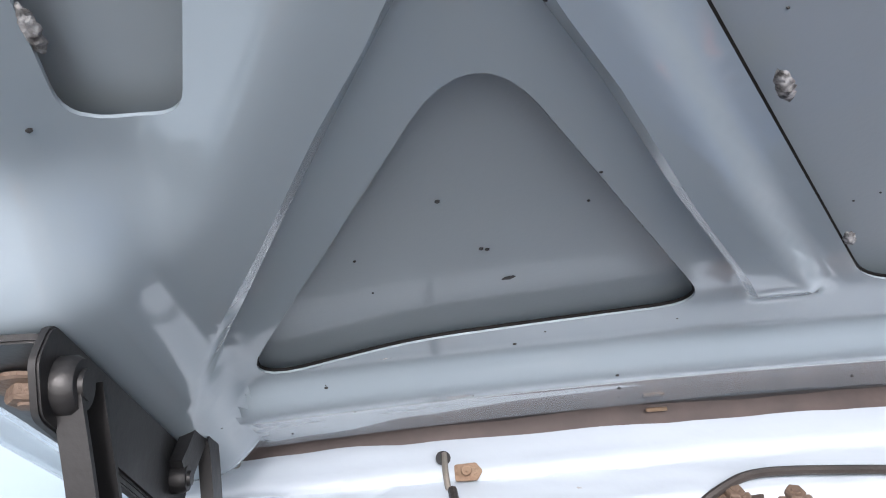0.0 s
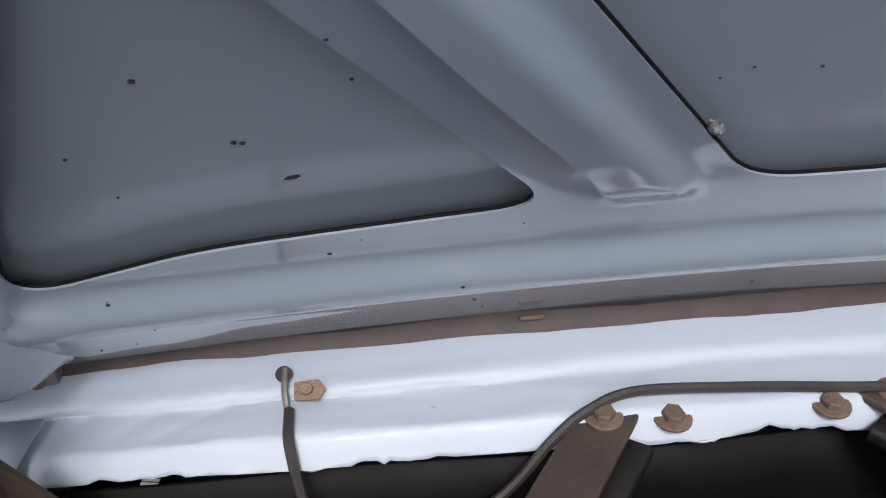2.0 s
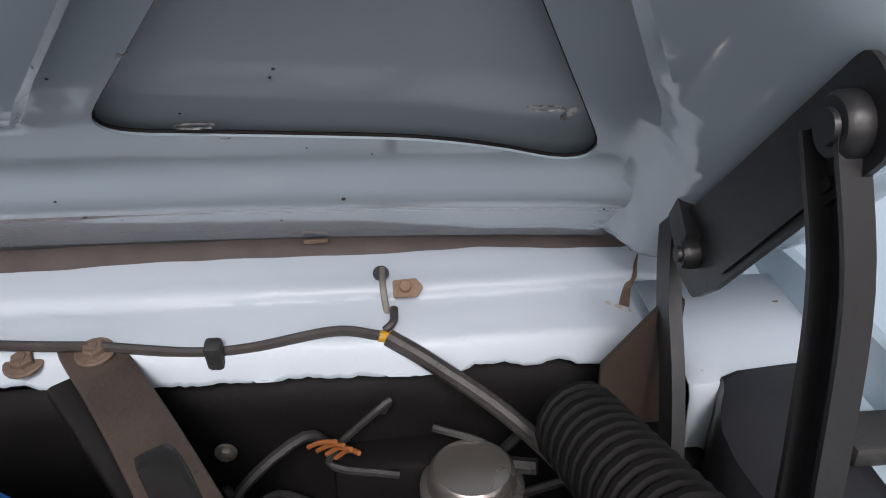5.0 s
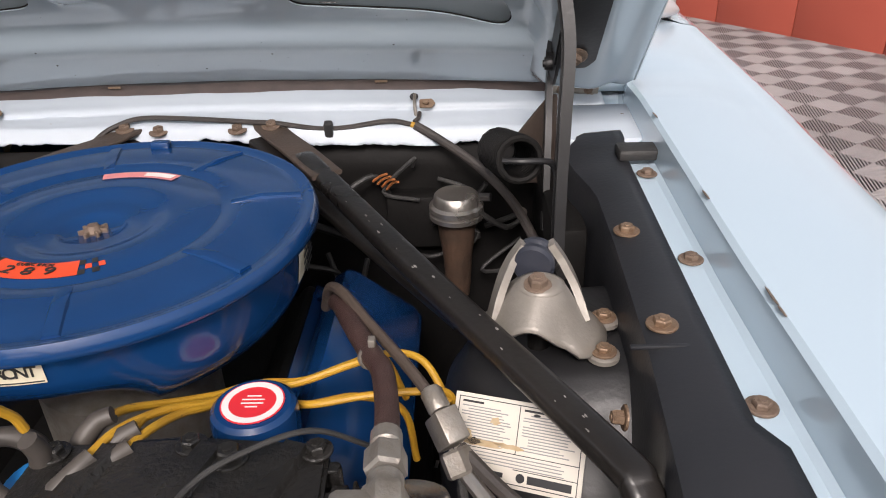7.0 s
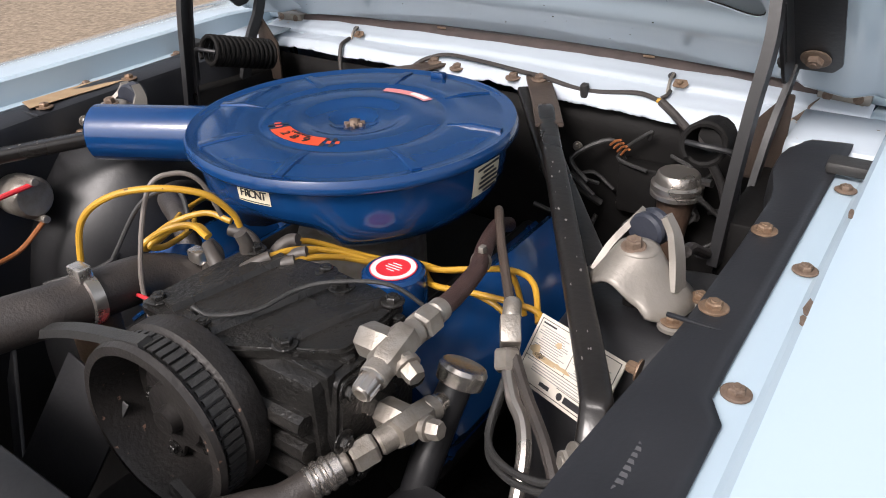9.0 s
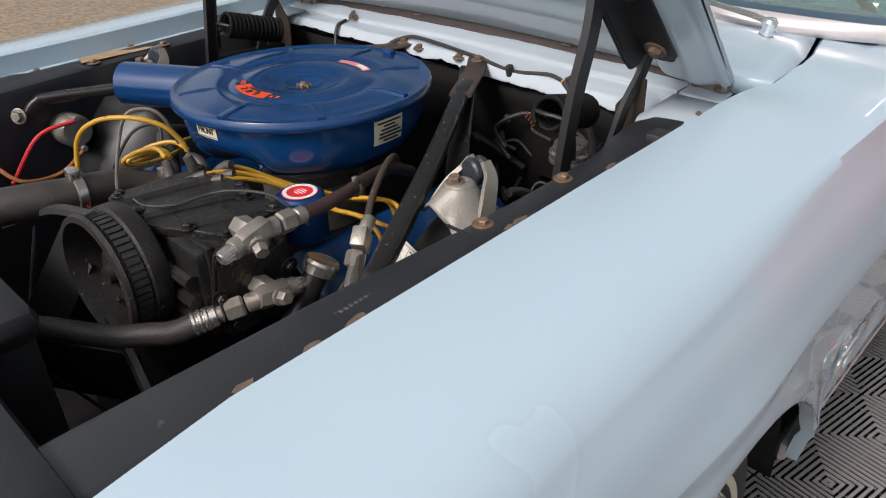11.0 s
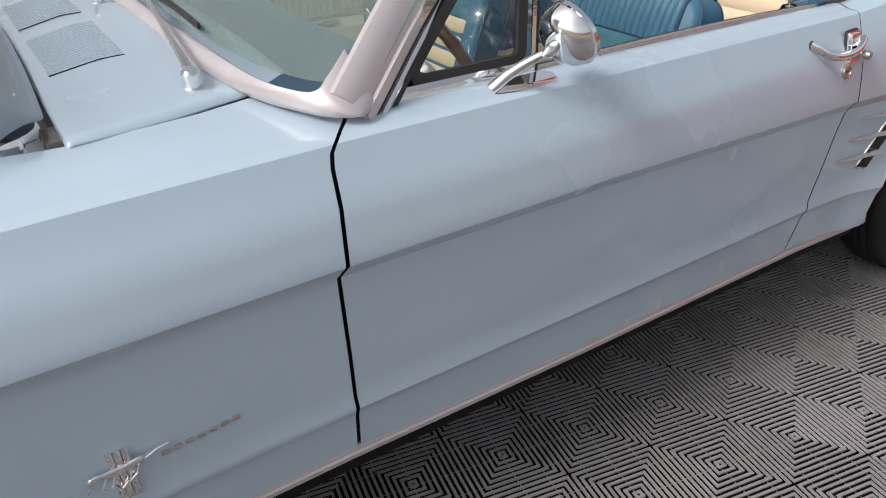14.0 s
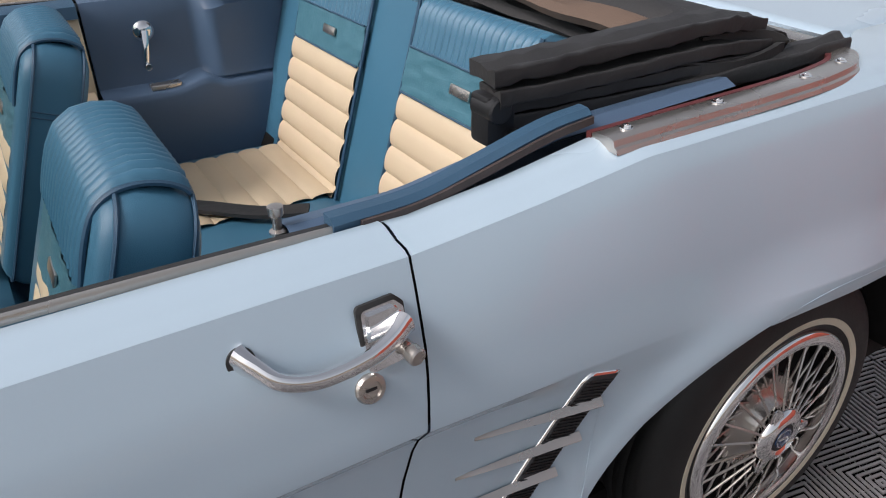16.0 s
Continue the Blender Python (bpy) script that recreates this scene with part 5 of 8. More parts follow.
def side_label(name, ang, half, z0, z1, material, text=None, label=""):
    bm = bmesh.new()
    rad = lambda z: float(np.interp(z, [0.788, 0.812, 0.84, 0.868], [0.178, 0.194, 0.199, 0.201])) + 0.0012
    grid(bm, [[AC + V(rad(z) * math.cos(a), rad(z) * math.sin(a), z) for z in np.linspace(z0, z1, 4)] for a in np.linspace(ang - half, ang + half, 10)])
    o = part(name, bm, material, ac, label)
    d = V(math.cos(ang), math.sin(ang), 0)
    m = axes(AC + d * (rad((z0 + z1) / 2) + 0.001) + V(0, 0, (z0 + z1) / 2), (-d.y, d.x, 0), (0, 0, 1))
    for i, ch in enumerate(text or ""):
        b = ang + (i - (len(text) - 1) / 2) * half * 0.33
        e = V(math.cos(b), math.sin(b), 0)
        mm = axes(AC + e * (rad((z0 + z1) / 2) + 0.0006) + V(0, 0, (z0 + z1) / 2), (-e.y, e.x, 0), (0, 0, 1))
        letters("letter", ch, (z1 - z0) * 0.60, mm, INK, ac)
    for z in (z0 + 0.002, z1 - 0.002) if text else ():
        bm = bmesh.new()
        sweep(bm, [AC + V((rad(z) + 0.0003) * math.cos(b), (rad(z) + 0.0003) * math.sin(b), z) for b in np.linspace(ang - half * 0.93, ang + half * 0.93, 12)], [(-0.0003, -0.0004), (0.0003, -0.0004), (0.0003, 0.0004), (-0.0003, 0.0004)], up=(0, 0, 1))
        part("label_rule", bm, INK, ac)
    return o, m


side_label("front_label", radians(-84), 0.115, 0.843, 0.866, CREAM, "FRONT", "cream label reading FRONT")
o, m = side_label("service_label", radians(2), 0.15, 0.819, 0.859, CREAM, None, "cream service label")
for k in range(6):
    bm = bmesh.new()
    w = (0.024, 0.012, 0.018, 0.022, 0.024, 0.015)[k]
    prism(bm, [(-w, 0.0135 - 0.0055 * k), (w, 0.0135 - 0.0055 * k), (w, 0.016 - 0.0055 * k), (-w, 0.016 - 0.0055 * k)], 0.0006, m)
    part("print_line", bm, INK, ac, smooth=False)

# ---- engine block, valve covers, compressor (main bodies) ----
bm = bmesh.new()
box(bm, (-0.20, -0.20, 0.35), (0.20, 0.36, 0.62), 0.02)
# block and heads are coloured as dark as the shaded depth of the bay
engine = gear("engine_block", bm, BLACK_DEEP, "black engine block under the air cleaner, darkened for the shade there", "engine")
for s in (1, -1):
    bm = bmesh.new()
    m = Matrix.Translation((s * 0.235, 0.10, 0.632)) @ Matrix.Rotation(s * radians(38), 4, "Y")
    box(bm, (-0.065, -0.21, -0.03), (0.065, 0.21, 0.035), 0.02, m)
    vc = gear("valve_cover", bm, BLUE, "blue painted valve cover on the engine", "valve cover")
    bm = bmesh.new()
    box(bm, (-0.074, -0.218, -0.032), (0.074, 0.218, -0.026), 0.002, m)
    part("flange", bm, BLUE, vc)
    for fx in (-0.068, 0.068):
        for fy in (-0.19, 0.0, 0.19):
            bm = bmesh.new()
            lathe(bm, [(0.0085, -0.026), (0.0085, -0.0245), (0.006, -0.0245), (0.006, -0.018), (0.0, -0.0175)], m @ V(fx, fy, 0), m.to_3x3() @ V(0, 0, 1), 6)
            part("cover_bolt", bm, BLUE, vc)
    bm = bmesh.new()
    box(bm, (-0.085, -0.22, -0.12), (0.085, 0.22, -0.03), 0.01, m)
    gear("cylinder_head", bm, BLACK_DEEP, "black cylinder head beside the block, darkened for the shade there", "cylinder head")
bm = bmesh.new()
lathe(bm, [(0.036, 0.70), (0.0362, 0.725), (0.0365, 0.758), (0.0350, 0.7645), (0.031, 0.768), (0.0, 0.7685)], (0.182, -0.055, 0.000), (0, 0, 1), 40)
oil = gear("oil_cap", bm, BLUE, "blue oil filler cap with a red and white round label", "oil cap")
part("cap_label", lathe(bmesh.new(), [(0.0, 0.0), (0.0265, 0.0), (0.0265, 0.0006)], (0.182, -0.055, 0.7688), (0, 0, 1), 32), LABELRED, oil, "red and white round label")
part("cap_label_ring", lathe(bmesh.new(), [(0.0195, 0.0), (0.0195, 0.0009), (0.0252, 0.0009), (0.0252, 0.0)], (0.182, -0.055, 0.7690), (0, 0, 1), 32, cap=False), LABELWHITE, oil)
for k in range(4):
    bm = bmesh.new()
    w = (0.007, 0.011, 0.011, 0.006)[k]
    box(bm, (0.182 - w * 0.85, -0.055 + 0.007 - 0.0045 * k, 0.7694), (0.182 + w * 0.85, -0.055 + 0.0081 - 0.0045 * k, 0.7699), 0)
    part("cap_print", bm, LABELWHITE, oil, smooth=False)

# ---- wheels ----
def wheel(cy, sign):
    w = new("wheel")
    w.parent = car
    w["label"] = "wire-spoked wheel with black tyre and narrow white stripe"
    w.location = (sign * 0.70, cy, 0.302)
    o = (0, 0, 0)
    ax = (sign, 0, 0)
    bm = bmesh.new()
    lathe(bm, [(0.185, -0.075), (0.22, -0.088), (0.262, -0.085), (0.285, -0.070), (0.296, -0.045), (0.300, -0.015), (0.300, 0.020), (0.296, 0.050), (0.289, 0.064), (0.282, 0.072), (0.270, 0.080), (0.255, 0.0855), (0.236, 0.0875), (0.2245, 0.087), (0.208, 0.085), (0.199, 0.080), (0.190, 0.074)], o, ax, 96, cap=False)
    ty = part("tyre", bm, TYRE, w, "black tyre with a narrow aged white stripe")
    for g in (-0.035, -0.012, 0.012, 0.035):
        bm = bmesh.new()
        lathe(bm, [(0.3003, g - 0.002), (0.3025, g + 0.004), (0.3025, g + 0.016), (0.3003, g + 0.022)], o, ax, 96, cap=False)
        part("tread_band", bm, TYRE, ty)
    bm = bmesh.new()
    lathe(bm, [(0.2105, 0.0853), (0.212, 0.0872), (0.2225, 0.0885), (0.224, 0.0870)], o, ax, 96, cap=False)
    part("white_stripe", bm, STRIPE, w, "aged white stripe")
    bm = bmesh.new()
    lathe(bm, [(0.199, 0.070), (0.1985, 0.084), (0.195, 0.089), (0.188, 0.092), (0.178, 0.0925), (0.1735, 0.090), (0.172, 0.082), (0.171, 0.060)], o, ax, 96, cap=False)
    part("rim_ring", bm, CHROME, w, "bright rim ring")
    bm = bmesh.new()
    lathe(bm, [(0.172, 0.058), (0.168, 0.035), (0.12, 0.025), (0.05, 0.022), (0.0, 0.022)], o, ax, 48, cap=False)
    part("rim_bowl", bm, BLACK_DEEP, w)
    u, v, a = frame_of(ax)
    bm = bmesh.new()
    lathe(bm, [(0.088, 0.036), (0.086, 0.056), (0.070, 0.062), (0.060, 0.068), (0.05, 0.085)], o, ax, 60, cap=False)
    ring = part("drum_ring", bm, STEEL, w, "notched bright ring behind the spokes")
    for k in range(30):
        t = 2 * math.pi * k / 30
        d = u * math.cos(t) + v * math.sin(t)
        e = a.cross(d)
        bm = bmesh.new()
        box(bm, (0.080, -0.0062, 0.040), (0.094, 0.0062, 0.060), 0.0015, axes((0, 0, 0), d, e))
        part("ring_tooth", bm, STEEL, ring)
    for k in range(22):
        t = 2 * math.pi * k / 22
        for tw, r1, h1, r0, h0 in ((0.11, 0.173, 0.072, 0.050, 0.098), (-0.16, 0.172, 0.066, 0.080, 0.060)):
            p = a * h1 + (u * math.cos(t + (0 if tw > 0 else 0.14)) + v * math.sin(t + (0 if tw > 0 else 0.14))) * r1
            q = a * h0 + (u * math.cos(t + tw) + v * math.sin(t + tw)) * r0
            bm = bmesh.new()
            lathe(bm, [(0.0016, -0.003), (0.0026, 0.0), (0.0024, (q - p).length)], p, q - p, 7)
            part("spoke", bm, STEEL, w)
    bm = bmesh.new()
    lathe(bm, [(0.052, 0.085), (0.055, 0.095), (0.053, 0.103), (0.046, 0.110), (0.034, 0.113), (0.030, 0.109), (0.027, 0.108)], o, ax, 48, cap=False)
    hub = part("hub_cap", bm, CHROME, w, "bright hub with three-winged spinner")
    for k in range(3):
        t = 2 * math.pi * k / 3 + 0.5
        d = u * math.cos(t) + v * math.sin(t)
        bm = bmesh.new()
        prism(bm, [(0.040, -0.016), (0.058, -0.014), (0.078, -0.004), (0.080, 0.004), (0.060, 0.014), (0.040, 0.016)], 0.010, axes(a * 0.096, d, a.cross(d)), 0.003)
        part("spinner_wing", bm, CHROME, hub)
    part("emblem", lathe(bmesh.new(), [(0.028, 0.106), (0.0275, 0.109), (0.0, 0.1095)], o, ax, 32), INK, hub, "dark round emblem field")
    part("emblem_disc", lathe(bmesh.new(), [(0.021, 0.108), (0.0205, 0.1108), (0.0, 0.1112)], o, ax, 32), LOGO, hub, "blue round emblem")
    bm = bmesh.new()
    lathe(bm, [(0.0185, 0.1100), (0.0185, 0.1122), (0.0165, 0.1122), (0.0165, 0.1100)], o, ax, 32, cap=False)
    box(bm, (-0.003, -0.012, 0.1105), (0.003, 0.012, 0.1118), 0.0005, axes((0, 0, 0), u, v) if sign > 0 else axes((0, 0, 0), v, u))
    part("emblem_ring", bm, CHROME, hub)
    return w


first = wheel(0.003, 1)
for cy, sg in ((2.743, 1),):
    c = copy_thing(first, Matrix.Translation((0.70, cy, 0.298)) @ Matrix.Rotation(0.7, 4, "X"))
other = wheel(0.003, -1)
copy_thing(other, Matrix.Translation((-0.70, 2.743, 0.298)))

# ---- windscreen ----
base_pts = [(-0.735, 0.875, 0.890), (-0.70, 0.832, 0.898), (-0.62, 0.790, 0.902), (-0.45, 0.765, 0.906), (0.0, 0.757, 0.910), (0.45, 0.765, 0.906), (0.62, 0.790, 0.902), (0.70, 0.832, 0.898), (0.735, 0.875, 0.890)]
screen = new("windscreen")
screen.parent = car
screen["label"] = "green tinted windscreen in bright metal frame"
base_line = spline(base_pts, 6)
rise = lambda p, f: V(p.x * (1 - 0.20 * f), p.y + 0.455 * f - 0.03 * f * f + 0.05 * f * (1 - abs(p.x) / 0.735), p.z + 0.40 * f)
bm = bmesh.new()
grid(bm, [[rise(p + V(0, 0.012, 0.014), f) for f in np.linspace(0.02, 0.97, 10)] for p in base_line])
o = part("pane", bm, GLASS, screen, "green tinted glass")
o.visible_shadow = False
# lower moulding: a rounded strip between the cowl and the glass that turns up into the pillars
foot = spline([(-0.728, 0.905, 0.912), (-0.752, 0.880, 0.891), (-0.747, 0.848, 0.889), (-0.703, 0.811, 0.890), (-0.584, 0.767, 0.892), (-0.383, 0.748, 0.897), (0.0, 0.744, 0.900), (0.383, 0.748, 0.897), (0.584, 0.767, 0.892), (0.703, 0.811, 0.890), (0.747, 0.848, 0.889), (0.752, 0.880, 0.891), (0.728, 0.905, 0.912)], 8)
brim = spline([(-0.690, 0.885, 0.960), (-0.704, 0.848, 0.931), (-0.705, 0.828, 0.916), (-0.676, 0.806, 0.914), (-0.585, 0.784, 0.916), (-0.34, 0.776, 0.919), (0.0, 0.774, 0.921), (0.34, 0.776, 0.919), (0.585, 0.784, 0.916), (0.676, 0.806, 0.914), (0.705, 0.828, 0.916), (0.704, 0.848, 0.931), (0.690, 0.885, 0.960)], 8)
bm = bmesh.new()
rows = []
for lo, hi in zip(foot, brim):
    out = V(lo.x * 0.35, -0.7, 0.75).normalized()
    rows.append([lo + (hi - lo) * f + out * b for f, b in ((0.0, -0.006), (0.0, 0.001), (0.10, 0.005), (0.35, 0.008), (0.70, 0.0085), (0.92, 0.006), (1.0, 0.001), (1.0, -0.006))])
grid(bm, rows)
part("lower_moulding", bm, PILLAR, screen, "bright lower moulding", sharp=40)
for s in (1, -1):
    bm = bmesh.new()
    ends = [V(s * x, y, z) for x, y, z in ((0.738, 0.868, 0.893), (0.729, 0.886, 0.909), (0.700, 0.956, 0.975), (0.655, 1.074, 1.085), (0.604, 1.201, 1.205), (0.575, 1.276, 1.275))]
    sweep(bm, ends, [(-s * 0.004, -0.046), (s * 0.008, -0.034), (s * 0.012, -0.018), (s * 0.008, -0.015), (s * 0.008, 0.010), (s * 0.004, 0.024), (-s * 0.006, 0.036), (-s * 0.016, 0.036), (-s * 0.02, 0.0), (-s * 0.016, -0.044)], up=(0, -0.64, 0.77))
    part("pillar", bm, PILLAR, screen, "bright windscreen pillar trim", sharp=30)
    bm = bmesh.new()
    sweep(bm, [p + V(-s * 0.006, 0.026, -0.021) for p in ends], [(-0.010, -0.007), (0.009, -0.007), (0.009, 0.005), (-0.010, 0.005)], up=(0, -0.64, 0.77))
    part("pillar_seal", bm, RUBBER, screen)
    bm = bmesh.new()
    sweep(bm, [p + V(-s * 0.004, 0.037, -0.031) for p in ends], [(-0.009, -0.004), (0.008, -0.005), (0.011, 0.0), (0.008, 0.005), (-0.009, 0.004)], up=(0, -0.64, 0.77))
    part("pillar_channel", bm, CHROME, screen, "bright channel behind the pillar", sharp=30)
    bm = bmesh.new()
    sweep(bm, [p + V(-s * 0.006, 0.046, -0.038) for p in ends], [(-0.008, -0.004), (0.007, -0.004), (0.007, 0.004), (-0.008, 0.004)], up=(0, -0.64, 0.77))
    part("pillar_seal", bm, RUBBER, screen)
bm = bmesh.new()
sweep(bm, [V(x, 1.275 - 0.02 * math.cos(x * 2.4) + 0.03, 1.285 + 0.012 * math.cos(x * 2.4)) for x in np.linspace(-0.58, 0.58, 20)], [(-0.02, -0.02), (0.025, -0.02), (0.025, 0.012), (0.0, 0.02), (-0.02, 0.012)], up=(0, 0, 1))
part("header", bm, PILLAR, screen)
# wipers
for px in (0.512, -0.12):
    bm = bmesh.new()
    lathe(bm, [(0.013, 0.0), (0.014, 0.004), (0.011, 0.006), (0.011, 0.016), (0.0135, 0.018), (0.0135, 0.028), (0.009, 0.033), (0.0, 0.034)], (px, 0.716, cowl_top(px * 0.9, 0.716) - 0.004), (0.2, -0.1, 1), 24)
    wp = part("wiper", bm, CHROME, car, "bright wiper arm lying along the windscreen foot")
    bm = bmesh.new()
    arm = spline([(px - 0.002, 0.716, 0.916), (px - 0.05, 0.721, 0.924), (px - 0.18, 0.735, 0.936), (px - 0.46, 0.772, 0.950)], 5)
    sweep(bm, arm, lambda f: [(-0.0085 + 0.006 * f, -0.003), (0.0085 - 0.006 * f, -0.003), (0.006 - 0.004 * f, 0.004), (-0.006 + 0.004 * f, 0.004)], up=(0, 0, 1))
    part("arm", bm, STEEL, wp)
    bm = bmesh.new()
    sweep(bm, [V(px - 0.15, 0.782, 0.944), V(px - 0.30, 0.785, 0.950), V(px - 0.60, 0.785, 0.952)], [(-0.003, -0.006), (0.003, -0.006), (0.002, 0.004), (-0.002, 0.004)], up=(0, 0, 1))
    part("blade", bm, RUBBER, wp)

# ---- vent windows, door tops ----
for s in (1, -1):
    vw = new("vent_window")
    vw.parent = car
    vw["label"] = "triangular vent window with bright frame"
    tri_out = [(0.905, 0.884), (1.205, 0.884), (1.240, 1.20), (1.215, 1.20)]
    xof = lambda z: s * (0.708 - 0.16 * max(0, z - 0.89))
    bm = bmesh.new()
    loop = [V(xof(z), y, z) for y, z in tri_out]
    sweep(bm, spline([loop[0], (loop[0] + loop[3]) / 2, loop[3]], 5), [(-0.009, -0.006), (0.009, -0.006), (0.007, 0.006), (-0.007, 0.006)], up=(s, 0, 0.1))
    part("front_frame", bm, CHROME, vw)
    bm = bmesh.new()
    sweep(bm, [loop[1] + V(0, 0, -0.03), loop[2]], [(-0.005, -0.008), (0.005, -0.008), (0.006, 0.0), (0.004, 0.008), (-0.004, 0.008)], up=(s, 0, 0.1))
    part("division_post", bm, CHROME, vw, "bright upright division post")
    bm = bmesh.new()
    sweep(bm, [loop[1] + V(-s * 0.002, 0.009, -0.03), loop[2] + V(0, 0.009, 0)], [(-0.003, -0.008), (0.003, -0.008), (0.003, 0.007), (-0.003, 0.007)], up=(s, 0, 0.1))
    part("post_channel", bm, RUBBER, vw)
    bm = bmesh.new()
    sweep(bm, [loop[0] + V(0, -0.01, 0), loop[1]], [(-0.010, -0.026), (0.010, -0.026), (0.009, 0.006), (0.004, 0.012), (-0.008, 0.008)], up=(0, 0, 1))
    part("lower_frame", bm, CHROME, vw)
    inner_o = [(0.968, 0.898), (1.186, 0.900), (1.218, 1.16), (1.200, 1.16)]
    il = rounded(inner_o, [0.02, 0.02, 0.01, 0.01], 5)
    bm = bmesh.new()
    sweep(bm, [V(xof(z) - s * 0.002, y, z) for y, z in il], [(-0.009, -0.005), (0.009, -0.005), (0.009, 0.005), (-0.009, 0.005)], closed=True, up=(s, 0, 0.1))
    part("rubber_seal", bm, RUBBER, vw, "thick black rubber seal")
    bm = bmesh.new()
    bm.faces.new([bm.verts.new((xof(z) - s * 0.003, y, z)) for y, z in il])
    o = part("pane", bm, CLEAR, vw, smooth=False)
    o.visible_shadow = False
    # bright strip and felt along the top of the door
    bm = bmesh.new()
    line = [V(s * (0.702 - 0.004 * f), 1.222 + (2.010 - 1.222) * f, 0.8775 + 0.006 * math.sin(f * 3) - 0.003 * f) for f in np.linspace(0, 1, 14)]
    sweep(bm, line, [(-0.0022, -0.006), (0.0022, -0.006), (0.0022, 0.002), (0.001, 0.004), (-0.0015, 0.004)], up=(0, 0, 1))
    part("sill_strip", bm, STEEL, car, "bright strip along the window slot")
    bm = bmesh.new()
    sweep(bm, [p + V(-s * 0.008, 0, 0.000) for p in line], [(-0.0055, -0.008), (0.0055, -0.008), (0.005, 0.002), (-0.005, 0.002)], up=(0, 0, 1))
    part("window_felt", bm, RUBBER, car)
    # padded door top and inner panel
    bm = bmesh.new()
    grid(bm, [[V(s * x, y, z) for x, z in ((0.688, 0.866), (0.676, 0.868), (0.655, 0.862), (0.634, 0.842), (0.622, 0.80), (0.625, 0.55), (0.63, 0.40))] for y in np.linspace(0.95, 1.955, 20)])
    dp = part("door_inner_panel", bm, CREAMV if s < 0 else VINYL, car, "cream door panel with ribbed oval insert" if s < 0 else "blue door inner panel")
    if s < 0:
        # ribbed insert bordered by piping, armrest, lower kick strip
        ins = rounded([(1.10, 0.668), (1.60, 0.690), (1.690, 0.735), (1.670, 0.800), (1.10, 0.822)], [0.03, 0.05, 0.035, 0.03, 0.03], 6)
        bm = bmesh.new()
        sweep(bm, [V(-0.618, y, z) for y, z in ins], circle(0.0045, 6), closed=True, up=(1, 0, 0))
        part("piping", bm, mat("dark_cream_piping", (0.42, 0.32, 0.2), 0.45), dp)
        for k in range(25):
            y = 1.115 + 0.0228 * k
            lo = float(np.interp(y, [1.10, 1.60, 1.64, 1.69], [0.674, 0.697, 0.715, 0.748]))
            hi = float(np.interp(y, [1.10, 1.64, 1.665, 1.69], [0.816, 0.796, 0.785, 0.76]))
            bm = bmesh.new()
            sweep(bm, [V(-0.622, y, lo), V(-0.622, y, hi)], [(-0.0112, -0.002), (-0.0105, 0.001), (-0.006, 0.0034), (0.0, 0.0042), (0.006, 0.0034), (0.0105, 0.001), (0.0112, -0.002)], up=(1, 0, 0))
            part("rib", bm, CREAMV, dp)
        bm = bmesh.new()
        grid(bm, [[V(x, y, z) for x, z in ((-0.622, 0.672), (-0.60, 0.668), (-0.578, 0.650), (-0.572, 0.62), (-0.59, 0.575), (-0.612, 0.55))] for y in np.linspace(1.05, 1.95, 16)])
        part("armrest", bm, CREAMV, dp, "moulded cream armrest")
        bm = bmesh.new()
        box(bm, (-0.596, 1.38, 0.664), (-0.580, 1.49, 0.674), 0.003)
        part("door_pull", bm, mat("bronze_pull", (0.30, 0.22, 0.15), 0.35, 0.5), dp)
        bm = bmesh.new()
        sweep(bm, [V(-0.616, 1.0, 0.535), V(-0.614, 1.95, 0.562)], [(-0.003, -0.004), (0.004, -0.003), (0.004, 0.003), (-0.003, 0.004)], up=(0, 0, 1))
        part("bright_strip", bm, CHROME, dp)
        bm = bmesh.new()
        grid(bm, [[V(-0.618, y, z) for z in (0.30, 0.42, 0.53 + 0.028 * (y - 1.0))] for y in np.linspace(1.0, 1.95, 5)])
        part("kick_panel", bm, CARPET, dp)
        bm = bmesh.new()
        grid(bm, [[V(x, y, z) for x, z in ((-0.70, 0.876), (-0.66, 0.884), (-0.625, 0.872), (-0.62, 0.845))] for y in np.linspace(0.95, 1.955, 12)])
        part("padded_top", bm, VINYL_DK, dp, "dark blue padded door top")
    # interior quarter trim beside the rear seat: recessed upper panel, ledge and rounded column
    bm = bmesh.new()
    rim = tab([1.955, 2.1, 2.3, 2.6], [0.872, 0.872, 0.905, 0.915])
    rows = []
    for y in list(np.linspace(1.962, 2.19, 10)) + list(np.linspace(2.195, 2.30, 14)) + list(np.linspace(2.32, 2.6, 6)):
        z = rim(y)
        fill = ramp01((y - 2.205) / 0.055)
        deep = 0.632 - 0.046 * fill
        ledge = 0.663 + 0.020 * ramp01((y - 2.12) / 0.10) * (1 - fill)
        rows.append([V(s * x, y, h) for x, h in ((0.690, z), (0.672, z + 0.008), (0.645, z + 0.002), (0.634, z - 0.02), (deep, z - 0.06), (deep, 0.76), (deep - 0.001, ledge + 0.030), (deep - 0.006, ledge + 0.008), (deep - 0.016 * (1 - fill), ledge + 0.001), (0.578, ledge - 0.004), (0.572, ledge - 0.009), (0.568, ledge - 0.022), (0.566, 0.60), (0.56, 0.35))])
    grid(bm, rows)
    qt = part("quarter_trim", bm, PANELBLUE, car, "grey-blue moulded rear side trim")
    if s < 0:
        bm = bmesh.new()
        lathe(bm, [(0.024, 0), (0.025, 0.004), (0.020, 0.010), (0.012, 0.014), (0.0, 0.015)], (-0.633, 2.092, 0.797), (1, 0, 0), 24)
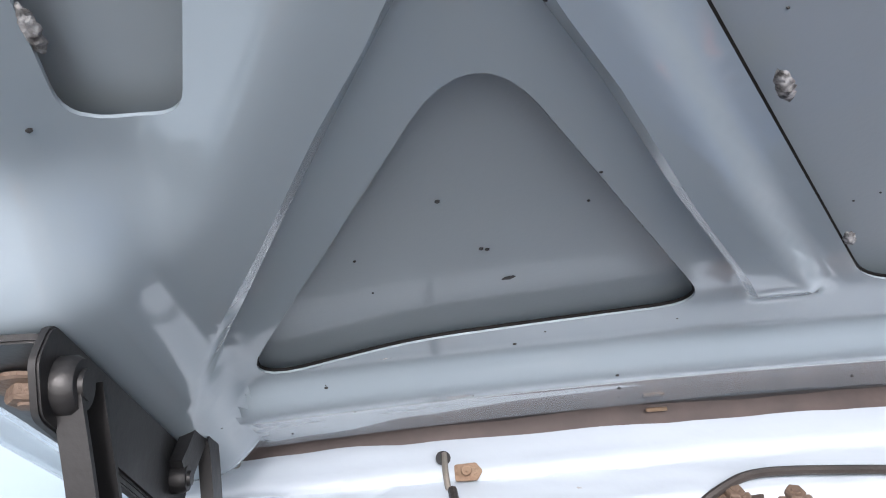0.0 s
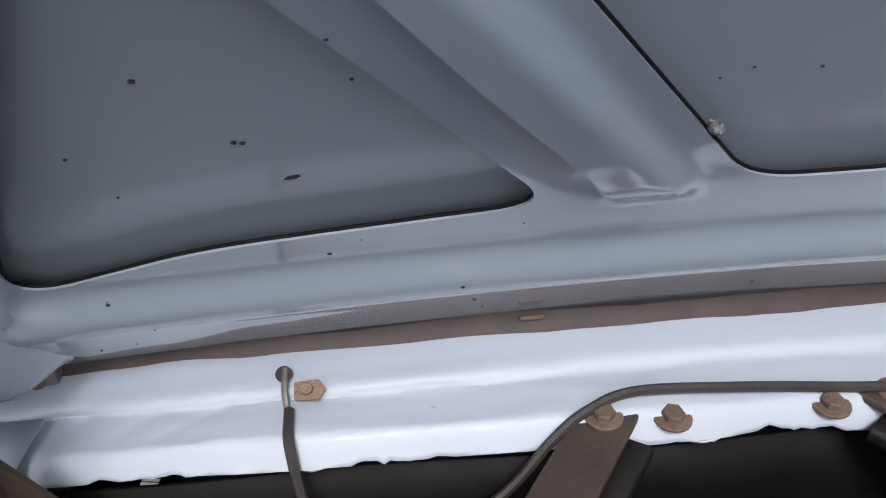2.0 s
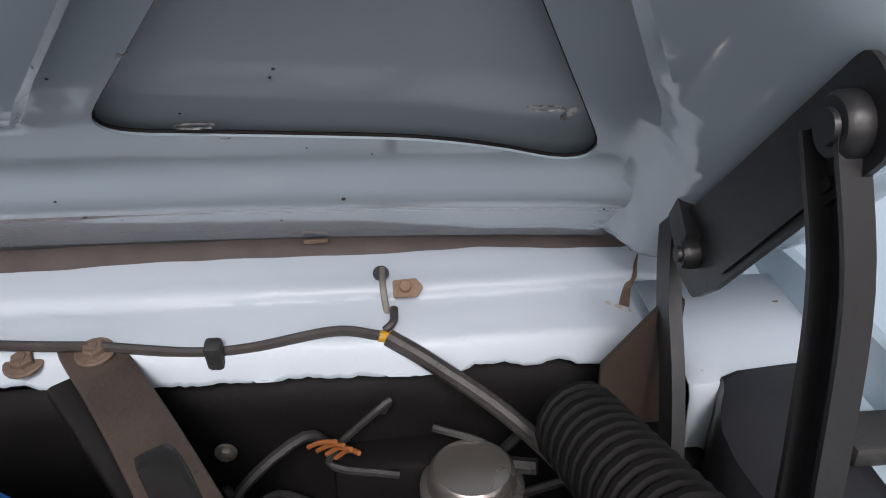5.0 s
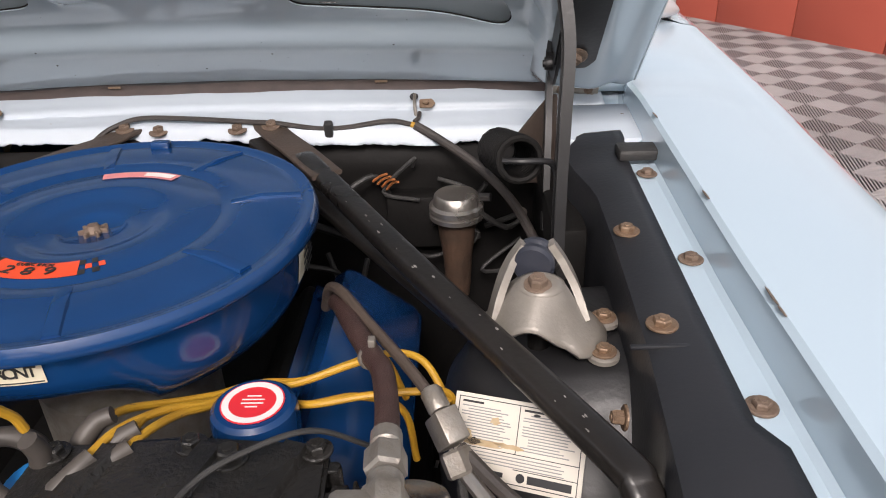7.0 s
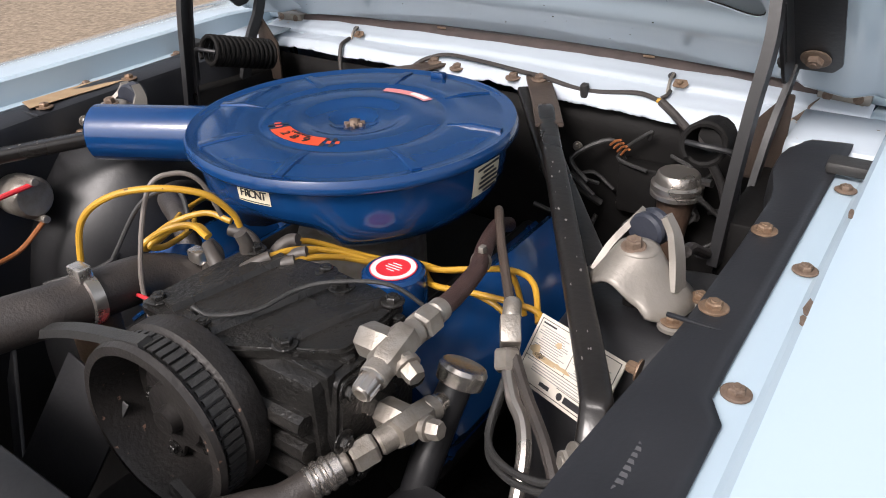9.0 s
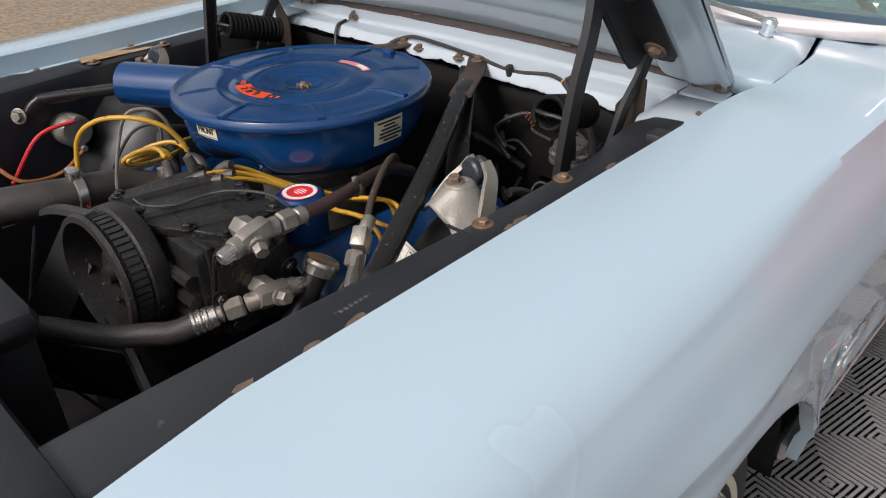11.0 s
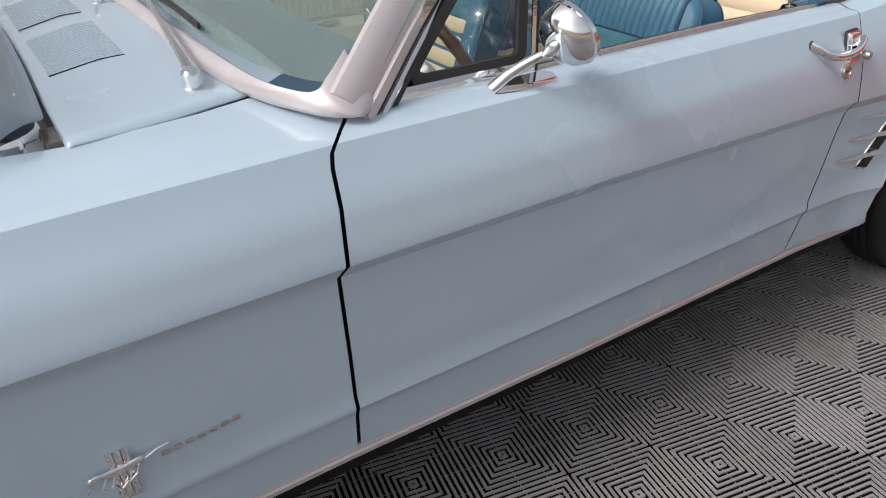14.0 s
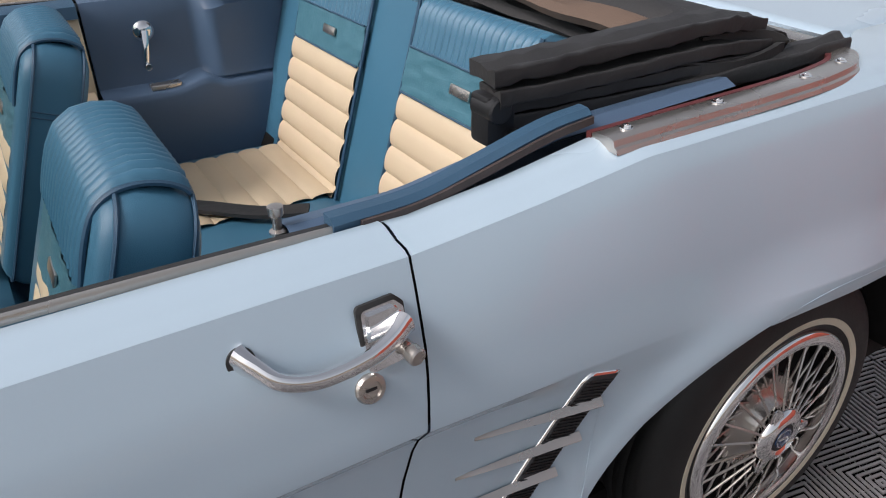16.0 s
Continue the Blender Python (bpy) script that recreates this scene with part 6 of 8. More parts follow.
        ck = part("window_crank", bm, CHROME, qt, "bright window crank")
        bm = bmesh.new()
        sweep(bm, spline([(-0.617, 2.092, 0.80), (-0.607, 2.086, 0.76), (-0.606, 2.080, 0.722)], 5), lambda f: [(a * (0.009 - 0.003 * f), b * 0.004) for a, b in circle(1, 10)], up=(1, 0, 0))
        rod(bm, (-0.608, 2.080, 0.720), (-0.588, 2.080, 0.719), 0.009, 12)
        part("crank_arm", bm, CHROME, ck)
        bm = bmesh.new()
        box(bm, (-0.612, 2.075, 0.660), (-0.582, 2.150, 0.674), 0.004)
        part("ashtray", bm, STEEL, qt, "small bright ashtray lid")
# lock knob on the driver's door
bm = bmesh.new()
lathe(bm, [(0.009, 0), (0.009, 0.003), (0.005, 0.005), (0.005, 0.018), (0.0078, 0.021), (0.0082, 0.030), (0.0, 0.032)], (0.667, 1.955, 0.872), (0, 0, 1), 18)
part("lock_knob", bm, STEEL, car, "small bright door lock knob")
bm = bmesh.new()
sweep(bm, spline([(0.690, 2.00, 0.882), (0.688, 2.10, 0.884), (0.688, 2.18, 0.902), (0.690, 2.27, 0.926), (0.692, 2.33, 0.934)], 5), [(-0.011, -0.006), (0.012, -0.008), (0.014, 0.0), (0.006, 0.006), (-0.010, 0.006)], up=(0, 0, 1))
part("quarter_window_seal", bm, VINYL_DK, car, "dark blue padded rail with a worn seal")
bm = bmesh.new()
sweep(bm, spline([(0.7045, 2.03, 0.878), (0.703, 2.10, 0.880), (0.703, 2.18, 0.897), (0.705, 2.27, 0.920), (0.706, 2.33, 0.929)], 5), [(-0.003, -0.006), (0.003, -0.006), (0.003, 0.003), (-0.003, 0.003)], up=(0, 0, 1))
part("quarter_seal_lip", bm, SEAL, car, "worn brown seal lip")

# ---- door mirror ----
mb = rounded([(-0.075, -0.012), (0.0, -0.026), (0.060, -0.024), (0.068, 0.0), (0.060, 0.020), (0.0, 0.020)], 0.008, 4)
bm = bmesh.new()
prism(bm, mb, 0.005, axes((0.745, 1.16, 0.8685), (0, 1, 0), (-1, 0, 0.06)))
mirror = part("door_mirror", bm, RUBBER, car, "round chrome door mirror on a raked stalk")
bm = bmesh.new()
prism(bm, [(x * 0.95, y * 0.92) for x, y in mb], 0.010, axes((0.745, 1.16, 0.8725), (0, 1, 0), (-1, 0, 0.06)), 0.004)
part("mirror_base", bm, CHROME, mirror)
bm = bmesh.new()
sweep(bm, spline([(0.748, 1.098, 0.878), (0.760, 1.120, 0.900), (0.780, 1.140, 0.920), (0.800, 1.156, 0.936)], 5), lambda f: circle(0.010 - 0.0035 * f, 12))
part("stalk", bm, CHROME, mirror)
ma = V(-0.06, 0.90, 0.42).normalized()
mc = V(0.800, 1.192, 0.953)
bm = bmesh.new()
lathe(bm, [(0.0, -0.026), (0.012, -0.0255), (0.026, -0.023), (0.040, -0.015), (0.0475, -0.004), (0.050, 0.006), (0.0505, 0.008), (0.0535, 0.009), (0.0535, 0.016), (0.050, 0.018), (0.048, 0.0165)], mc, ma, 48, cap=False)
part("shell", bm, CHROME, mirror)
part("mirror_glass", lathe(bmesh.new(), [(0.050, 0.0165), (0.049, 0.0172), (0.0, 0.0172)], mc, ma, 48), mat("mirror_silver", (0.85, 0.86, 0.86), 0.06, 1.0), mirror)
bm = bmesh.new()
lathe(bm, [(0.0, -0.050), (0.004, -0.048), (0.009, -0.038), (0.010, -0.030), (0.008, -0.022)], mc, ma, 18)
part("pivot", bm, CHROME, mirror)

# ---- door handle, lock, badges, louvers ----
hx = lambda y, z: side_x(y, z)
bm = bmesh.new()
prism(bm, rounded([(-0.020, -0.034), (0.024, -0.030), (0.024, 0.024), (0.015, 0.034), (-0.020, 0.032)], 0.006, 4), 0.014, axes((hx(2.012, 0.808) - 0.002, 2.000, 0.808), (0, 1, 0), (-0.18, 0, 1)), 0.005)
dh = part("door_handle", bm, CHROME, car, "chrome pull handle with push button")
bm = bmesh.new()
prism(bm, rounded([(-0.023, -0.037), (0.027, -0.033), (0.027, 0.027), (0.017, 0.037), (-0.023, 0.035)], 0.006, 4), 0.004, axes((hx(2.012, 0.808) - 0.002, 2.000, 0.808), (0, 1, 0), (-0.18, 0, 1)))
part("gasket", bm, RUBBER, dh)
bm = bmesh.new()
sweep(bm, spline([(hx(1.872, 0.829) - 0.004, 1.866, 0.830), (hx(1.876, 0.824) + 0.010, 1.876, 0.824), (hx(1.89, 0.814) + 0.023, 1.893, 0.813), (hx(1.93, 0.81) + 0.030, 1.926, 0.807), (hx(1.975, 0.81) + 0.029, 1.972, 0.809), (hx(2.0, 0.814) + 0.023, 2.002, 0.814), (hx(2.02, 0.818) + 0.014, 2.022, 0.820)], 7), lambda f: [(math.copysign(abs(a) ** 0.7, a) * (0.0062 + 0.0035 * abs(2 * f - 1) ** 3), b * (0.0082 + 0.0060 * abs(2 * f - 1) ** 2.2)) for a, b in circle(1, 16)], up=(0, 0, 1))
part("pull", bm, CHROME, dh)
bm = bmesh.new()
lathe(bm, [(0.0, -0.004), (0.0130, -0.004), (0.0130, 0.0015), (0.0, 0.0015)], (hx(1.868, 0.828), 1.868, 0.828), (1, 0, 0.2), 20)
part("gasket", bm, RUBBER, dh)
bm = bmesh.new()
lathe(bm, [(0.008, 0), (0.008, 0.018), (0.0095, 0.020), (0.0095, 0.030), (0.008, 0.032), (0.0, 0.0325)], (hx(2.016, 0.797), 2.016, 0.797), (1, 0.15, -0.1), 20)
part("push_button", bm, STEEL, dh)
bm = bmesh.new()
lathe(bm, [(0.0155, -0.002), (0.0160, 0.003), (0.0140, 0.006), (0.010, 0.0065), (0.009, 0.004), (0.0, 0.004)], (hx(1.977, 0.764), 1.977, 0.764), (1, 0, 0.18), 32)
lk = part("door_lock", bm, STEEL, car, "round bright key lock")
bm = bmesh.new()
box(bm, (-0.006, -0.0014, 0.004), (0.006, 0.0014, 0.0052), 0.0004, Matrix.Translation((hx(1.977, 0.764), 1.977, 0.764)) @ V(1, 0, 0.18).to_track_quat("Z", "Y").to_matrix().to_4x4())
part("keyhole", bm, INK, lk)
# number badge on the front fender: shallow bright vee with numerals
vb = axes((hx(-0.378, 0.650) + 0.001, -0.378, 0.646), (0.0, 1, 0.0), (-0.02, 0, 1))
bm = bmesh.new()
prism(bm, [(-0.060, 0.003), (-0.003, -0.013), (0.003, -0.013), (0.060, 0.010), (0.058, 0.013), (0.0, -0.004), (-0.058, 0.007)], 0.006, vb, 0.0015)
badge = part("engine_badge", bm, CHROME, car, "bright vee badge with the number 289")
letters("numeral", "289", 0.027, vb @ Matrix.Translation((0.0, 0.0095, 0.003)) @ Matrix.Diagonal((1.5, 0.85, 1, 1)), ZINC, badge, 0.0030)
letters("numeral_face", "289", 0.026, vb @ Matrix.Translation((0.0, 0.0098, 0.0064)) @ Matrix.Diagonal((1.5, 0.82, 1, 1)), CHROME, badge, 0.0004)
# bar badge and script (drawn as plain strokes)
pb = axes((hx(0.462, 0.505) + 0.001, 0.458, 0.507), (0, 1, 0.03), (-0.02, -0.08, 1))
bm = bmesh.new()
for k in range(3):
    box(bm, (-0.0138 + 0.0094 * k, -0.042, 0), (-0.0050 + 0.0094 * k, 0.042, 0.0055 + 0.001 * (k == 1)), 0.001, pb)
nameplate = part("fender_emblem", bm, CHROME, car, "bright three-bar emblem with a stretched figure and script")
bm = bmesh.new()
body = spline([(-0.046, -0.004), (-0.038, 0.014), (-0.018, 0.012), (0.004, 0.012), (0.024, 0.016), (0.032, 0.016), (0.046, 0.022), (0.062, 0.024)], 4)
sweep(bm, [pb @ V(p[0], p[1], 0.008) for p in body], lambda f: [(a * (0.002 + 0.0042 * math.sin(math.pi * min(1, f * 1.25)) ** 2), b * 0.003) for a, b in circle(1, 8)], up=tuple((pb.to_3x3() @ V(0, 0, 1))))
for pts in ([(-0.020, 0.008), (-0.028, -0.008), (-0.022, -0.016)], [(0.012, 0.008), (0.006, -0.008), (-0.006, -0.018)], [(-0.010, 0.006), (-0.016, -0.010), (-0.008, -0.020)], [(0.022, 0.010), (0.016, -0.004), (0.004, -0.012)]):
    sweep(bm, [pb @ V(x, y, 0.008) for x, y in pts], circle(0.0016, 6))
part("figure", bm, CHROME, nameplate)
for k in range(7):
    x0 = 0.050 + 0.0165 * k
    bm = bmesh.new()
    box(bm, (x0, 0.0005, 0), (x0 + 0.0118, 0.0075, 0.0028), 0.0012, pb @ Matrix.Translation((0, 0.0012 * k - 0.002, 0)))
    part("script_stroke", bm, STEEL, nameplate)
# three slanted louvers ahead of the rear wheel
orn_y = lambda z: 2.157 + (z - 0.502) * 0.685
lv = new("side_ornament")
lv.parent = car
lv["label"] = "bright slanted side ornament with three blades and black grilles"
def orn_sheet(z0, z1, half, off, n):
    """Sheet that follows the body under the ornament."""
    bm = bmesh.new()
    rows = []
    for z in np.linspace(z0, z1, n):
        row = []
        for a in np.linspace(-half, half, 7):
            y, zz = orn_y(z) + 0.96 * a, z - 0.28 * a
            row.append(V(hx(y, zz) + off, y, zz))
        rows.append(row)
    return grid(bm, rows)


part("grille_frame", orn_sheet(0.497, 0.667, 0.0245, 0.0045, 14), CHROME, lv, "bright frame", solid=0.006)
for i in range(4):
    z0, z1 = 0.501 + 0.0412 * i, 0.501 + 0.0412 * i + 0.039
    gr = part("grille", orn_sheet(z0, z1, 0.0212, 0.0065, 5), INK, lv, "black grille", solid=0.004)
    for k in range(8):
        z = z0 + 0.003 + 0.0043 * k
        bm = bmesh.new()
        sweep(bm, [V(hx(orn_y(z) + 0.96 * a, z - 0.28 * a) + 0.0072, orn_y(z) + 0.96 * a, z - 0.28 * a) for a in (-0.019, 0.0, 0.019)], [(-0.0006, -0.001), (-0.0006, 0.001), (0.0006, 0.001), (0.0006, -0.001)], up=(1, 0, 0))
        part("grille_bar", bm, BLACK, gr)
for ty, tz, ey, ez in ((2.098, 0.635, 2.268, 0.622), (2.073, 0.586, 2.243, 0.575), (2.043, 0.539, 2.212, 0.529)):
    bm = bmesh.new()
    pts = [V(hx(ty + f * (ey - ty), tz + f * (ez - tz)) + 0.0005 + 0.0105 * f ** 0.7, ty + f * (ey - ty), tz + f * (ez - tz)) for f in np.linspace(0, 1, 9)]
    sweep(bm, pts, lambda f: [(-0.002 - 0.006 * f, -0.0012 - 0.002 * f), (-0.001 - 0.002 * f, 0.0022 + 0.005 * min(1, f * 1.5)), (0.0012 + 0.001 * f, 0.0014 + 0.0015 * f), (0.0020 + 0.0030 * min(1, f * 2), -0.0010), (0.0014 + 0.002 * f, -0.0022 - 0.0016 * f)], up=(0, 0, 1))
    part("blade", bm, STEEL, lv)

# rust chips along the inner edge of the fender
rng = random.Random(21)
for y, n in ((0.33, 0.010), (0.115, 0.010), (-0.055, 0.014), (-0.075, 0.008), (-0.285, 0.016), (-0.335, 0.010), (-0.40, 0.013)):
    bm = bmesh.new()
    c = V(x_gap(y) + 0.0035, y, z_gap(y) + 0.010)
    prism(bm, [(n * math.cos(t) * rng.uniform(0.6, 1.1), 0.0042 * math.sin(t) * rng.uniform(0.6, 1.2)) for t in np.linspace(0, 2 * math.pi, 9, endpoint=False)], 0.0006, axes(c + V(0, 0, 0.0002), (0, 1, 0), (-0.8, 0, 0.6)))
    part("rust_chip", bm, RUST, car, "rusty chip in the paint of the fender edge", smooth=False)
# small dark chip on the fender nose
bm = bmesh.new()
prism(bm, [(-0.0060, -0.0010), (-0.002, -0.0022), (0.0045, -0.0012), (0.0062, 0.0008), (0.001, 0.0020), (-0.0045, 0.0010)], 0.0006, axes((side_x(-0.522, 0.804) + 0.0003, -0.522, 0.804), (0.05, 0.86, 0.5), (-0.4, -0.4, 0.8)))
part("paint_chip", bm, INK, car)

# ---- front bumper ----
bm = bmesh.new()
sweep(bm, spline([(-0.845, -0.40, 0.500), (-0.84, -0.60, 0.495), (-0.78, -0.80, 0.485), (-0.4, -0.90, 0.475), (0, -0.92, 0.475), (0.4, -0.90, 0.475), (0.78, -0.80, 0.485), (0.84, -0.60, 0.495), (0.845, -0.40, 0.500)], 8), [(-0.012, -0.040), (0.010, -0.034), (0.018, 0.0), (0.010, 0.034), (-0.012, 0.040)], up=(0, 0, 1))
part("front_bumper", bm, CHROME, car, "chrome front bumper wrapping round the fender")

# ---- interior ----
bm = bmesh.new()
grid(bm, [[V(x, y, 0.29 + 0.10 * math.exp(-(x / 0.12) ** 2)) for y in np.linspace(0.7, 2.6, 10)] for x in np.linspace(-0.64, 0.64, 16)])
part("carpet", bm, CARPET, car, "dark blue carpet")
bm = bmesh.new()
grid(bm, [[V(x, y, z) for y, z in ((0.80, 0.888), (0.90, 0.895), (1.02, 0.888), (1.075, 0.868), (1.085, 0.835), (1.06, 0.81), (1.07, 0.74), (1.05, 0.66), (0.95, 0.60))] for x in np.linspace(-0.66, 0.66, 16)])
dash = part("dashboard", bm, VINYL_DK, car, "blue padded dashboard")
for k in range(5):
    bm = bmesh.new()
    lathe(bm, [(0.030, 0), (0.031, 0.006), (0.025, 0.008), (0.024, 0.003), (0.0, 0.003)], (0.20 + 0.075 * k, 1.070, 0.775), (0, 1, 0.1), 24)
    part("gauge", bm, CHROME, dash)
# steering wheel
sw_c, sw_n = V(0.36, 1.235, 0.775), V(0, 0.90, 0.43).normalized()
u, w, a = frame_of(sw_n)
bm = bmesh.new()
sweep(bm, [sw_c + (u * math.cos(t) + w * math.sin(t)) * 0.198 for t in np.linspace(0, 2 * math.pi, 64, endpoint=False)], lambda f: circle(0.0125 + 0.0012 * math.sin(f * 2 * math.pi * 40), 10), closed=True)
sw = gear("steering_wheel", bm, WOOD, "dark wood-rimmed steering wheel with three bright drilled spokes", "steering wheel")
for k in range(3):
    t = 2 * math.pi * k / 3 + 0.55
    d = u * math.cos(t) + w * math.sin(t)
    e = a.cross(d)
    bm = bmesh.new()
    box(bm, (0.03, -0.015, -0.002), (0.192, 0.015, 0.002), 0.001, axes(sw_c - a * 0.012, d, e))
    sp = part("spoke", bm, STEEL, sw)
    for j in range(4):
        bm = bmesh.new()
        lathe(bm, [(0.0075, -0.0028), (0.0075, 0.0028)], sw_c - a * 0.012 + d * (0.07 + 0.03 * j), a, 14)
        part("spoke_hole", bm, INK, sp)
bm = bmesh.new()
lathe(bm, [(0.04, -0.03), (0.045, -0.008), (0.035, 0.004), (0.0, 0.006)], sw_c, a, 24)
part("horn_pad", bm, STEEL, sw)
bm = bmesh.new()
rod(bm, sw_c - a * 0.02, sw_c - a * 0.22, 0.028, 16)
part("column", bm, VINYL, sw)


def pad(bm, fn, nu, nv):
    return grid(bm, [[fn(a / nu, b / nv) for b in range(nv + 1)] for a in range(nu + 1)])


def seat_back(parent, xc, half, y0, z0, y1, z1, thick, cream_top):
    """Bucket back: blue bolster shell, cream pleats below, embossed band, vertical blue pleats on top."""
    up = V(0, y1 - y0, z1 - z0)
    L = up.length
    up.normalize()
    fr = V(0, -up.z, up.y)
    O = V(xc, y0, z0)
    Ls = L - 0.010
    prof = rounded([(-half, 0), (half, 0), (half * 0.96, L * 0.55), (half * 0.88, Ls), (-half * 0.88, Ls), (-half * 0.96, L * 0.55)], [0.02, 0.02, 0.3, 0.075, 0.075, 0.3], 8)
    shell_bm = bmesh.new()
    n = len(prof)
    rings = []
    for f, sx, sc in ((-1.12, 0.95, 0.89), (-1.02, 0.985, 0.95), (-0.80, 1.0, 0.99), (-0.5, 1.0, 1.0), (0.1, 1.0, 1.0), (0.40, 1.0, 0.965), (0.58, 0.985, 0.925), (0.70, 0.94, 0.88)):
        rings.append([shell_bm.verts.new(O + V(x * sx, 0, 0) + up * (L / 2 + (v - L / 2) * sc) + fr * (thick * 0.5 * (f + 0.2))) for x, v in prof])
    for p, q in zip(rings, rings[1:]):
        for k in range(n):
            shell_bm.faces.new((p[k], p[(k + 1) % n], q[(k + 1) % n], q[k]))
    shell_bm.faces.new(rings[0])
    shell_bm.faces.new(rings[-1])
    sh = part("backrest", shell_bm, VINYL, parent, "blue vinyl backrest with piping", sharp=50)
    f0 = fr * (thick * 0.5 * 0.86)
    bm = bmesh.new()
    sweep(bm, [O + V(x * 0.985, 0, 0) + up * (L / 2 + (v - L / 2) * 0.985) - fr * (thick * 0.5 * 0.74) for x, v in prof], circle(0.003, 6), closed=True, up=tuple(fr))
    part("piping", bm, VINYL_DK, sh)
    # piping along the front edge of the side boxing
    bm = bmesh.new()
    sweep(bm, [O + V(x * 1.003, 0, 0) + up * (L / 2 + (v - L / 2) * 0.972) + fr * (thick * 0.5 * 0.60) for x, v in prof], circle(0.0034, 6), closed=True, up=tuple(fr))
    part("piping", bm, VINYL_DK, sh)
    iw = half * 0.70
    band0, band1 = cream_top * L, (cream_top + 0.17) * L
    # cream pleats
    nc = 5
    for k in range(nc):
        v0, v1 = band0 * k / nc + 0.004, band0 * (k + 1) / nc
        bm = bmesh.new()
        pad(bm, lambda a, b: O + V((a * 2 - 1) * iw, 0, 0) + up * (v0 + (v1 - v0) * b) + f0 + fr * (0.009 * math.sin(math.pi * b) ** 0.5 * (1 - abs(a * 2 - 1) ** 8 * 0.6)), 10, 8)
        part("cream_pleat", bm, CREAMV, sh)
    bm = bmesh.new()
    pad(bm, lambda a, b: O + V((a * 2 - 1) * iw * 1.02, 0, 0) + up * (band0 + (band1 - band0) * b) + f0 + fr * (0.010 * (1 - abs(a * 2 - 1) ** 8) + 0.0035 * noise.noise(V(a * 9, b * 6, xc * 7)) * 1.2), 24, 12)
    part("embossed_band", bm, VINYL_GR, sh, "embossed blue-green vinyl band")
    bm = bmesh.new()
    box(bm, (-0.028, -0.009, 0), (0.028, 0.009, 0.004), 0.0015, axes(O + V(iw * 0.15, 0, 0) + up * (band0 + (band1 - band0) * 0.52) + f0 + fr * 0.010, (1, 0, 0), up))
    part("name_plate", bm, STEEL, sh, "small bright plate")
    nv = 15
    wt = half * 0.70
    r0 = half * 0.88 - 0.075
    drop = lambda x: 0.075 - math.sqrt(max(0.0, 0.075 ** 2 - max(0.0, abs(x) - r0) ** 2))
    run = [(0.0, 0.88), (0.25, 0.92), (0.5, 0.93), (0.72, 0.86), (0.88, 0.62), (0.97, 0.25), (1.0, -0.15), (0.975, -0.50), (0.93, -0.66)]
    for k in range(nv):
        x0, x1 = -wt + 2 * wt * k / nv, -wt + 2 * wt * (k + 1) / nv
        bm = bmesh.new()

        def top_fn(a, b, x0=x0, x1=x1):
            x = x0 + (x1 - x0) * a
            i = b * (len(run) - 1)
            v = float(np.interp(i, range(len(run)), [q[0] for q in run]))
            g = float(np.interp(i, range(len(run)), [q[1] for q in run]))
            puff = 0.0075 * math.sin(math.pi * a) ** 0.7
            start = band1 + 0.004
            return O + V(x, 0, 0) + up * (start + (L + 0.004 - drop(x) - start) * v + puff * v * v) + fr * (thick * 0.5 * g * 1.05 + puff * (1 - v * v))
        pad(bm, top_fn, 4, 24)
        part("blue_pleat", bm, VINYL, sh)
    for sx in (-1, 1):
        bm = bmesh.new()
        x = sx * (wt + 0.003)
        sweep(bm, spline([O + V(x, 0, 0) + up * (band1 * (v < 0) + (band1 + (L + 0.006 - drop(x) - band1) * v)) + fr * (thick * 0.5 * g * 1.04) for v, g in run], 3), circle(0.0038, 6))
        part("piping", bm, VINYL_DK, sh)
        # seam and stitching across the side boxing
        for dv in (0.0, 0.011):
            bm = bmesh.new()
            sweep(bm, [O + V(sx * half * 0.934, 0, 0) + up * (L * 0.70 + dv) + fr * (thick * 0.5 * g) for g in (-0.66, -0.2, 0.2, 0.58)], circle(0.0013, 5))
            part("seam", bm, VINYL_DK, sh)
    return sh


for xc in (0.362, -0.385):
    seat = thing("front_seat", (0, 0, 0), "blue and cream pleated vinyl bucket seat", "seat", group="front seats")
    seat_back(seat, xc, 0.215, 1.708, 0.44, 1.872, 0.896, 0.125, 0.54)
    bm = bmesh.new()
    pad(bm, lambda a, b: V(xc + (a * 2 - 1) * 0.235, 1.22 + 0.48 * b, 0.36 + 0.10 * (1 - abs(a * 2 - 1) ** 6) * (1 - abs(b * 2 - 1) ** 10) + 0.02 * (1 - b)), 20, 14)
    cu = part("cushion", bm, VINYL, seat, "blue vinyl cushion", solid=0.10)
    for k in range(7):
        y0, y1 = 1.26 + 0.055 * k, 1.26 + 0.055 * (k + 1)
        bm = bmesh.new()
        pad(bm, lambda a, b: V(xc + (a * 2 - 1) * 0.15, y0 + (y1 - y0) * b, 0.464 + 0.006 * math.sin(math.pi * b) ** 0.5 + 0.012 * (1 - k / 7)), 10, 6)
        part("cream_pleat", bm, CREAMV, cu)
# rear bench
rear = thing("rear_seat", (0, 0, 0), "blue and cream pleated vinyl rear bench", "seat")
O, T = V(0, 2.322, 0.45), V(0, 2.470, 0.945)
up = (T - O)
LR = up.length
up.normalize()
fr = V(0, -up.z, up.y)
bm = bmesh.new()
pad(bm, lambda a, b: O + V((a * 2 - 1) * 0.585, 0, 0) + up * (LR * min(1, b * 1.12)) + fr * (0.0 - 0.22 * max(0, b - 0.88) / 0.12), 30, 16)
rb = part("backrest", bm, VINYL, rear, "blue vinyl bench back", solid=0.08)
bm = bmesh.new()
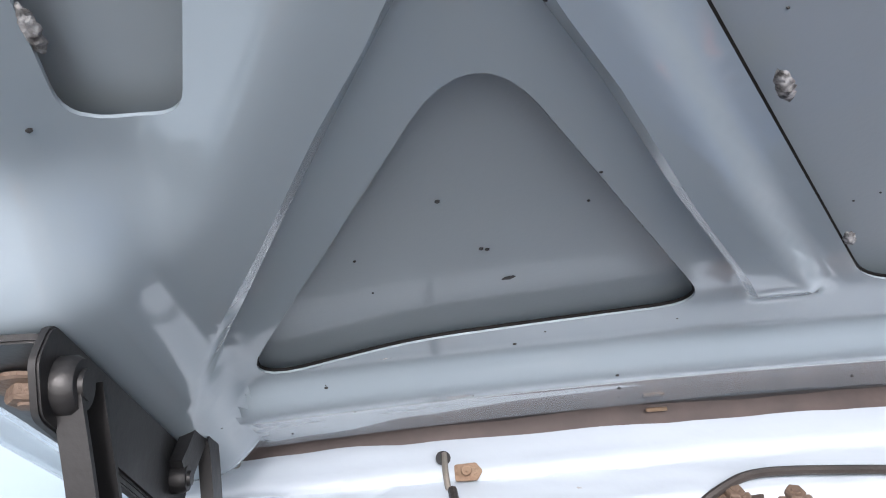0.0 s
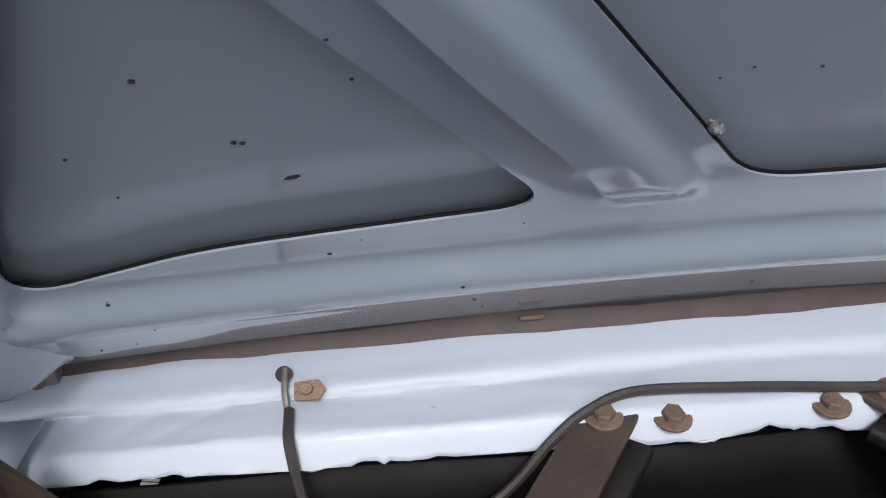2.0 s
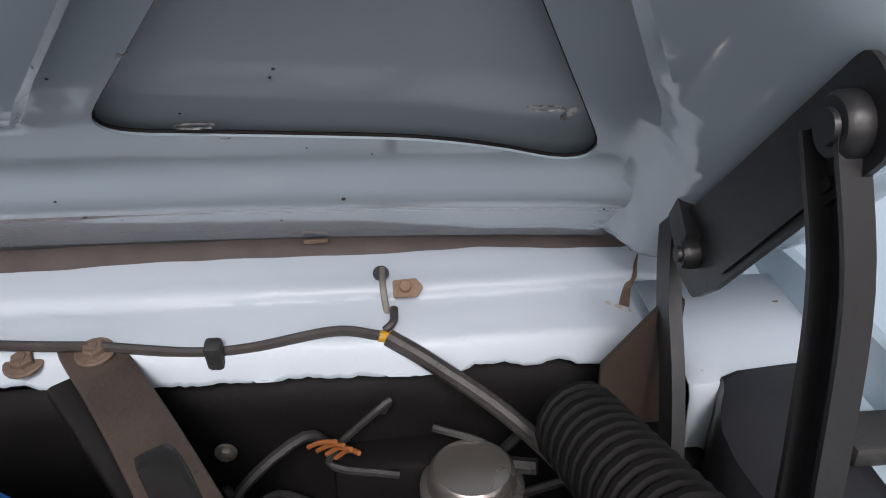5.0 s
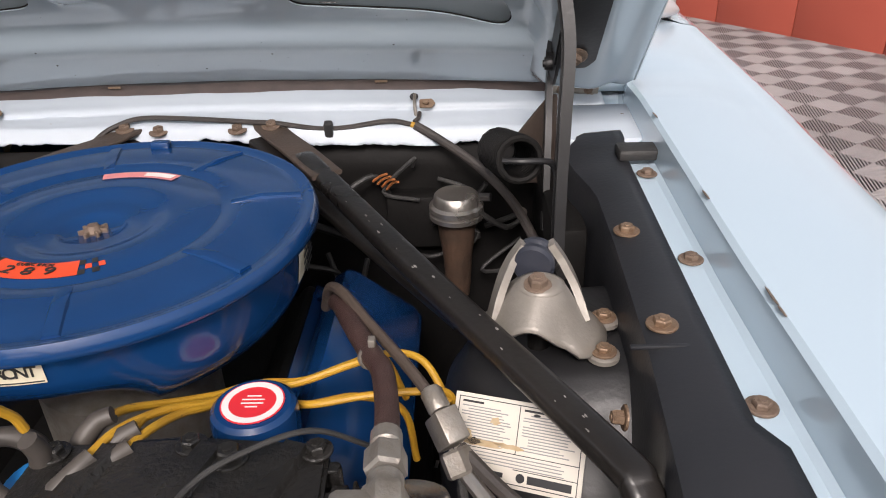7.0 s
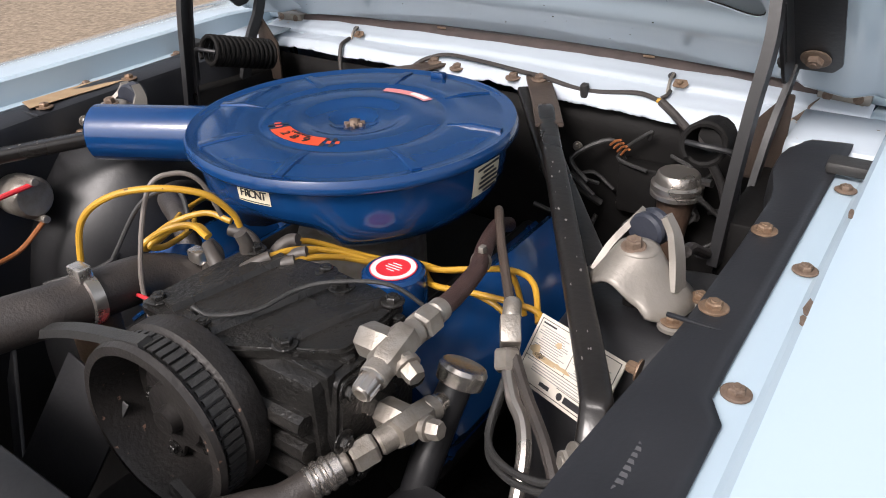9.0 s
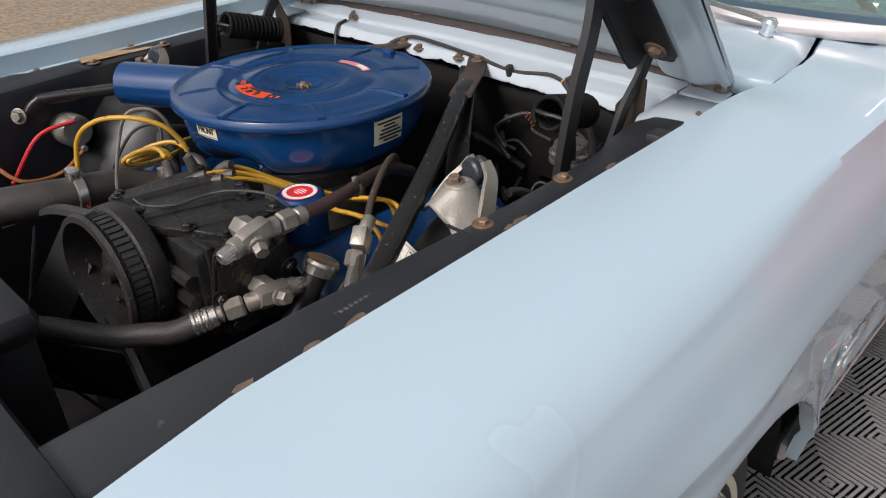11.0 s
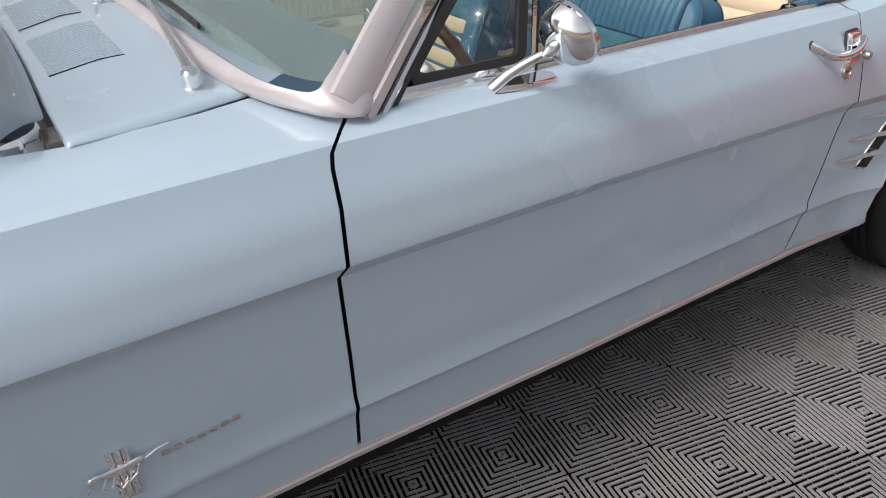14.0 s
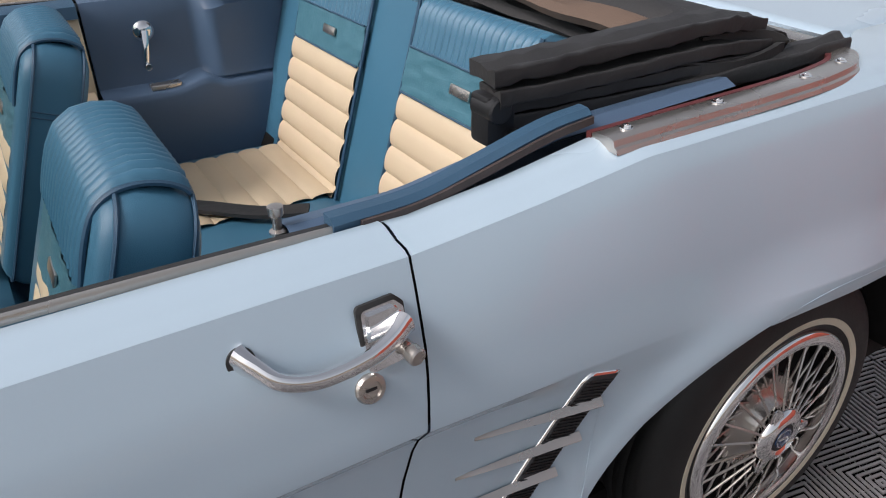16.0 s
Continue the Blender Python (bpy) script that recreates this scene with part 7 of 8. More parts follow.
pad(bm, lambda a, b: V((a * 2 - 1) * 0.575, 1.955 + 0.42 * b, 0.44 + 0.07 * (1 - abs(b * 2 - 1) ** 8) * (1 - abs(a * 2 - 1) ** 12)), 30, 12)
rc = part("cushion", bm, VINYL, rear, solid=0.08)
for xc in (-0.268, 0.268):
    iw = 0.174
    for k in range(6):
        v0, v1 = 0.054 * k + 0.02, 0.054 * (k + 1) + 0.02
        bm = bmesh.new()
        pad(bm, lambda a, b: O + V(xc + (a * 2 - 1) * iw, 0, 0) + up * (v0 + (v1 - v0) * b) + fr * (0.008 + 0.009 * math.sin(math.pi * b) ** 0.5), 12, 8)
        part("cream_pleat", bm, CREAMV, rb)
    bm = bmesh.new()
    pad(bm, lambda a, b: O + V(xc + (a * 2 - 1) * iw * 1.02, 0, 0) + up * (0.346 + 0.082 * b) + fr * (0.014 + 0.004 * noise.noise(V(a * 9, b * 6, xc * 7))), 24, 12)
    part("embossed_band", bm, VINYL_GR, rb)
    bm = bmesh.new()
    box(bm, (-0.030, -0.009, 0), (0.030, 0.009, 0.004), 0.0015, axes(O + V(xc + 0.02, 0, 0) + up * 0.392 + fr * 0.017, (1, 0, 0), up))
    part("name_plate", bm, STEEL, rb, "small bright plate")
    for k in range(18):
        x0, x1 = xc - iw + 2 * iw * k / 18, xc - iw + 2 * iw * (k + 1) / 18
        bm = bmesh.new()
        pad(bm, lambda a, b: O + V(x0 + (x1 - x0) * a, 0, 0) + up * (0.430 + (LR - 0.42) * math.sin(b * math.pi / 2)) + fr * (0.010 + 0.006 * math.sin(math.pi * a) - 0.09 * max(0, b - 0.5) ** 1.5), 4, 6)
        part("blue_pleat", bm, VINYL, rb)
    for sx in (-1, 1):
        bm = bmesh.new()
        sweep(bm, [O + V(xc + sx * (iw + 0.006), 0, 0) + up * v + fr * 0.010 for v in np.linspace(0.0, LR, 8)], circle(0.004, 6))
        part("piping", bm, VINYL_DK, rb)
    for v in (0.344, 0.430):
        bm = bmesh.new()
        sweep(bm, [O + V(xc - iw, 0, 0) + up * v + fr * 0.016, O + V(xc + iw, 0, 0) + up * v + fr * 0.016], circle(0.0022, 6))
        part("piping", bm, VINYL_DK, rb)
    for k in range(6):
        y0, y1 = 2.005 + 0.054 * k, 2.005 + 0.054 * (k + 1)
        bm = bmesh.new()
        pad(bm, lambda a, b: V(xc + (a * 2 - 1) * iw, y0 + (y1 - y0) * b, 0.512 + 0.006 * math.sin(math.pi * b) ** 0.5), 10, 6)
        part("cream_pleat", bm, CREAMV, rc)
bm = bmesh.new()
sweep(bm, spline([(-0.19, 2.01, 0.530), (-0.14, 2.06, 0.532), (-0.06, 2.145, 0.531), (-0.01, 2.235, 0.534)], 5), [(-0.022, -0.004), (0.022, -0.004), (0.022, 0.004), (-0.022, 0.004)], up=(0, 0, 1))
gear("seat_belt", bm, TOPCLOTH, "black lap belt lying across the rear bench", "seat belt")

# ---- folded top, well, bright well moulding ----
top = thing("folded_top", (0, 0, 0), "folded black convertible top with its hinged rails", "convertible top")
bm = bmesh.new()
grid(bm, [[V(x, y, z) for y, z in ((2.55, 0.90), (2.60, 0.70), (2.75, 0.68), (2.86, 0.74), (2.885, 0.905))] for x in np.linspace(-0.70, 0.70, 12)])
part("well_lining", bm, TOPINNER, top, "brown lining of the top well")
for i, (y0, z0, r, bow, xx) in enumerate(((2.60, 0.945, 0.030, 0.03, 0.60), (2.675, 0.950, 0.033, 0.035, 0.61), (2.75, 0.935, 0.034, 0.04, 0.62), (2.64, 0.895, 0.034, 0.03, 0.62), (2.80, 0.885, 0.036, 0.04, 0.64))):
    bm = bmesh.new()
    pts = [V(x, y0 + bow * math.cos(x * 2.2), z0 + 0.012 * math.cos(x * 2.6) + 0.010 * noise.noise(V(x * 5, i * 3.1, 0))) for x in np.linspace(-xx, xx, 30)]
    sweep(bm, pts, lambda f, r=r, i=i: [(r * (1.15 + 0.25 * noise.noise(V(f * 9, k * 0.9, i))) * math.cos(k * 0.785), r * (0.62 + 0.2 * noise.noise(V(f * 8 + 9, k * 0.9, i))) * math.sin(k * 0.785)) for k in range(8)], up=(0, 0, 1))
    part("cloth_fold", bm, TOPINNER if i == 0 else TOPCLOTH, top, "crumpled fold of the top")
for s in (1, -1):
    # side rails lying on the folds
    for pts, w, h in (([(0.590, 2.255, 0.966), (0.600, 2.38, 0.972), (0.612, 2.54, 0.982), (0.612, 2.64, 0.982), (0.604, 2.72, 0.968)], 0.030, 0.011),
                      ([(0.596, 2.262, 0.940), (0.615, 2.42, 0.946), (0.625, 2.58, 0.954), (0.622, 2.72, 0.944)], 0.026, 0.010),
                      ([(0.588, 2.262, 0.922), (0.610, 2.42, 0.926), (0.628, 2.60, 0.932), (0.625, 2.74, 0.926)], 0.020, 0.008),
                      ([(0.592, 2.275, 0.900), (0.620, 2.48, 0.906), (0.655, 2.72, 0.920), (0.665, 2.86, 0.930)], 0.018, 0.014)):
        bm = bmesh.new()
        sweep(bm, spline([(s * x, y, z) for x, y, z in pts], 6), lambda f, w=w, h=h: [(p * (1 + 0.22 * noise.noise(V(f * 14, p * 60, w * 90))), q * (1 + 0.45 * noise.noise(V(f * 18, p * 70 + 5, h * 90)))) for p, q in rounded([(-w, -h), (-w * 0.35, -h * 0.7), (w * 0.3, -h), (w, -h), (w, h), (w * 0.4, h * 0.55), (-w * 0.2, h), (-w, h)], h * 0.3, 3)], up=(0, 0, 1))
        part("side_rail", bm, TOPCLOTH, top, "black top rail", sharp=50)
    bm = bmesh.new()
    box(bm, (-0.020, -0.022, -0.035), (0.020, 0.022, 0.030), 0.006, Matrix.Translation((s * 0.592, 2.270, 0.912)))
    rod(bm, (s * 0.575, 2.262, 0.925), (s * 0.622, 2.262, 0.925), 0.017, 16)
    rod(bm, (s * 0.58, 2.285, 0.885), (s * 0.625, 2.285, 0.885), 0.012, 14)
    part("rail_hinge", bm, BLACK, top, "black hinge of the top frame")
    bm = bmesh.new()
    sweep(bm, spline([(s * 0.62, 2.52, 0.935), (s * 0.645, 2.58, 0.922), (s * 0.655, 2.66, 0.918), (s * 0.650, 2.74, 0.932), (s * 0.63, 2.70, 0.948), (s * 0.62, 2.60, 0.948)], 6), [(-0.004, -0.018), (0.004, -0.018), (0.004, 0.018), (-0.004, 0.018)], up=(0, 0, 1))
    part("cloth_loop", bm, TOPCLOTH, top)
mould = spline([(0.742, 2.318, 0.917), (0.745, 2.40, 0.920), (0.750, 2.60, 0.925), (0.742, 2.72, 0.926), (0.715, 2.805, 0.925), (0.65, 2.850, 0.924), (0.40, 2.876, 0.924), (0.0, 2.884, 0.924)], 6)
mould = mould + [V(-p.x, p.y, p.z) for p in mould[-2::-1]]
bm = bmesh.new()
sweep(bm, mould, [(-0.023, -0.010), (-0.022, 0.001), (-0.014, 0.004), (0.008, 0.0045), (0.014, 0.003), (0.016, -0.004), (0.020, -0.006), (0.022, -0.012)], up=(0, 0, 1))
wm = part("well_moulding", bm, STEEL, car, "bright moulding round the folded top")
STUD = bolt_mesh("stud", CHROME, 0.0055, 0.005, 1.5)
for k, p in ((3, mould[3]), (9, mould[9]), (15, mould[15]), (21, mould[21])):
    bolt(STUD, p + V(-0.004, 0, 0.004), (0, 0, 1), wm, "snap_stud", 1.0)
    bolt(STUD, V(-p.x + 0.004, p.y, p.z + 0.004), (0, 0, 1), wm, "snap_stud", 1.0)
bm = bmesh.new()
sweep(bm, [p + V(-0.027 if p.x > 0 else 0.027, -0.006 if p.y > 2.8 else 0, -0.004) for p in mould], [(-0.004, -0.004), (0.004, -0.004), (0.004, 0.005), (-0.004, 0.005)], up=(0, 0, 1))
part("well_welt", bm, mat("dark_red_welt", (0.12, 0.03, 0.03), 0.5), wm, "dark red welt")

# ---- bonnet hinges and springs ----
for s in (1, -1):
    hg = new("bonnet_hinge")
    hg.parent = car
    hg["label"] = "black bonnet hinge with coil spring"
    at = lambda x, v, n: HO + V(s * x - (0.012 if s > 0 else 0.0), 0, 0) + HD * v + HN * n
    # flange bolted under the bonnet, with a web turned down along its inner edge
    bm = bmesh.new()
    prism(bm, rounded([(0.098, 0.0), (0.305, 0.0), (0.305, 0.046), (0.285, 0.054), (0.115, 0.054), (0.098, 0.044)], 0.008, 3), 0.004, axes(at(0.480, 0, 0.0625), HD, (s, 0, 0)) @ Matrix.Translation((0, 0, -0.002)), 0.001)
    part("hinge_plate", bm, BLACK, hg, "black hinge plate bolted to the bonnet")
    bm = bmesh.new()
    prism(bm, rounded([(0.112, 0.056), (0.306, 0.056), (0.312, 0.076), (0.300, 0.096), (0.150, 0.104), (0.122, 0.102), (0.108, 0.082)], 0.010, 3), 0.004, axes(at(0.480, 0, 0), HD, HN) @ Matrix.Translation((0, 0, -0.002)), 0.001)
    part("hinge_web", bm, BLACK, hg, "black web of the hinge with a pressed bead")
    bm = bmesh.new()
    prism(bm, rounded([(0.165, 0.094), (0.270, 0.089), (0.270, 0.094), (0.165, 0.100)], 0.002, 3), 0.008, axes(at(0.480, 0, 0), HD, HN) @ Matrix.Translation((0, 0, -0.004)), 0.0015)
    part("web_bead", bm, BLACK, hg)
    for v in (0.262, 0.128):
        bolt(RBOLT, at(0.505, v, 0.0655), HN, hg, "hinge_bolt", 1.2, v * 20)
    for v, n, r in ((0.288, 0.078, 0.013), (0.137, 0.080, 0.0085)):
        bm = bmesh.new()
        lathe(bm, [(r, 0), (r, 0.006), (r * 0.85, 0.009), (r * 0.55, 0.009), (r * 0.5, 0.011), (0.0, 0.011)], at(0.478, v, n), (-s, 0, 0), 24)
        part("pivot", bm, BLACK, hg, "riveted hinge pivot")
    # channel-section front arm and flat rear arm
    bm = bmesh.new()
    sweep(bm, spline([at(0.474, 0.282, 0.076), V(s * 0.468, 0.234, 0.985), V(s * 0.465, 0.217, 0.92), V(s * 0.462, 0.204, 0.845), V(s * 0.460, 0.188, 0.74)], 5), [(-0.0125, -0.0060), (-0.0125, 0.0060), (-0.0095, 0.0060), (-0.0095, -0.0030), (0.0095, -0.0030), (0.0095, 0.0060), (0.0125, 0.0060), (0.0125, -0.0060)], up=(-s, 0, 0))
    part("hinge_arm", bm, BLACK, hg, "black channel-section hinge arm", sharp=30)
    bm = bmesh.new()
    sweep(bm, spline([at(0.474, 0.140, 0.078), V(s * 0.470, 0.395, 0.945), V(s * 0.467, 0.380, 0.895), V(s * 0.463, 0.345, 0.845), V(s * 0.458, 0.300, 0.74)], 5), [(-0.0105, -0.0040), (0.0105, -0.0040), (0.0105, 0.0040), (-0.0105, 0.0040)], up=(s, 0, 0))
    part("hinge_arm", bm, BLACK, hg, "black rear hinge arm")
    bm = bmesh.new()
    turns = 13
    c0, c1 = V(s * 0.402, 0.335, 0.835), V(s * 0.420, 0.215, 0.868)
    su, sw, sa = frame_of(c1 - c0)
    coil = [c0 + (c1 - c0) * (k / (turns * 16)) + (su * math.cos(2 * math.pi * k / 16) + sw * math.sin(2 * math.pi * k / 16)) * 0.0235 for k in range(turns * 16 + 1)]
    sweep(bm, coil, circle(0.0040, 7))
    part("spring", bm, BLACK_DEEP, hg, "heavy black coil spring")
    bm = bmesh.new()
    tube(bm, [c1 + V(-s * 0.022, 0, 0.0), c1 + V(0, -0.008, 0.002), c1 + V(s * 0.020, -0.004, 0.0), c1 + V(s * 0.034, 0.002, -0.006), c1 + V(s * 0.042, 0.005, -0.030), c1 + V(s * 0.045, 0.005, -0.060)], 0.0036, 8)
    part("spring_hook", bm, BLACK, hg)
    bm = bmesh.new()
    box(bm, (min(s * 0.455, s * 0.495), 0.20, 0.70), (max(s * 0.455, s * 0.495), 0.42, 0.79), 0.006)
    part("hinge_base", bm, BLACK_DEEP, hg)
    bm = bmesh.new()
    prism(bm, rounded([(0.478, 0.890), (0.466, 0.886), (0.430, 0.840), (0.430, 0.77), (0.478, 0.77)], 0.005, 3), 0.004, axes((0, 0.382, 0), (s, 0, 0), (0, 0, 1)))
    part("gusset", bm, mat("rusty_black_gusset", (0.030, 0.022, 0.018), 0.6, 0.0, (0.055, 0.036, 0.025), 24, 0.5, 0.4, 220, col3=(0.11, 0.065, 0.038), wear=-0.02), hg, "rust-stained gusset on the cowl")

# ---- compressor, hoses, wires and other engine-bay things ----
comp = thing("compressor", (0.004, 0, 0), "greasy black compressor with a slotted clutch pulley", "compressor")
bm = bmesh.new()
box(bm, (0.060, -0.270, 0.66), (0.262, -0.135, 0.790), 0.012)
part("body", bm, CAST, comp, "ribbed cast body", sharp=40)
for y in (-0.250, -0.222, -0.18, -0.152):
    bm = bmesh.new()
    box(bm, (0.055, y - 0.006, 0.665), (0.267, y + 0.006, 0.794), 0.004)
    part("body_rib", bm, CAST, comp)
bm = bmesh.new()
prism(bm, rounded([(0.040, -0.275), (0.17, -0.278), (0.212, -0.255), (0.262, -0.225), (0.258, -0.135), (0.15, -0.128), (0.050, -0.135)], 0.012, 3), 0.010, Matrix.Translation((0.0, 0, 0.790)), 0.003)
part("top_plate", bm, CAST, comp, "greasy flat top plate", sharp=40)
for x0, y0, x1, y1 in ((0.075, -0.265, 0.10, -0.14), (0.135, -0.268, 0.175, -0.14), (0.20, -0.25, 0.235, -0.14)):
    bm = bmesh.new()
    sweep(bm, [V(x0, y0, 0.8005), V(x1, y1, 0.8005)], [(-0.012, -0.002), (-0.008, 0.005), (0.008, 0.005), (0.012, -0.002)], up=(0, 0, 1))
    part("plate_rib", bm, CAST, comp)
CBOLT = bolt_mesh("plate_bolt", CAST, 0.008, 0.008, 1.6)
for x, y in ((0.058, -0.262), (0.13, -0.268), (0.212, -0.248), (0.250, -0.145), (0.16, -0.138), (0.065, -0.145)):
    bolt(CBOLT, (x, y, 0.801), (0, 0, 1), comp, "plate_bolt", 0.9, x * 40)
bolt(bolt_mesh("large_bolt", CAST, 0.0085, 0.010, 1.6), (0.190, -0.150, 0.800), (0, 0, 1), comp, "large_bolt")
bm = bmesh.new()
prism(bm, rounded([(-0.045, -0.065), (0.045, -0.065), (0.055, 0.0), (0.045, 0.06), (-0.045, 0.06), (-0.055, 0.0)], 0.01, 3), 0.014, axes((0.262, -0.205, 0.728), (0, 1, 0), (0, 0, 1)), 0.004)
part("end_cover", bm, CAST, comp, "octagonal cast end cover")
for y, z in ((-0.242, 0.683), (-0.165, 0.683), (-0.255, 0.728), (-0.152, 0.728), (-0.242, 0.775), (-0.165, 0.775)):
    bolt(CBOLT, (0.276, y, z), (1, 0, 0), comp, "cover_bolt", 0.95)
for z in (0.690, 0.720, 0.750):
    bm = bmesh.new()
    sweep(bm, [V(0.10, -0.276, z), V(0.255, -0.276, z)], circle(0.010, 8))
    part("body_fin", bm, CAST, comp)
PC, PA = V(0.138, -0.342, 0.740), V(0.05, -1.0, 0.04).normalized()
bm = bmesh.new()
lathe(bm, [(0.070, -0.056), (0.084, -0.054), (0.087, -0.048), (0.087, -0.030), (0.081, -0.026), (0.081, -0.004), (0.087, 0.0), (0.085, 0.006), (0.077, 0.007), (0.074, -0.004), (0.070, -0.040), (0.055, -0.046), (0.052, -0.034), (0.034, -0.032), (0.032, -0.020), (0.014, -0.018), (0.012, -0.008), (0.0, -0.008)], PC, PA, 64, cap=False)
pul = part("clutch_pulley", bm, PULLEY, comp, "worn clutch pulley with a rust-flecked rim", sharp=40)
u, w, a = frame_of(PA)
for k in range(56):
    t = 2 * math.pi * k / 56
    d = u * math.cos(t) + w * math.sin(t)
    bm = bmesh.new()
    box(bm, (0.0805, -0.0032, -0.0245), (0.0840, 0.0032, -0.0055), 0, axes(PC, d, a.cross(d)) @ Matrix.Diagonal((1, 1, 1, 1)))
    part("belt_tooth", bm, RUBBER, pul, smooth=False)
for k in range(3):
    t = 2 * math.pi * k / 3 + 0.4
    d = u * math.cos(t) + w * math.sin(t)
    bm = bmesh.new()
    box(bm, (0.012, -0.010, -0.036), (0.066, 0.010, -0.030), 0.002, axes(PC, d, a.cross(d)))
    part("clutch_arm", bm, PULLEY, pul)
    bolt(CBOLT, PC + d * 0.060 - a * 0.030, a, pul, "arm_rivet", 0.7)
    bolt(CBOLT, PC + (u * math.cos(t + 1) + w * math.sin(t + 1)) * 0.044 - a * 0.034, a, pul, "arm_rivet", 0.8)
bm = bmesh.new()
sweep(bm, spline([PC + u * 0.0 + V(0.0, 0.012, 0.085), (0.03, -0.335, 0.80), (-0.08, -0.342, 0.755), (-0.20, -0.35, 0.70)], 5), [(-0.008, -0.004), (0.008, -0.004), (0.006, 0.004), (-0.006, 0.004)], up=(0, -0.1, 1))
part("drive_belt", bm, RUBBER, comp, "worn black drive belt")


def fitting(parent, pts, r, seg=6, material=None, name="fitting_nut", length=0.018):
    """A hexagon nut between two points."""
    bm = bmesh.new()
    p, q = Vector(pts[0]), Vector(pts[1])
    L = (q - p).length
    lathe(bm, [(r * 0.85, 0), (r, L * 0.12), (r, L * 0.88), (r * 0.85, L)], p, q - p, seg)
    return part(name, bm, material or ZINC, parent, sharp=30)


def service_valve(at, tip, side, hose, name, label):
    """Tee valve on the compressor: block, capped stem, side plug and hose nuts."""
    at, tip, side, hose = V(*at), V(*tip), V(*side), V(*hose)
    sv = thing(name, (0, 0, 0), label, "valve")
    fitting(sv, (at - (tip - at).normalized() * 0.02, at + (tip - at).normalized() * 0.022), 0.016, 6, name="valve_block")
    d = (tip - at).normalized()
    fitting(sv, (at + d * 0.020, at + d * 0.034), 0.013, 16, name="stem_collar")
    bm = bmesh.new()
    L = (tip - at).length
    lathe(bm, [(0.0115, 0.034), (0.0120, 0.036), (0.0120, L * 0.62), (0.0095, L * 0.66), (0.0088, L * 0.97), (0.0070, L), (0.0058, L), (0.0058, L - 0.010), (0.0, L - 0.010)], at, d, 20, cap=False)
    cap_ob = part("valve_cap", bm, STEEL, sv, "threaded bright cap")
    for k in range(8):
        uu, ww, aa = frame_of(d)
        t = 2 * math.pi * k / 8
        e = uu * math.cos(t) + ww * math.sin(t)
        bm = bmesh.new()
        sweep(bm, [at + d * (L * 0.70) + e * 0.0090, at + d * (L * 0.96) + e * 0.0084], circle(0.0014, 5))
        part("cap_flute", bm, STEEL, cap_ob)
    fitting(sv, (at, at + side.normalized() * 0.034), 0.0095, 6, name="side_plug")
    fitting(sv, (at + side.normalized() * 0.016, at + side.normalized() * 0.022), 0.012, 16)
    h = (hose - at).normalized()
    fitting(sv, (at + h * 0.012, at + h * 0.034), 0.0125, 16)
    fitting(sv, (at + h * 0.036, at + h * 0.060), 0.0150, 6)
    fitting(sv, (at + h * 0.062, at + h * 0.078), 0.0115, 16)
    fitting(sv, (at - V(0.034, 0.0, 0.0), at), 0.016, 6, name="inlet_nut")
    return at + h * 0.075, h


p, h = service_valve((0.307, -0.210, 0.809), (0.311, -0.261, 0.798), (0.03, -0.010, -0.010), (0.302, -0.140, 0.805), "upper_service_valve", "grimy zinc service valve with bright cap")
bm = bmesh.new()
tube(bm, [p, p + h * 0.03, (0.292, -0.060, 0.802), (0.281, -0.034, 0.798), (0.262, 0.01, 0.793), (0.24, 0.07, 0.78), (0.22, 0.13, 0.75)], 0.0095, 12)
gear("suction_hose", bm, mat("brown_braided_hose", (0.035, 0.017, 0.015), 0.5, 0.0, (0.062, 0.034, 0.029), 80, 0.7, 0.6, 600), "brown braided hose between valve and firewall", "hose")
bm = bmesh.new()
lathe(bm, [(0.0098, 0), (0.0112, 0.002), (0.0112, 0.007), (0.0098, 0.009)], (0.281, -0.034, 0.795), (-0.4, 0.9, -0.05), 18)
box(bm, (-0.003, -0.004, 0.009), (0.003, 0.004, 0.019), 0.001, Matrix.Translation((0.281, -0.030, 0.795)))
part("hose_clamp", bm, ZINC, car, "small hose clamp")
p, h = service_valve((0.312, -0.202, 0.722), (0.316, -0.154, 0.718), (0.036, 0.002, 0.008), (0.290, -0.250, 0.712), "lower_service_valve", "grimy zinc service valve with crimped hose end")
bm = bmesh.new()
tube(bm, [p - h * 0.004, p + h * 0.022], 0.0145, 18, 3)
for k in range(3):
    lathe(bm, [(0.0145, 0.004 + 0.008 * k), (0.0160, 0.006 + 0.008 * k), (0.0160, 0.009 + 0.008 * k), (0.0145, 0.011 + 0.008 * k)], p, h, 18)
part("crimp_sleeve", bm, STEEL, car, "crimped bright hose sleeve")
bm = bmesh.new()
tube(bm, [p + h * 0.02, p + h * 0.05, (0.245, -0.335, 0.700), (0.215, -0.372, 0.702), (0.165, -0.43, 0.722), (0.12, -0.47, 0.720), (0.06, -0.52, 0.69), (-0.02, -0.55, 0.64)], 0.0148, 14)
gear("discharge_hose", bm, HOSE, "thick black hose running forward past the pulley", "hose")
# liquid line with block fitting beside the tower
line = thing("liquid_line", (0, 0, 0), "bright metal line with zinc block and rubber hose", "pipe")
bm = bmesh.new()
box(bm, (-0.010, -0.014, -0.016), (0.010, 0.014, 0.016), 0.002, axes((0.342, -0.077, 0.758), (0.8, 0.5, 0), (-0.3, 0.6, 0.5)))
part("block", bm, ZINC, line)
fitting(line, ((0.347, -0.090, 0.748), (0.355, -0.104, 0.734)), 0.0135, 6)
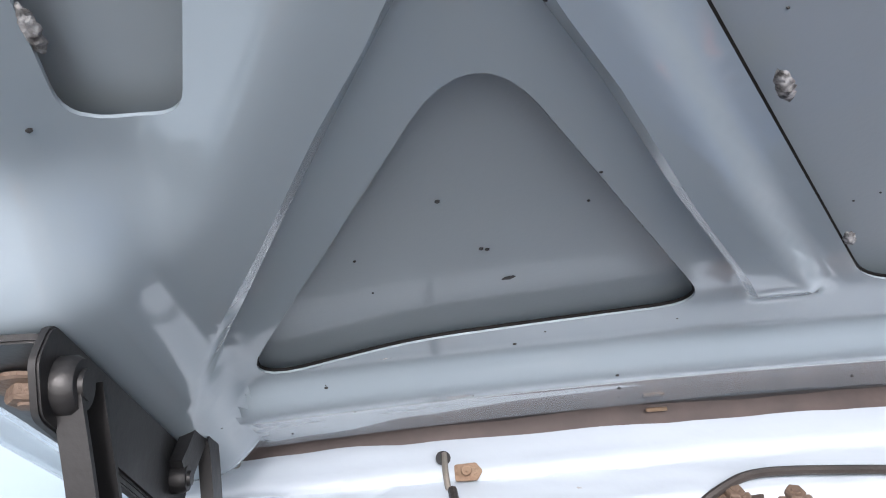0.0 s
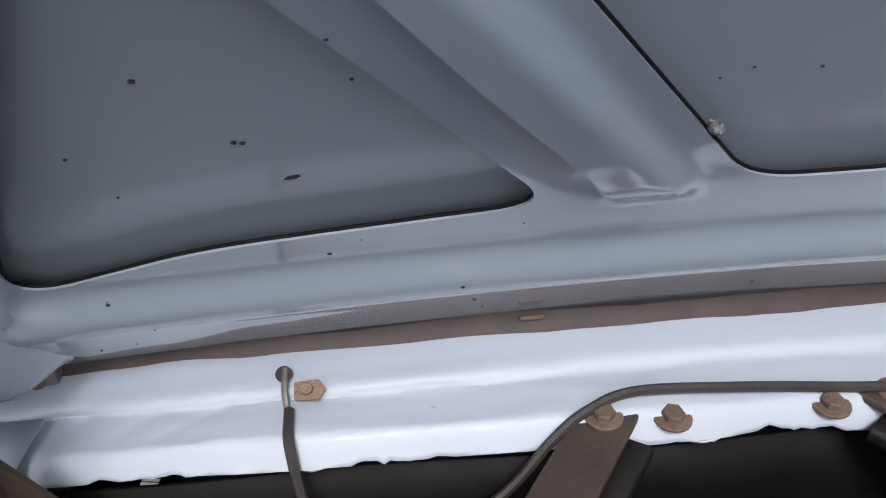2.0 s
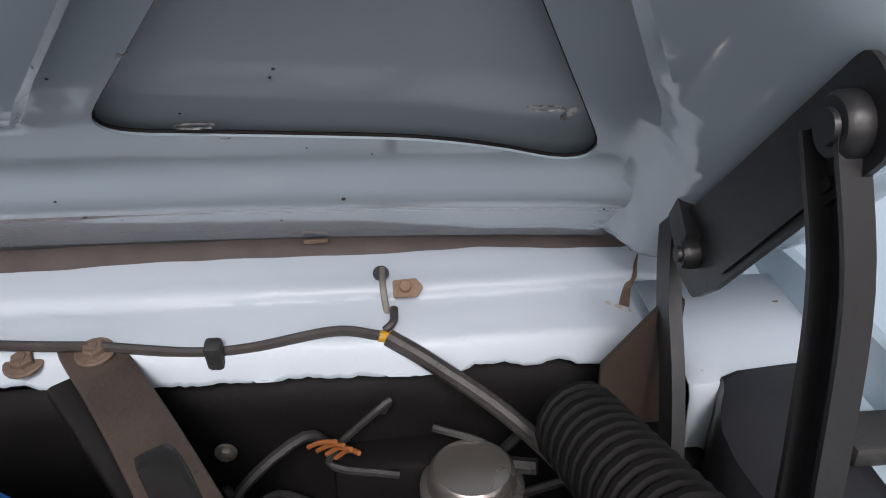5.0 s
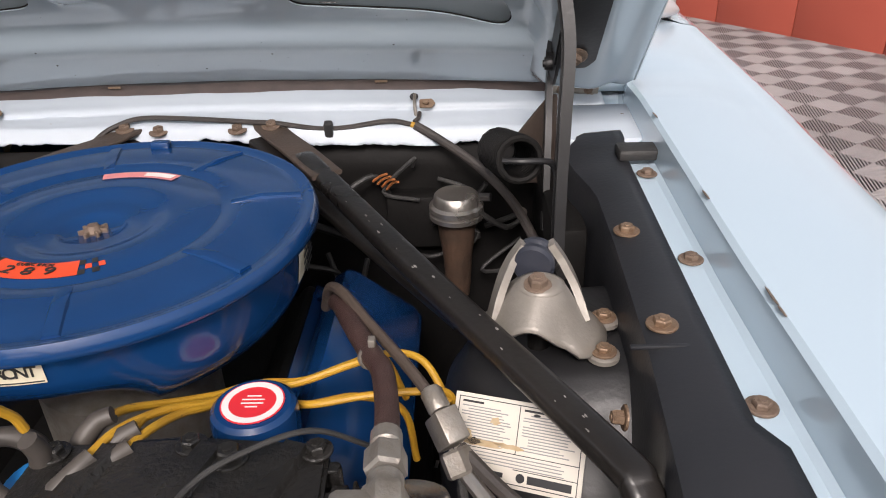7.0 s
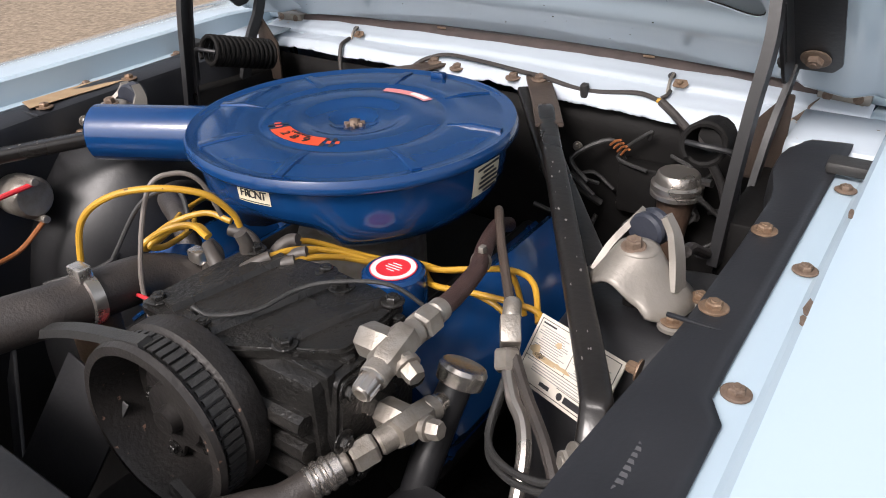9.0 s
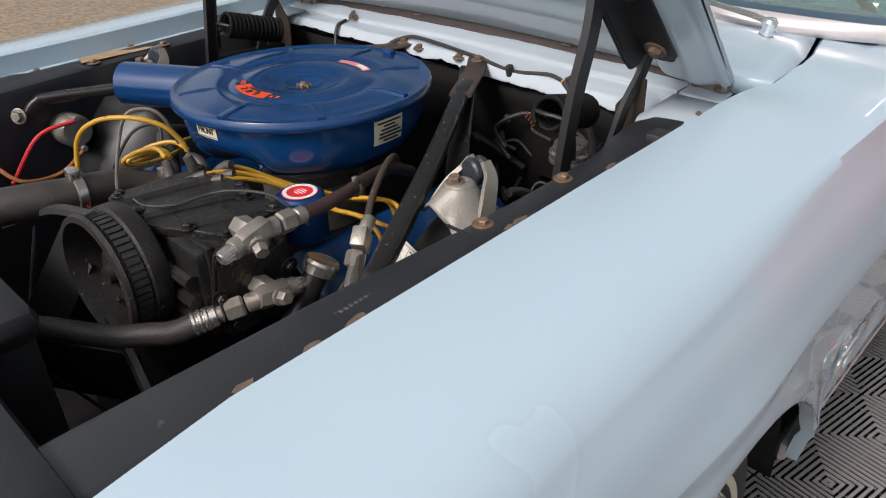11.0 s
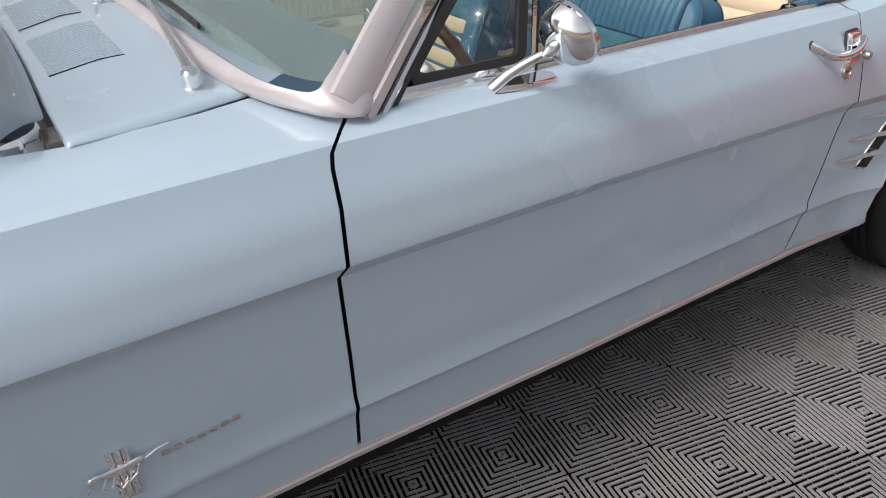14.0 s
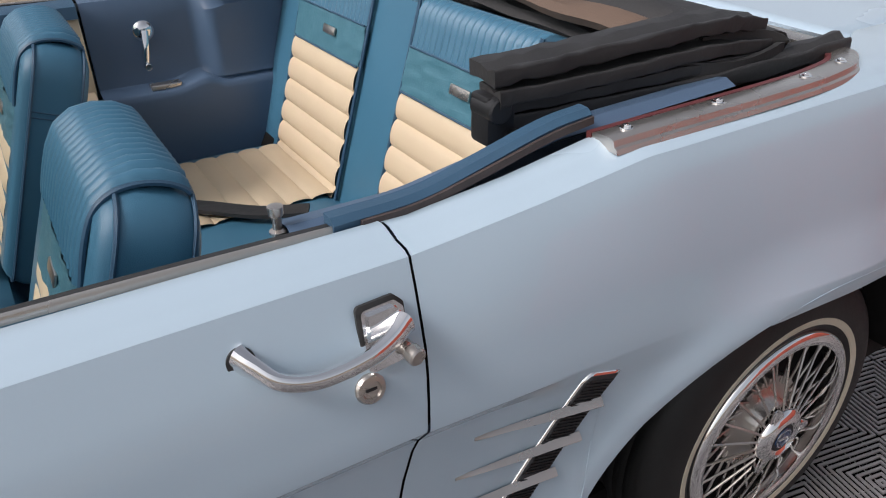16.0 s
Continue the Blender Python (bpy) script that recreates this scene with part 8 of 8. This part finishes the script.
fitting(line, ((0.337, -0.066, 0.766), (0.328, -0.048, 0.774)), 0.0095, 12)
bm = bmesh.new()
tube(bm, [(0.353, -0.100, 0.738), (0.375, -0.128, 0.728), (0.395, -0.145, 0.720), (0.410, -0.170, 0.705), (0.42, -0.205, 0.67)], 0.0068, 10)
part("metal_pipe", bm, STEEL, line, "bright bent pipe")
bm = bmesh.new()
tube(bm, [(0.332, -0.058, 0.771), (0.307, -0.026, 0.784), (0.271, 0.024, 0.793), (0.242, 0.070, 0.796), (0.224, 0.098, 0.784), (0.214, 0.115, 0.75)], 0.0052, 10)
part("rubber_hose", bm, GRIME, line, "thin rusty line")
bm = bmesh.new()
tube(bm, [(0.352, -0.088, 0.748), (0.385, -0.122, 0.735), (0.43, -0.165, 0.722), (0.455, -0.20, 0.705), (0.455, -0.25, 0.67)], 0.0060, 8)
part("thin_hose", bm, HOSE, line)
for off in (0.0, 0.012):
    bm = bmesh.new()
    tube(bm, [(0.352, -0.10, 0.73 - off), (0.365, -0.155, 0.70 - off), (0.40, -0.185, 0.705 - off), (0.445, -0.195, 0.72 - off), (0.47, -0.19, 0.745 - off)], 0.0035, 8)
    part("loom_wire", bm, RUBBER, line)
# oil filler tube
bm = bmesh.new()
tube(bm, [(0.319, -0.133, 0.731), (0.314, -0.160, 0.69), (0.312, -0.195, 0.64), (0.30, -0.22, 0.56)], 0.0165, 16)
fil = gear("filler_tube", bm, BLACK, "black filler tube with a bright ribbed cap", "filler tube")
bm = bmesh.new()
lathe(bm, [(0.019, -0.012), (0.0235, -0.010), (0.0245, 0.004), (0.022, 0.008), (0.016, 0.006), (0.0, 0.006)], (0.320, -0.129, 0.735), (0.12, 0.45, 0.9), 28)
part("filler_cap", bm, STEEL, fil, "bright ribbed cap")
# alternator and lower pulley, deep in front
bm = bmesh.new()
lathe(bm, [(0.05, -0.02), (0.066, -0.015), (0.070, 0.0), (0.070, 0.05), (0.067, 0.052), (0.070, 0.054), (0.070, 0.12), (0.05, 0.13)], (0.33, -0.32, 0.58), (0.15, 1, 0.05), 36)
alt = gear("alternator", bm, BLACK, "black alternator with a rusty belt pulley", "alternator")
bm = bmesh.new()
lathe(bm, [(0.010, -0.012), (0.040, -0.010), (0.060, 0.0), (0.063, 0.004), (0.056, 0.012), (0.063, 0.020), (0.060, 0.024), (0.02, 0.026)], (0.325, -0.39, 0.585), (0.10, 1, 0.0), 36)
part("pulley", bm, RUST, alt, "rusty belt pulley")
bm = bmesh.new()
sweep(bm, spline([(0.30, -0.375, 0.650), (0.24, -0.365, 0.685), (0.17, -0.355, 0.70)], 5), [(-0.007, -0.004), (0.007, -0.004), (0.006, 0.004), (-0.006, 0.004)], up=(0, -1, 0.2))
part("belt", bm, RUBBER, alt)
# distributor, boots and yellow leads
dist = thing("distributor", (0, 0, 0), "bright blue distributor with grey boots and yellow leads", "distributor")
bm = bmesh.new()
lathe(bm, [(0.036, 0.69), (0.038, 0.742), (0.034, 0.762), (0.020, 0.769), (0.0, 0.770)], (0.062, -0.150, 0.016), (0, 0, 1), 28)
part("cap", bm, CYAN, dist, "bright blue cap")
GREYBOOT = mat("grey_rubber_boot", (0.042, 0.037, 0.034), 0.5, 0.0, (0.075, 0.064, 0.055), 60, 0.7)
elbows = [
    [(0.036, -0.168, 0.763), (0.034, -0.170, 0.785), (0.024, -0.162, 0.794), (0.010, -0.158, 0.798)],
    [(0.052, -0.178, 0.763), (0.053, -0.182, 0.787), (0.040, -0.178, 0.800), (0.024, -0.170, 0.806)],
    [(0.074, -0.174, 0.763), (0.077, -0.176, 0.788), (0.090, -0.164, 0.800), (0.100, -0.152, 0.806)],
    [(0.090, -0.160, 0.763), (0.094, -0.160, 0.786), (0.108, -0.148, 0.796), (0.120, -0.138, 0.800)],
    [(0.092, -0.140, 0.763), (0.095, -0.136, 0.786), (0.106, -0.126, 0.796), (0.118, -0.118, 0.800)],
    [(0.072, -0.126, 0.763), (0.074, -0.122, 0.787), (0.084, -0.112, 0.800), (0.096, -0.108, 0.804)],
    [(0.045, -0.126, 0.763), (0.042, -0.124, 0.788), (0.030, -0.126, 0.800), (0.014, -0.132, 0.804)],
    [(0.062, -0.150, 0.763), (0.062, -0.150, 0.796), (0.064, -0.152, 0.810), (0.062, -0.156, 0.824)],
]
for pts in elbows:
    bm = bmesh.new()
    sweep(bm, spline(pts, 6), lambda f: circle(0.0098 - 0.0030 * f, 12))
    part("boot", bm, GREYBOOT, dist, "grey rubber boot")
leads = [
    [(0.062, -0.154, 0.832), (0.060, -0.160, 0.850), (0.050, -0.180, 0.876), (0.020, -0.212, 0.888), (-0.020, -0.240, 0.880), (-0.052, -0.258, 0.850), (-0.062, -0.268, 0.790)],
    [(0.096, -0.154, 0.805), (0.104, -0.120, 0.800), (0.120, -0.078, 0.782), (0.143, -0.046, 0.762), (0.165, -0.006, 0.746), (0.205, -0.008, 0.750), (0.256, 0.006, 0.760), (0.291, 0.022, 0.760), (0.320, 0.012, 0.757), (0.343, -0.020, 0.735)],
    [(0.116, -0.141, 0.799), (0.122, -0.112, 0.792), (0.130, -0.076, 0.776), (0.146, -0.042, 0.757), (0.162, 0.002, 0.738), (0.214, -0.030, 0.745), (0.269, -0.026, 0.750), (0.311, -0.021, 0.750), (0.344, -0.015, 0.740), (0.350, -0.02, 0.69)],
    [(0.114, -0.120, 0.799), (0.112, -0.090, 0.787), (0.124, -0.060, 0.770), (0.142, -0.030, 0.752), (0.170, 0.006, 0.740), (0.210, 0.004, 0.744), (0.250, 0.016, 0.752), (0.280, 0.030, 0.750), (0.30, 0.03, 0.70)],
    [(0.092, -0.109, 0.803), (0.096, -0.082, 0.788), (0.112, -0.050, 0.766), (0.136, -0.020, 0.748), (0.166, 0.012, 0.733), (0.210, -0.018, 0.735), (0.26, -0.012, 0.738), (0.30, -0.01, 0.72), (0.31, -0.01, 0.66)],
    [(0.014, -0.159, 0.809), (-0.006, -0.158, 0.815), (-0.026, -0.178, 0.813), (-0.030, -0.204, 0.806), (-0.040, -0.18, 0.790), (-0.075, -0.12, 0.775), (-0.15, -0.06, 0.75)],
    [(0.028, -0.172, 0.817), (0.000, -0.170, 0.823), (-0.024, -0.186, 0.818), (-0.034, -0.208, 0.808), (-0.046, -0.196, 0.794), (-0.085, -0.14, 0.78), (-0.17, -0.05, 0.75)],
    [(0.018, -0.131, 0.815), (-0.010, -0.140, 0.822), (-0.034, -0.165, 0.816), (-0.046, -0.186, 0.804), (-0.07, -0.15, 0.79), (-0.13, -0.09, 0.77), (-0.18, 0.0, 0.75)],
]
for pts in leads:
    bm = bmesh.new()
    tube(bm, pts, 0.0035, 10)
    part("plug_lead", bm, YELLOW, dist, "yellow plug lead")
bm = bmesh.new()
lathe(bm, [(0.012, 0), (0.013, 0.02), (0.010, 0.035)], (-0.062, -0.268, 0.762), (0, 0, 1), 14)
part("coil_boot", bm, GREYBOOT, dist)
bm = bmesh.new()
rod(bm, (-0.062, -0.268, 0.65), (-0.062, -0.268, 0.765), 0.026, 24)
part("coil", bm, BRASS, dist, "small tan ignition coil")
# loose wires by the distributor
for pts, m_, r in (([(0.005, -0.245, 0.74), (-0.005, -0.235, 0.80), (-0.008, -0.205, 0.875), (0.004, -0.180, 0.888), (0.018, -0.160, 0.875), (0.022, -0.145, 0.83)], GREYWIRE, 0.0026),
                   ([(-0.09, -0.27, 0.76), (-0.05, -0.29, 0.74), (-0.01, -0.28, 0.735), (0.04, -0.27, 0.75)], REDWIRE, 0.0022),
                   ([(-0.07, -0.26, 0.765), (-0.03, -0.25, 0.775), (0.02, -0.24, 0.77)], REDWIRE, 0.0022),
                   ([(0.118, -0.262, 0.806), (0.124, -0.268, 0.818), (0.140, -0.262, 0.812), (0.168, -0.235, 0.812), (0.180, -0.195, 0.816), (0.205, -0.170, 0.820), (0.25, -0.140, 0.815), (0.29, -0.12, 0.78)], RUBBER, 0.0022),
                   ([(-0.03, -0.15, 0.80), (-0.07, -0.13, 0.83), (-0.10, -0.16, 0.82), (-0.12, -0.20, 0.76)], RUBBER, 0.0028)):
    bm = bmesh.new()
    tube(bm, pts, r, 8)
    part("loose_wire", bm, m_, car, "thin loose wire")
# radiator, top hose and support
bm = bmesh.new()
tube(bm, [(0.02, -0.14, 0.72), (-0.03, -0.20, 0.765), (-0.03, -0.30, 0.785), (-0.06, -0.40, 0.79), (-0.11, -0.50, 0.78), (-0.15, -0.54, 0.76)], 0.026, 18)
rh = gear("radiator_hose", bm, HOSE, "thick black radiator hose with bright clamps", "hose")
for c, d in (((-0.028, -0.285, 0.783), (-0.05, -1, 0.1)), ((-0.005, -0.165, 0.75), (-0.5, -0.6, 0.4))):
    bm = bmesh.new()
    lathe(bm, [(0.0265, -0.007), (0.029, -0.006), (0.029, 0.006), (0.0265, 0.007)], c, d, 28)
    box(bm, (-0.010, -0.008, 0.024), (0.012, 0.008, 0.040), 0.003, Matrix.Translation(c))
    part("hose_clamp", bm, STEEL, rh, "bright hose clamp")
bm = bmesh.new()
lathe(bm, [(0.028, 0), (0.034, 0.02), (0.034, 0.05), (0.02, 0.06)], (0.03, -0.12, 0.66), (-0.3, -0.5, 0.8), 24)
gear("thermostat_housing", bm, BLUE, "blue painted thermostat housing on the engine", "thermostat housing")
bm = bmesh.new()
lathe(bm, [(0.055, -0.10), (0.060, -0.03), (0.050, 0.03), (0.035, 0.065), (0.0, 0.070)], (-0.045, -0.16, 0.70), (0.1, -0.2, 1), 28)
gear("water_pump", bm, BLUE, "blue painted pump housing at the engine's front", "water pump")
for s in (-1, 1):
    bm = bmesh.new()
    grid(bm, [[V(x, y, z) for y, z in ((-0.515, 0.60), (-0.522, 0.80), (-0.530, 0.825), (-0.548, 0.834), (-0.60, 0.832), (-0.64, 0.82), (-0.65, 0.70))] for x in np.linspace(s * 0.02 if s < 0 else 0.0, s * 0.60, 12)])
    part("radiator_support", bm, APRON, car, "black radiator support panel", solid=0.003)
bm = bmesh.new()
box(bm, (-0.30, -0.51, 0.36), (0.26, -0.455, 0.80), 0.01)
rad = gear("radiator", bm, BLACK, "black radiator with a rounded top tank", "radiator")
bm = bmesh.new()
box(bm, (-0.31, -0.515, 0.765), (0.27, -0.445, 0.81), 0.02)
part("top_tank", bm, BLACK, rad)
for k in range(5):
    t = 2 * math.pi * k / 5
    bm = bmesh.new()
    m = Matrix.Translation((-0.02, -0.42, 0.57)) @ Matrix.Rotation(t, 4, "Y") @ Matrix.Rotation(radians(28), 4, "Z")
    box(bm, (0.03, -0.002, -0.045), (0.20, 0.002, 0.045), 0.001, m)
    part("fan_blade", bm, BLACK, rad)
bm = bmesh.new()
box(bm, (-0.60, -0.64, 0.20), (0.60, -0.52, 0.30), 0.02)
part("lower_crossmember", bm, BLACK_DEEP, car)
# added black sheet under the engine bay that keeps its depths dark
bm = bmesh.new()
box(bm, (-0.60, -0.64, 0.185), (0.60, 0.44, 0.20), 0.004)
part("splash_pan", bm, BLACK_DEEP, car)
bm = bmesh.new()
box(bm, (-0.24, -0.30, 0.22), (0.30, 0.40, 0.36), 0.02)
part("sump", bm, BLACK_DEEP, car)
# canister with bright cap on the firewall
bm = bmesh.new()
lathe(bm, [(0.016, 0.60), (0.018, 0.62), (0.020, 0.66), (0.024, 0.69), (0.026, 0.71), (0.0265, 0.728)], (0.348, 0.386, -0.004), (0, 0, 1), 28)
can = gear("regulator", bm, COPPER, "brown canister with a stepped bright cap", "canister")
bm = bmesh.new()
lathe(bm, [(0.030, 0.722), (0.037, 0.724), (0.037, 0.730), (0.034, 0.732), (0.037, 0.734), (0.037, 0.741), (0.032, 0.744), (0.030, 0.755), (0.027, 0.758), (0.0, 0.7585)], (0.348, 0.386, -0.004), (0, 0, 1), 36)
part("cap", bm, STEEL, can, "stepped bright cap")
# tangle of small wires and fittings on the firewall
rng = random.Random(4)
for k in range(14):
    x, z = rng.uniform(0.14, 0.46), rng.uniform(0.62, 0.78)
    p0 = V(x, 0.42, z)
    pts = [p0]
    for j in range(3):
        pts.append(pts[-1] + V(rng.uniform(-0.06, 0.06), rng.uniform(-0.03, 0.005), rng.uniform(-0.05, 0.04)))
    bm = bmesh.new()
    tube(bm, pts, rng.choice((0.003, 0.004, 0.006)), 7, 5)
    part("firewall_wire", bm, RUBBER, car)
for k in range(4):
    bm = bmesh.new()
    tube(bm, [(0.235 + 0.006 * k, 0.405, 0.765 - 0.004 * k), (0.245 + 0.006 * k, 0.398, 0.775 - 0.003 * k), (0.256 + 0.005 * k, 0.39, 0.782 - 0.004 * k)], 0.0018, 6, 4)
    part("wire_end", bm, AMBER, car)
bm = bmesh.new()
box(bm, (-0.05, -0.02, -0.04), (0.05, 0.02, 0.04), 0.006, Matrix.Translation((0.30, 0.425, 0.70)))
part("junction_box", bm, BLACK_DEEP, car)
for x, z in ((0.17, 0.74), (0.25, 0.66), (0.44, 0.70), (-0.3, 0.72), (-0.4, 0.66)):
    bolt(ZBOLT, (x, 0.433, z), (0, -1, 0), firewall, "firewall_screw", 0.7)
# heater hoses on the engine, carburettor below the air cleaner
bm = bmesh.new()
lathe(bm, [(0.09, 0.62), (0.09, 0.70), (0.065, 0.71), (0.065, 0.78)], (0, 0.10, 0), (0, 0, 1), 28)
gear("carburettor", bm, ZINC, "dull zinc carburettor under the air cleaner", "carburettor")
bm = bmesh.new()
tube(bm, [(-0.06, -0.13, 0.70), (-0.12, -0.10, 0.76), (-0.20, -0.06, 0.76), (-0.28, 0.02, 0.72), (-0.33, 0.12, 0.66)], 0.015, 12)
gear("heater_hose", bm, HOSE, "black rubber heater hose on the engine", "hose")
# passenger side: solenoid, wires, chips and bare-wood look strip on the apron
bm = bmesh.new()
lathe(bm, [(0.030, 0), (0.032, 0.01), (0.032, 0.05), (0.026, 0.06), (0.0, 0.062)], (-0.484, -0.13, 0.725), (1, 0, 0.1), 24)
for dz in (-0.03, 0.03):
    rod(bm, (-0.46, -0.13, 0.725 + dz), (-0.41, -0.13, 0.73 + dz), 0.006, 10)
sol = gear("starter_relay", bm, ZINC, "grimy starter relay with coloured wires on the apron", "relay")
for pts, m_ in (([(-0.42, -0.13, 0.755), (-0.43, -0.20, 0.74), (-0.45, -0.26, 0.66)], REDWIRE), ([(-0.42, -0.13, 0.695), (-0.43, -0.18, 0.66), (-0.42, -0.25, 0.67), (-0.46, -0.28, 0.70)], AMBER), ([(-0.46, -0.05, 0.70), (-0.40, 0.0, 0.66), (-0.36, -0.08, 0.62), (-0.42, -0.16, 0.60)], RUBBER)):
    bm = bmesh.new()
    tube(bm, pts, 0.004, 8)
    part("relay_wire", bm, m_, sol)
bm = bmesh.new()
prism(bm, [(-0.02, -0.10), (0.02, -0.11), (0.024, 0.02), (0.012, 0.10), (-0.016, 0.09), (-0.022, 0.0)], 0.001, Matrix.Translation((-0.538, 0.055, 0.8285)))
part("bare_patch", bm, mat("peeled_tan_paint", (0.42, 0.30, 0.18), 0.7, 0.0, (0.26, 0.17, 0.09), 40, 0.7), car, "peeled tan patch on the apron")
for y, z in ((-0.30, 0.72), (-0.20, 0.63), (-0.34, 0.60), (0.0, 0.80)):
    bolt(ZBOLT, (-0.475, y, z), (1, 0, 0), car, "apron_screw", 0.7)

# ---- stamped number (plain bars), sealant blobs, chips and specks ----
stamp = new("stamped_number")
stamp.parent = car
stamp["label"] = "row of small stamped characters on the apron"
for k in range(13):
    bm = bmesh.new()
    y = -0.262 + 0.0066 * k
    box(bm, (0.521, y, z_gap(y) - 0.0300), (0.5265, y + 0.0040, z_gap(y) - 0.0286), 0)
    part("character", bm, mat("worn_stamp", (0.085, 0.085, 0.09), 0.5) if k == 0 else stamp_mat, stamp, smooth=False)
    if k == 0:
        stamp_mat = bpy.data.materials["worn_stamp"]
SEALANT = mat("grey_sealant", (0.42, 0.43, 0.44), 0.7, 0.0, (0.08, 0.08, 0.08), 260, 0.3, 0.8, 300)
rng = random.Random(7)


def blob(x, v, L, W, turn):
    bm = bmesh.new()
    n = 14
    base = hood_at(x, v, hood_h(x, v) - 0.002)
    ud = V(math.cos(turn), 0, 0) + HD * math.sin(turn)
    wd2 = V(-math.sin(turn), 0, 0) + HD * math.cos(turn)
    rows = []
    for i in range(n + 1):
        f = i / n * 2 - 1
        rows.append([base + ud * (L * f) + wd2 * (W * g * math.sqrt(max(0.02, 1 - f * f)) * (1 + 0.3 * rng.uniform(-1, 1))) + HN * (0.0022 * (1 - g * g) * (1 - f * f) + 0.0006 * rng.uniform(-1, 1)) for g in (-1, -0.6, -0.2, 0.2, 0.6, 1)])
    grid(bm, rows)
    return part("sealant_blob", bm, SEALANT, hood, "crumbled grey sealant on the opening's edge", solid=0.001)


for x, v, L, W, tn in ((-0.350, 0.127, 0.013, 0.0026, 0.18), (0.083, 0.232, 0.011, 0.003, 0.95), (0.188, 0.231, 0.009, 0.003, 0.93), (0.215, 0.1475, 0.011, 0.0024, -0.07), (0.398, 0.170, 0.007, 0.003, 1.1), (-0.174, 0.363, 0.011, 0.003, -0.95), (-0.083, 0.232, 0.008, 0.0025, -0.95), (-0.444, 0.420, 0.010, 0.003, 1.5)):
    blob(x, v, L, W, tn)
for x, v in ((0.074, 0.232), (0.200, 0.154), (0.386, 0.172)):
    bm = bmesh.new()
    loop = [hood_at(x + 0.011 * math.cos(t), v + 0.005 * math.sin(t), -0.004 + 0.004 * math.sin(t)) for t in np.linspace(0.6, 5.8, 14)]
    sweep(bm, loop, circle(0.0006, 5))
    part("sealant_thread", bm, SEALANT, hood)
SPECK = bpy.data.meshes.new("speck")
sb = bmesh.new()
bmesh.ops.create_icosphere(sb, subdivisions=1, radius=1.0)
sb.to_mesh(SPECK)
sb.free()
SPECK.materials.append(INK)
rng = random.Random(11)
placed = 0
while placed < 60:
    x, v = rng.uniform(-0.46, 0.46), rng.uniform(0.02, 0.44)
    hole = any(inside(x, v, hh) for hh in holes)
    o = new("paint_speck", SPECK)
    o.parent = hood
    s_ = rng.choice((0.0006, 0.0008, 0.0012))
    o.matrix_basis = Matrix.Translation(hood_at(x, v, (skin_n(x, v) + 0.0003) if hole else hood_h(x, v))) @ Matrix.Diagonal((s_ * 1.3, s_, s_, 1))
    placed += 1
bm = bmesh.new()
prism(bm, rounded([(-0.009, -0.002), (0.002, -0.004), (0.009, 0.001), (0.006, 0.004), (-0.004, 0.003)], 0.001, 2), 0.0008, axes(hood_at(-0.272, 0.198, skin_n(-0.272, 0.198)), (1, 0, 0.1), HD) @ Matrix.Scale(0.5, 4))
part("paint_chip", bm, INK, hood, "dark chip on the bonnet skin")


# keep to three levels: car, part, sub-part
def levels(o):
    n = 0
    while o.parent:
        o, n = o.parent, n + 1
    return n


for o in sorted(scene.objects, key=levels):
    while levels(o) > 2:
        up_ob = o.parent
        o.matrix_basis = up_ob.matrix_basis @ o.matrix_basis
        o.parent = up_ob.parent
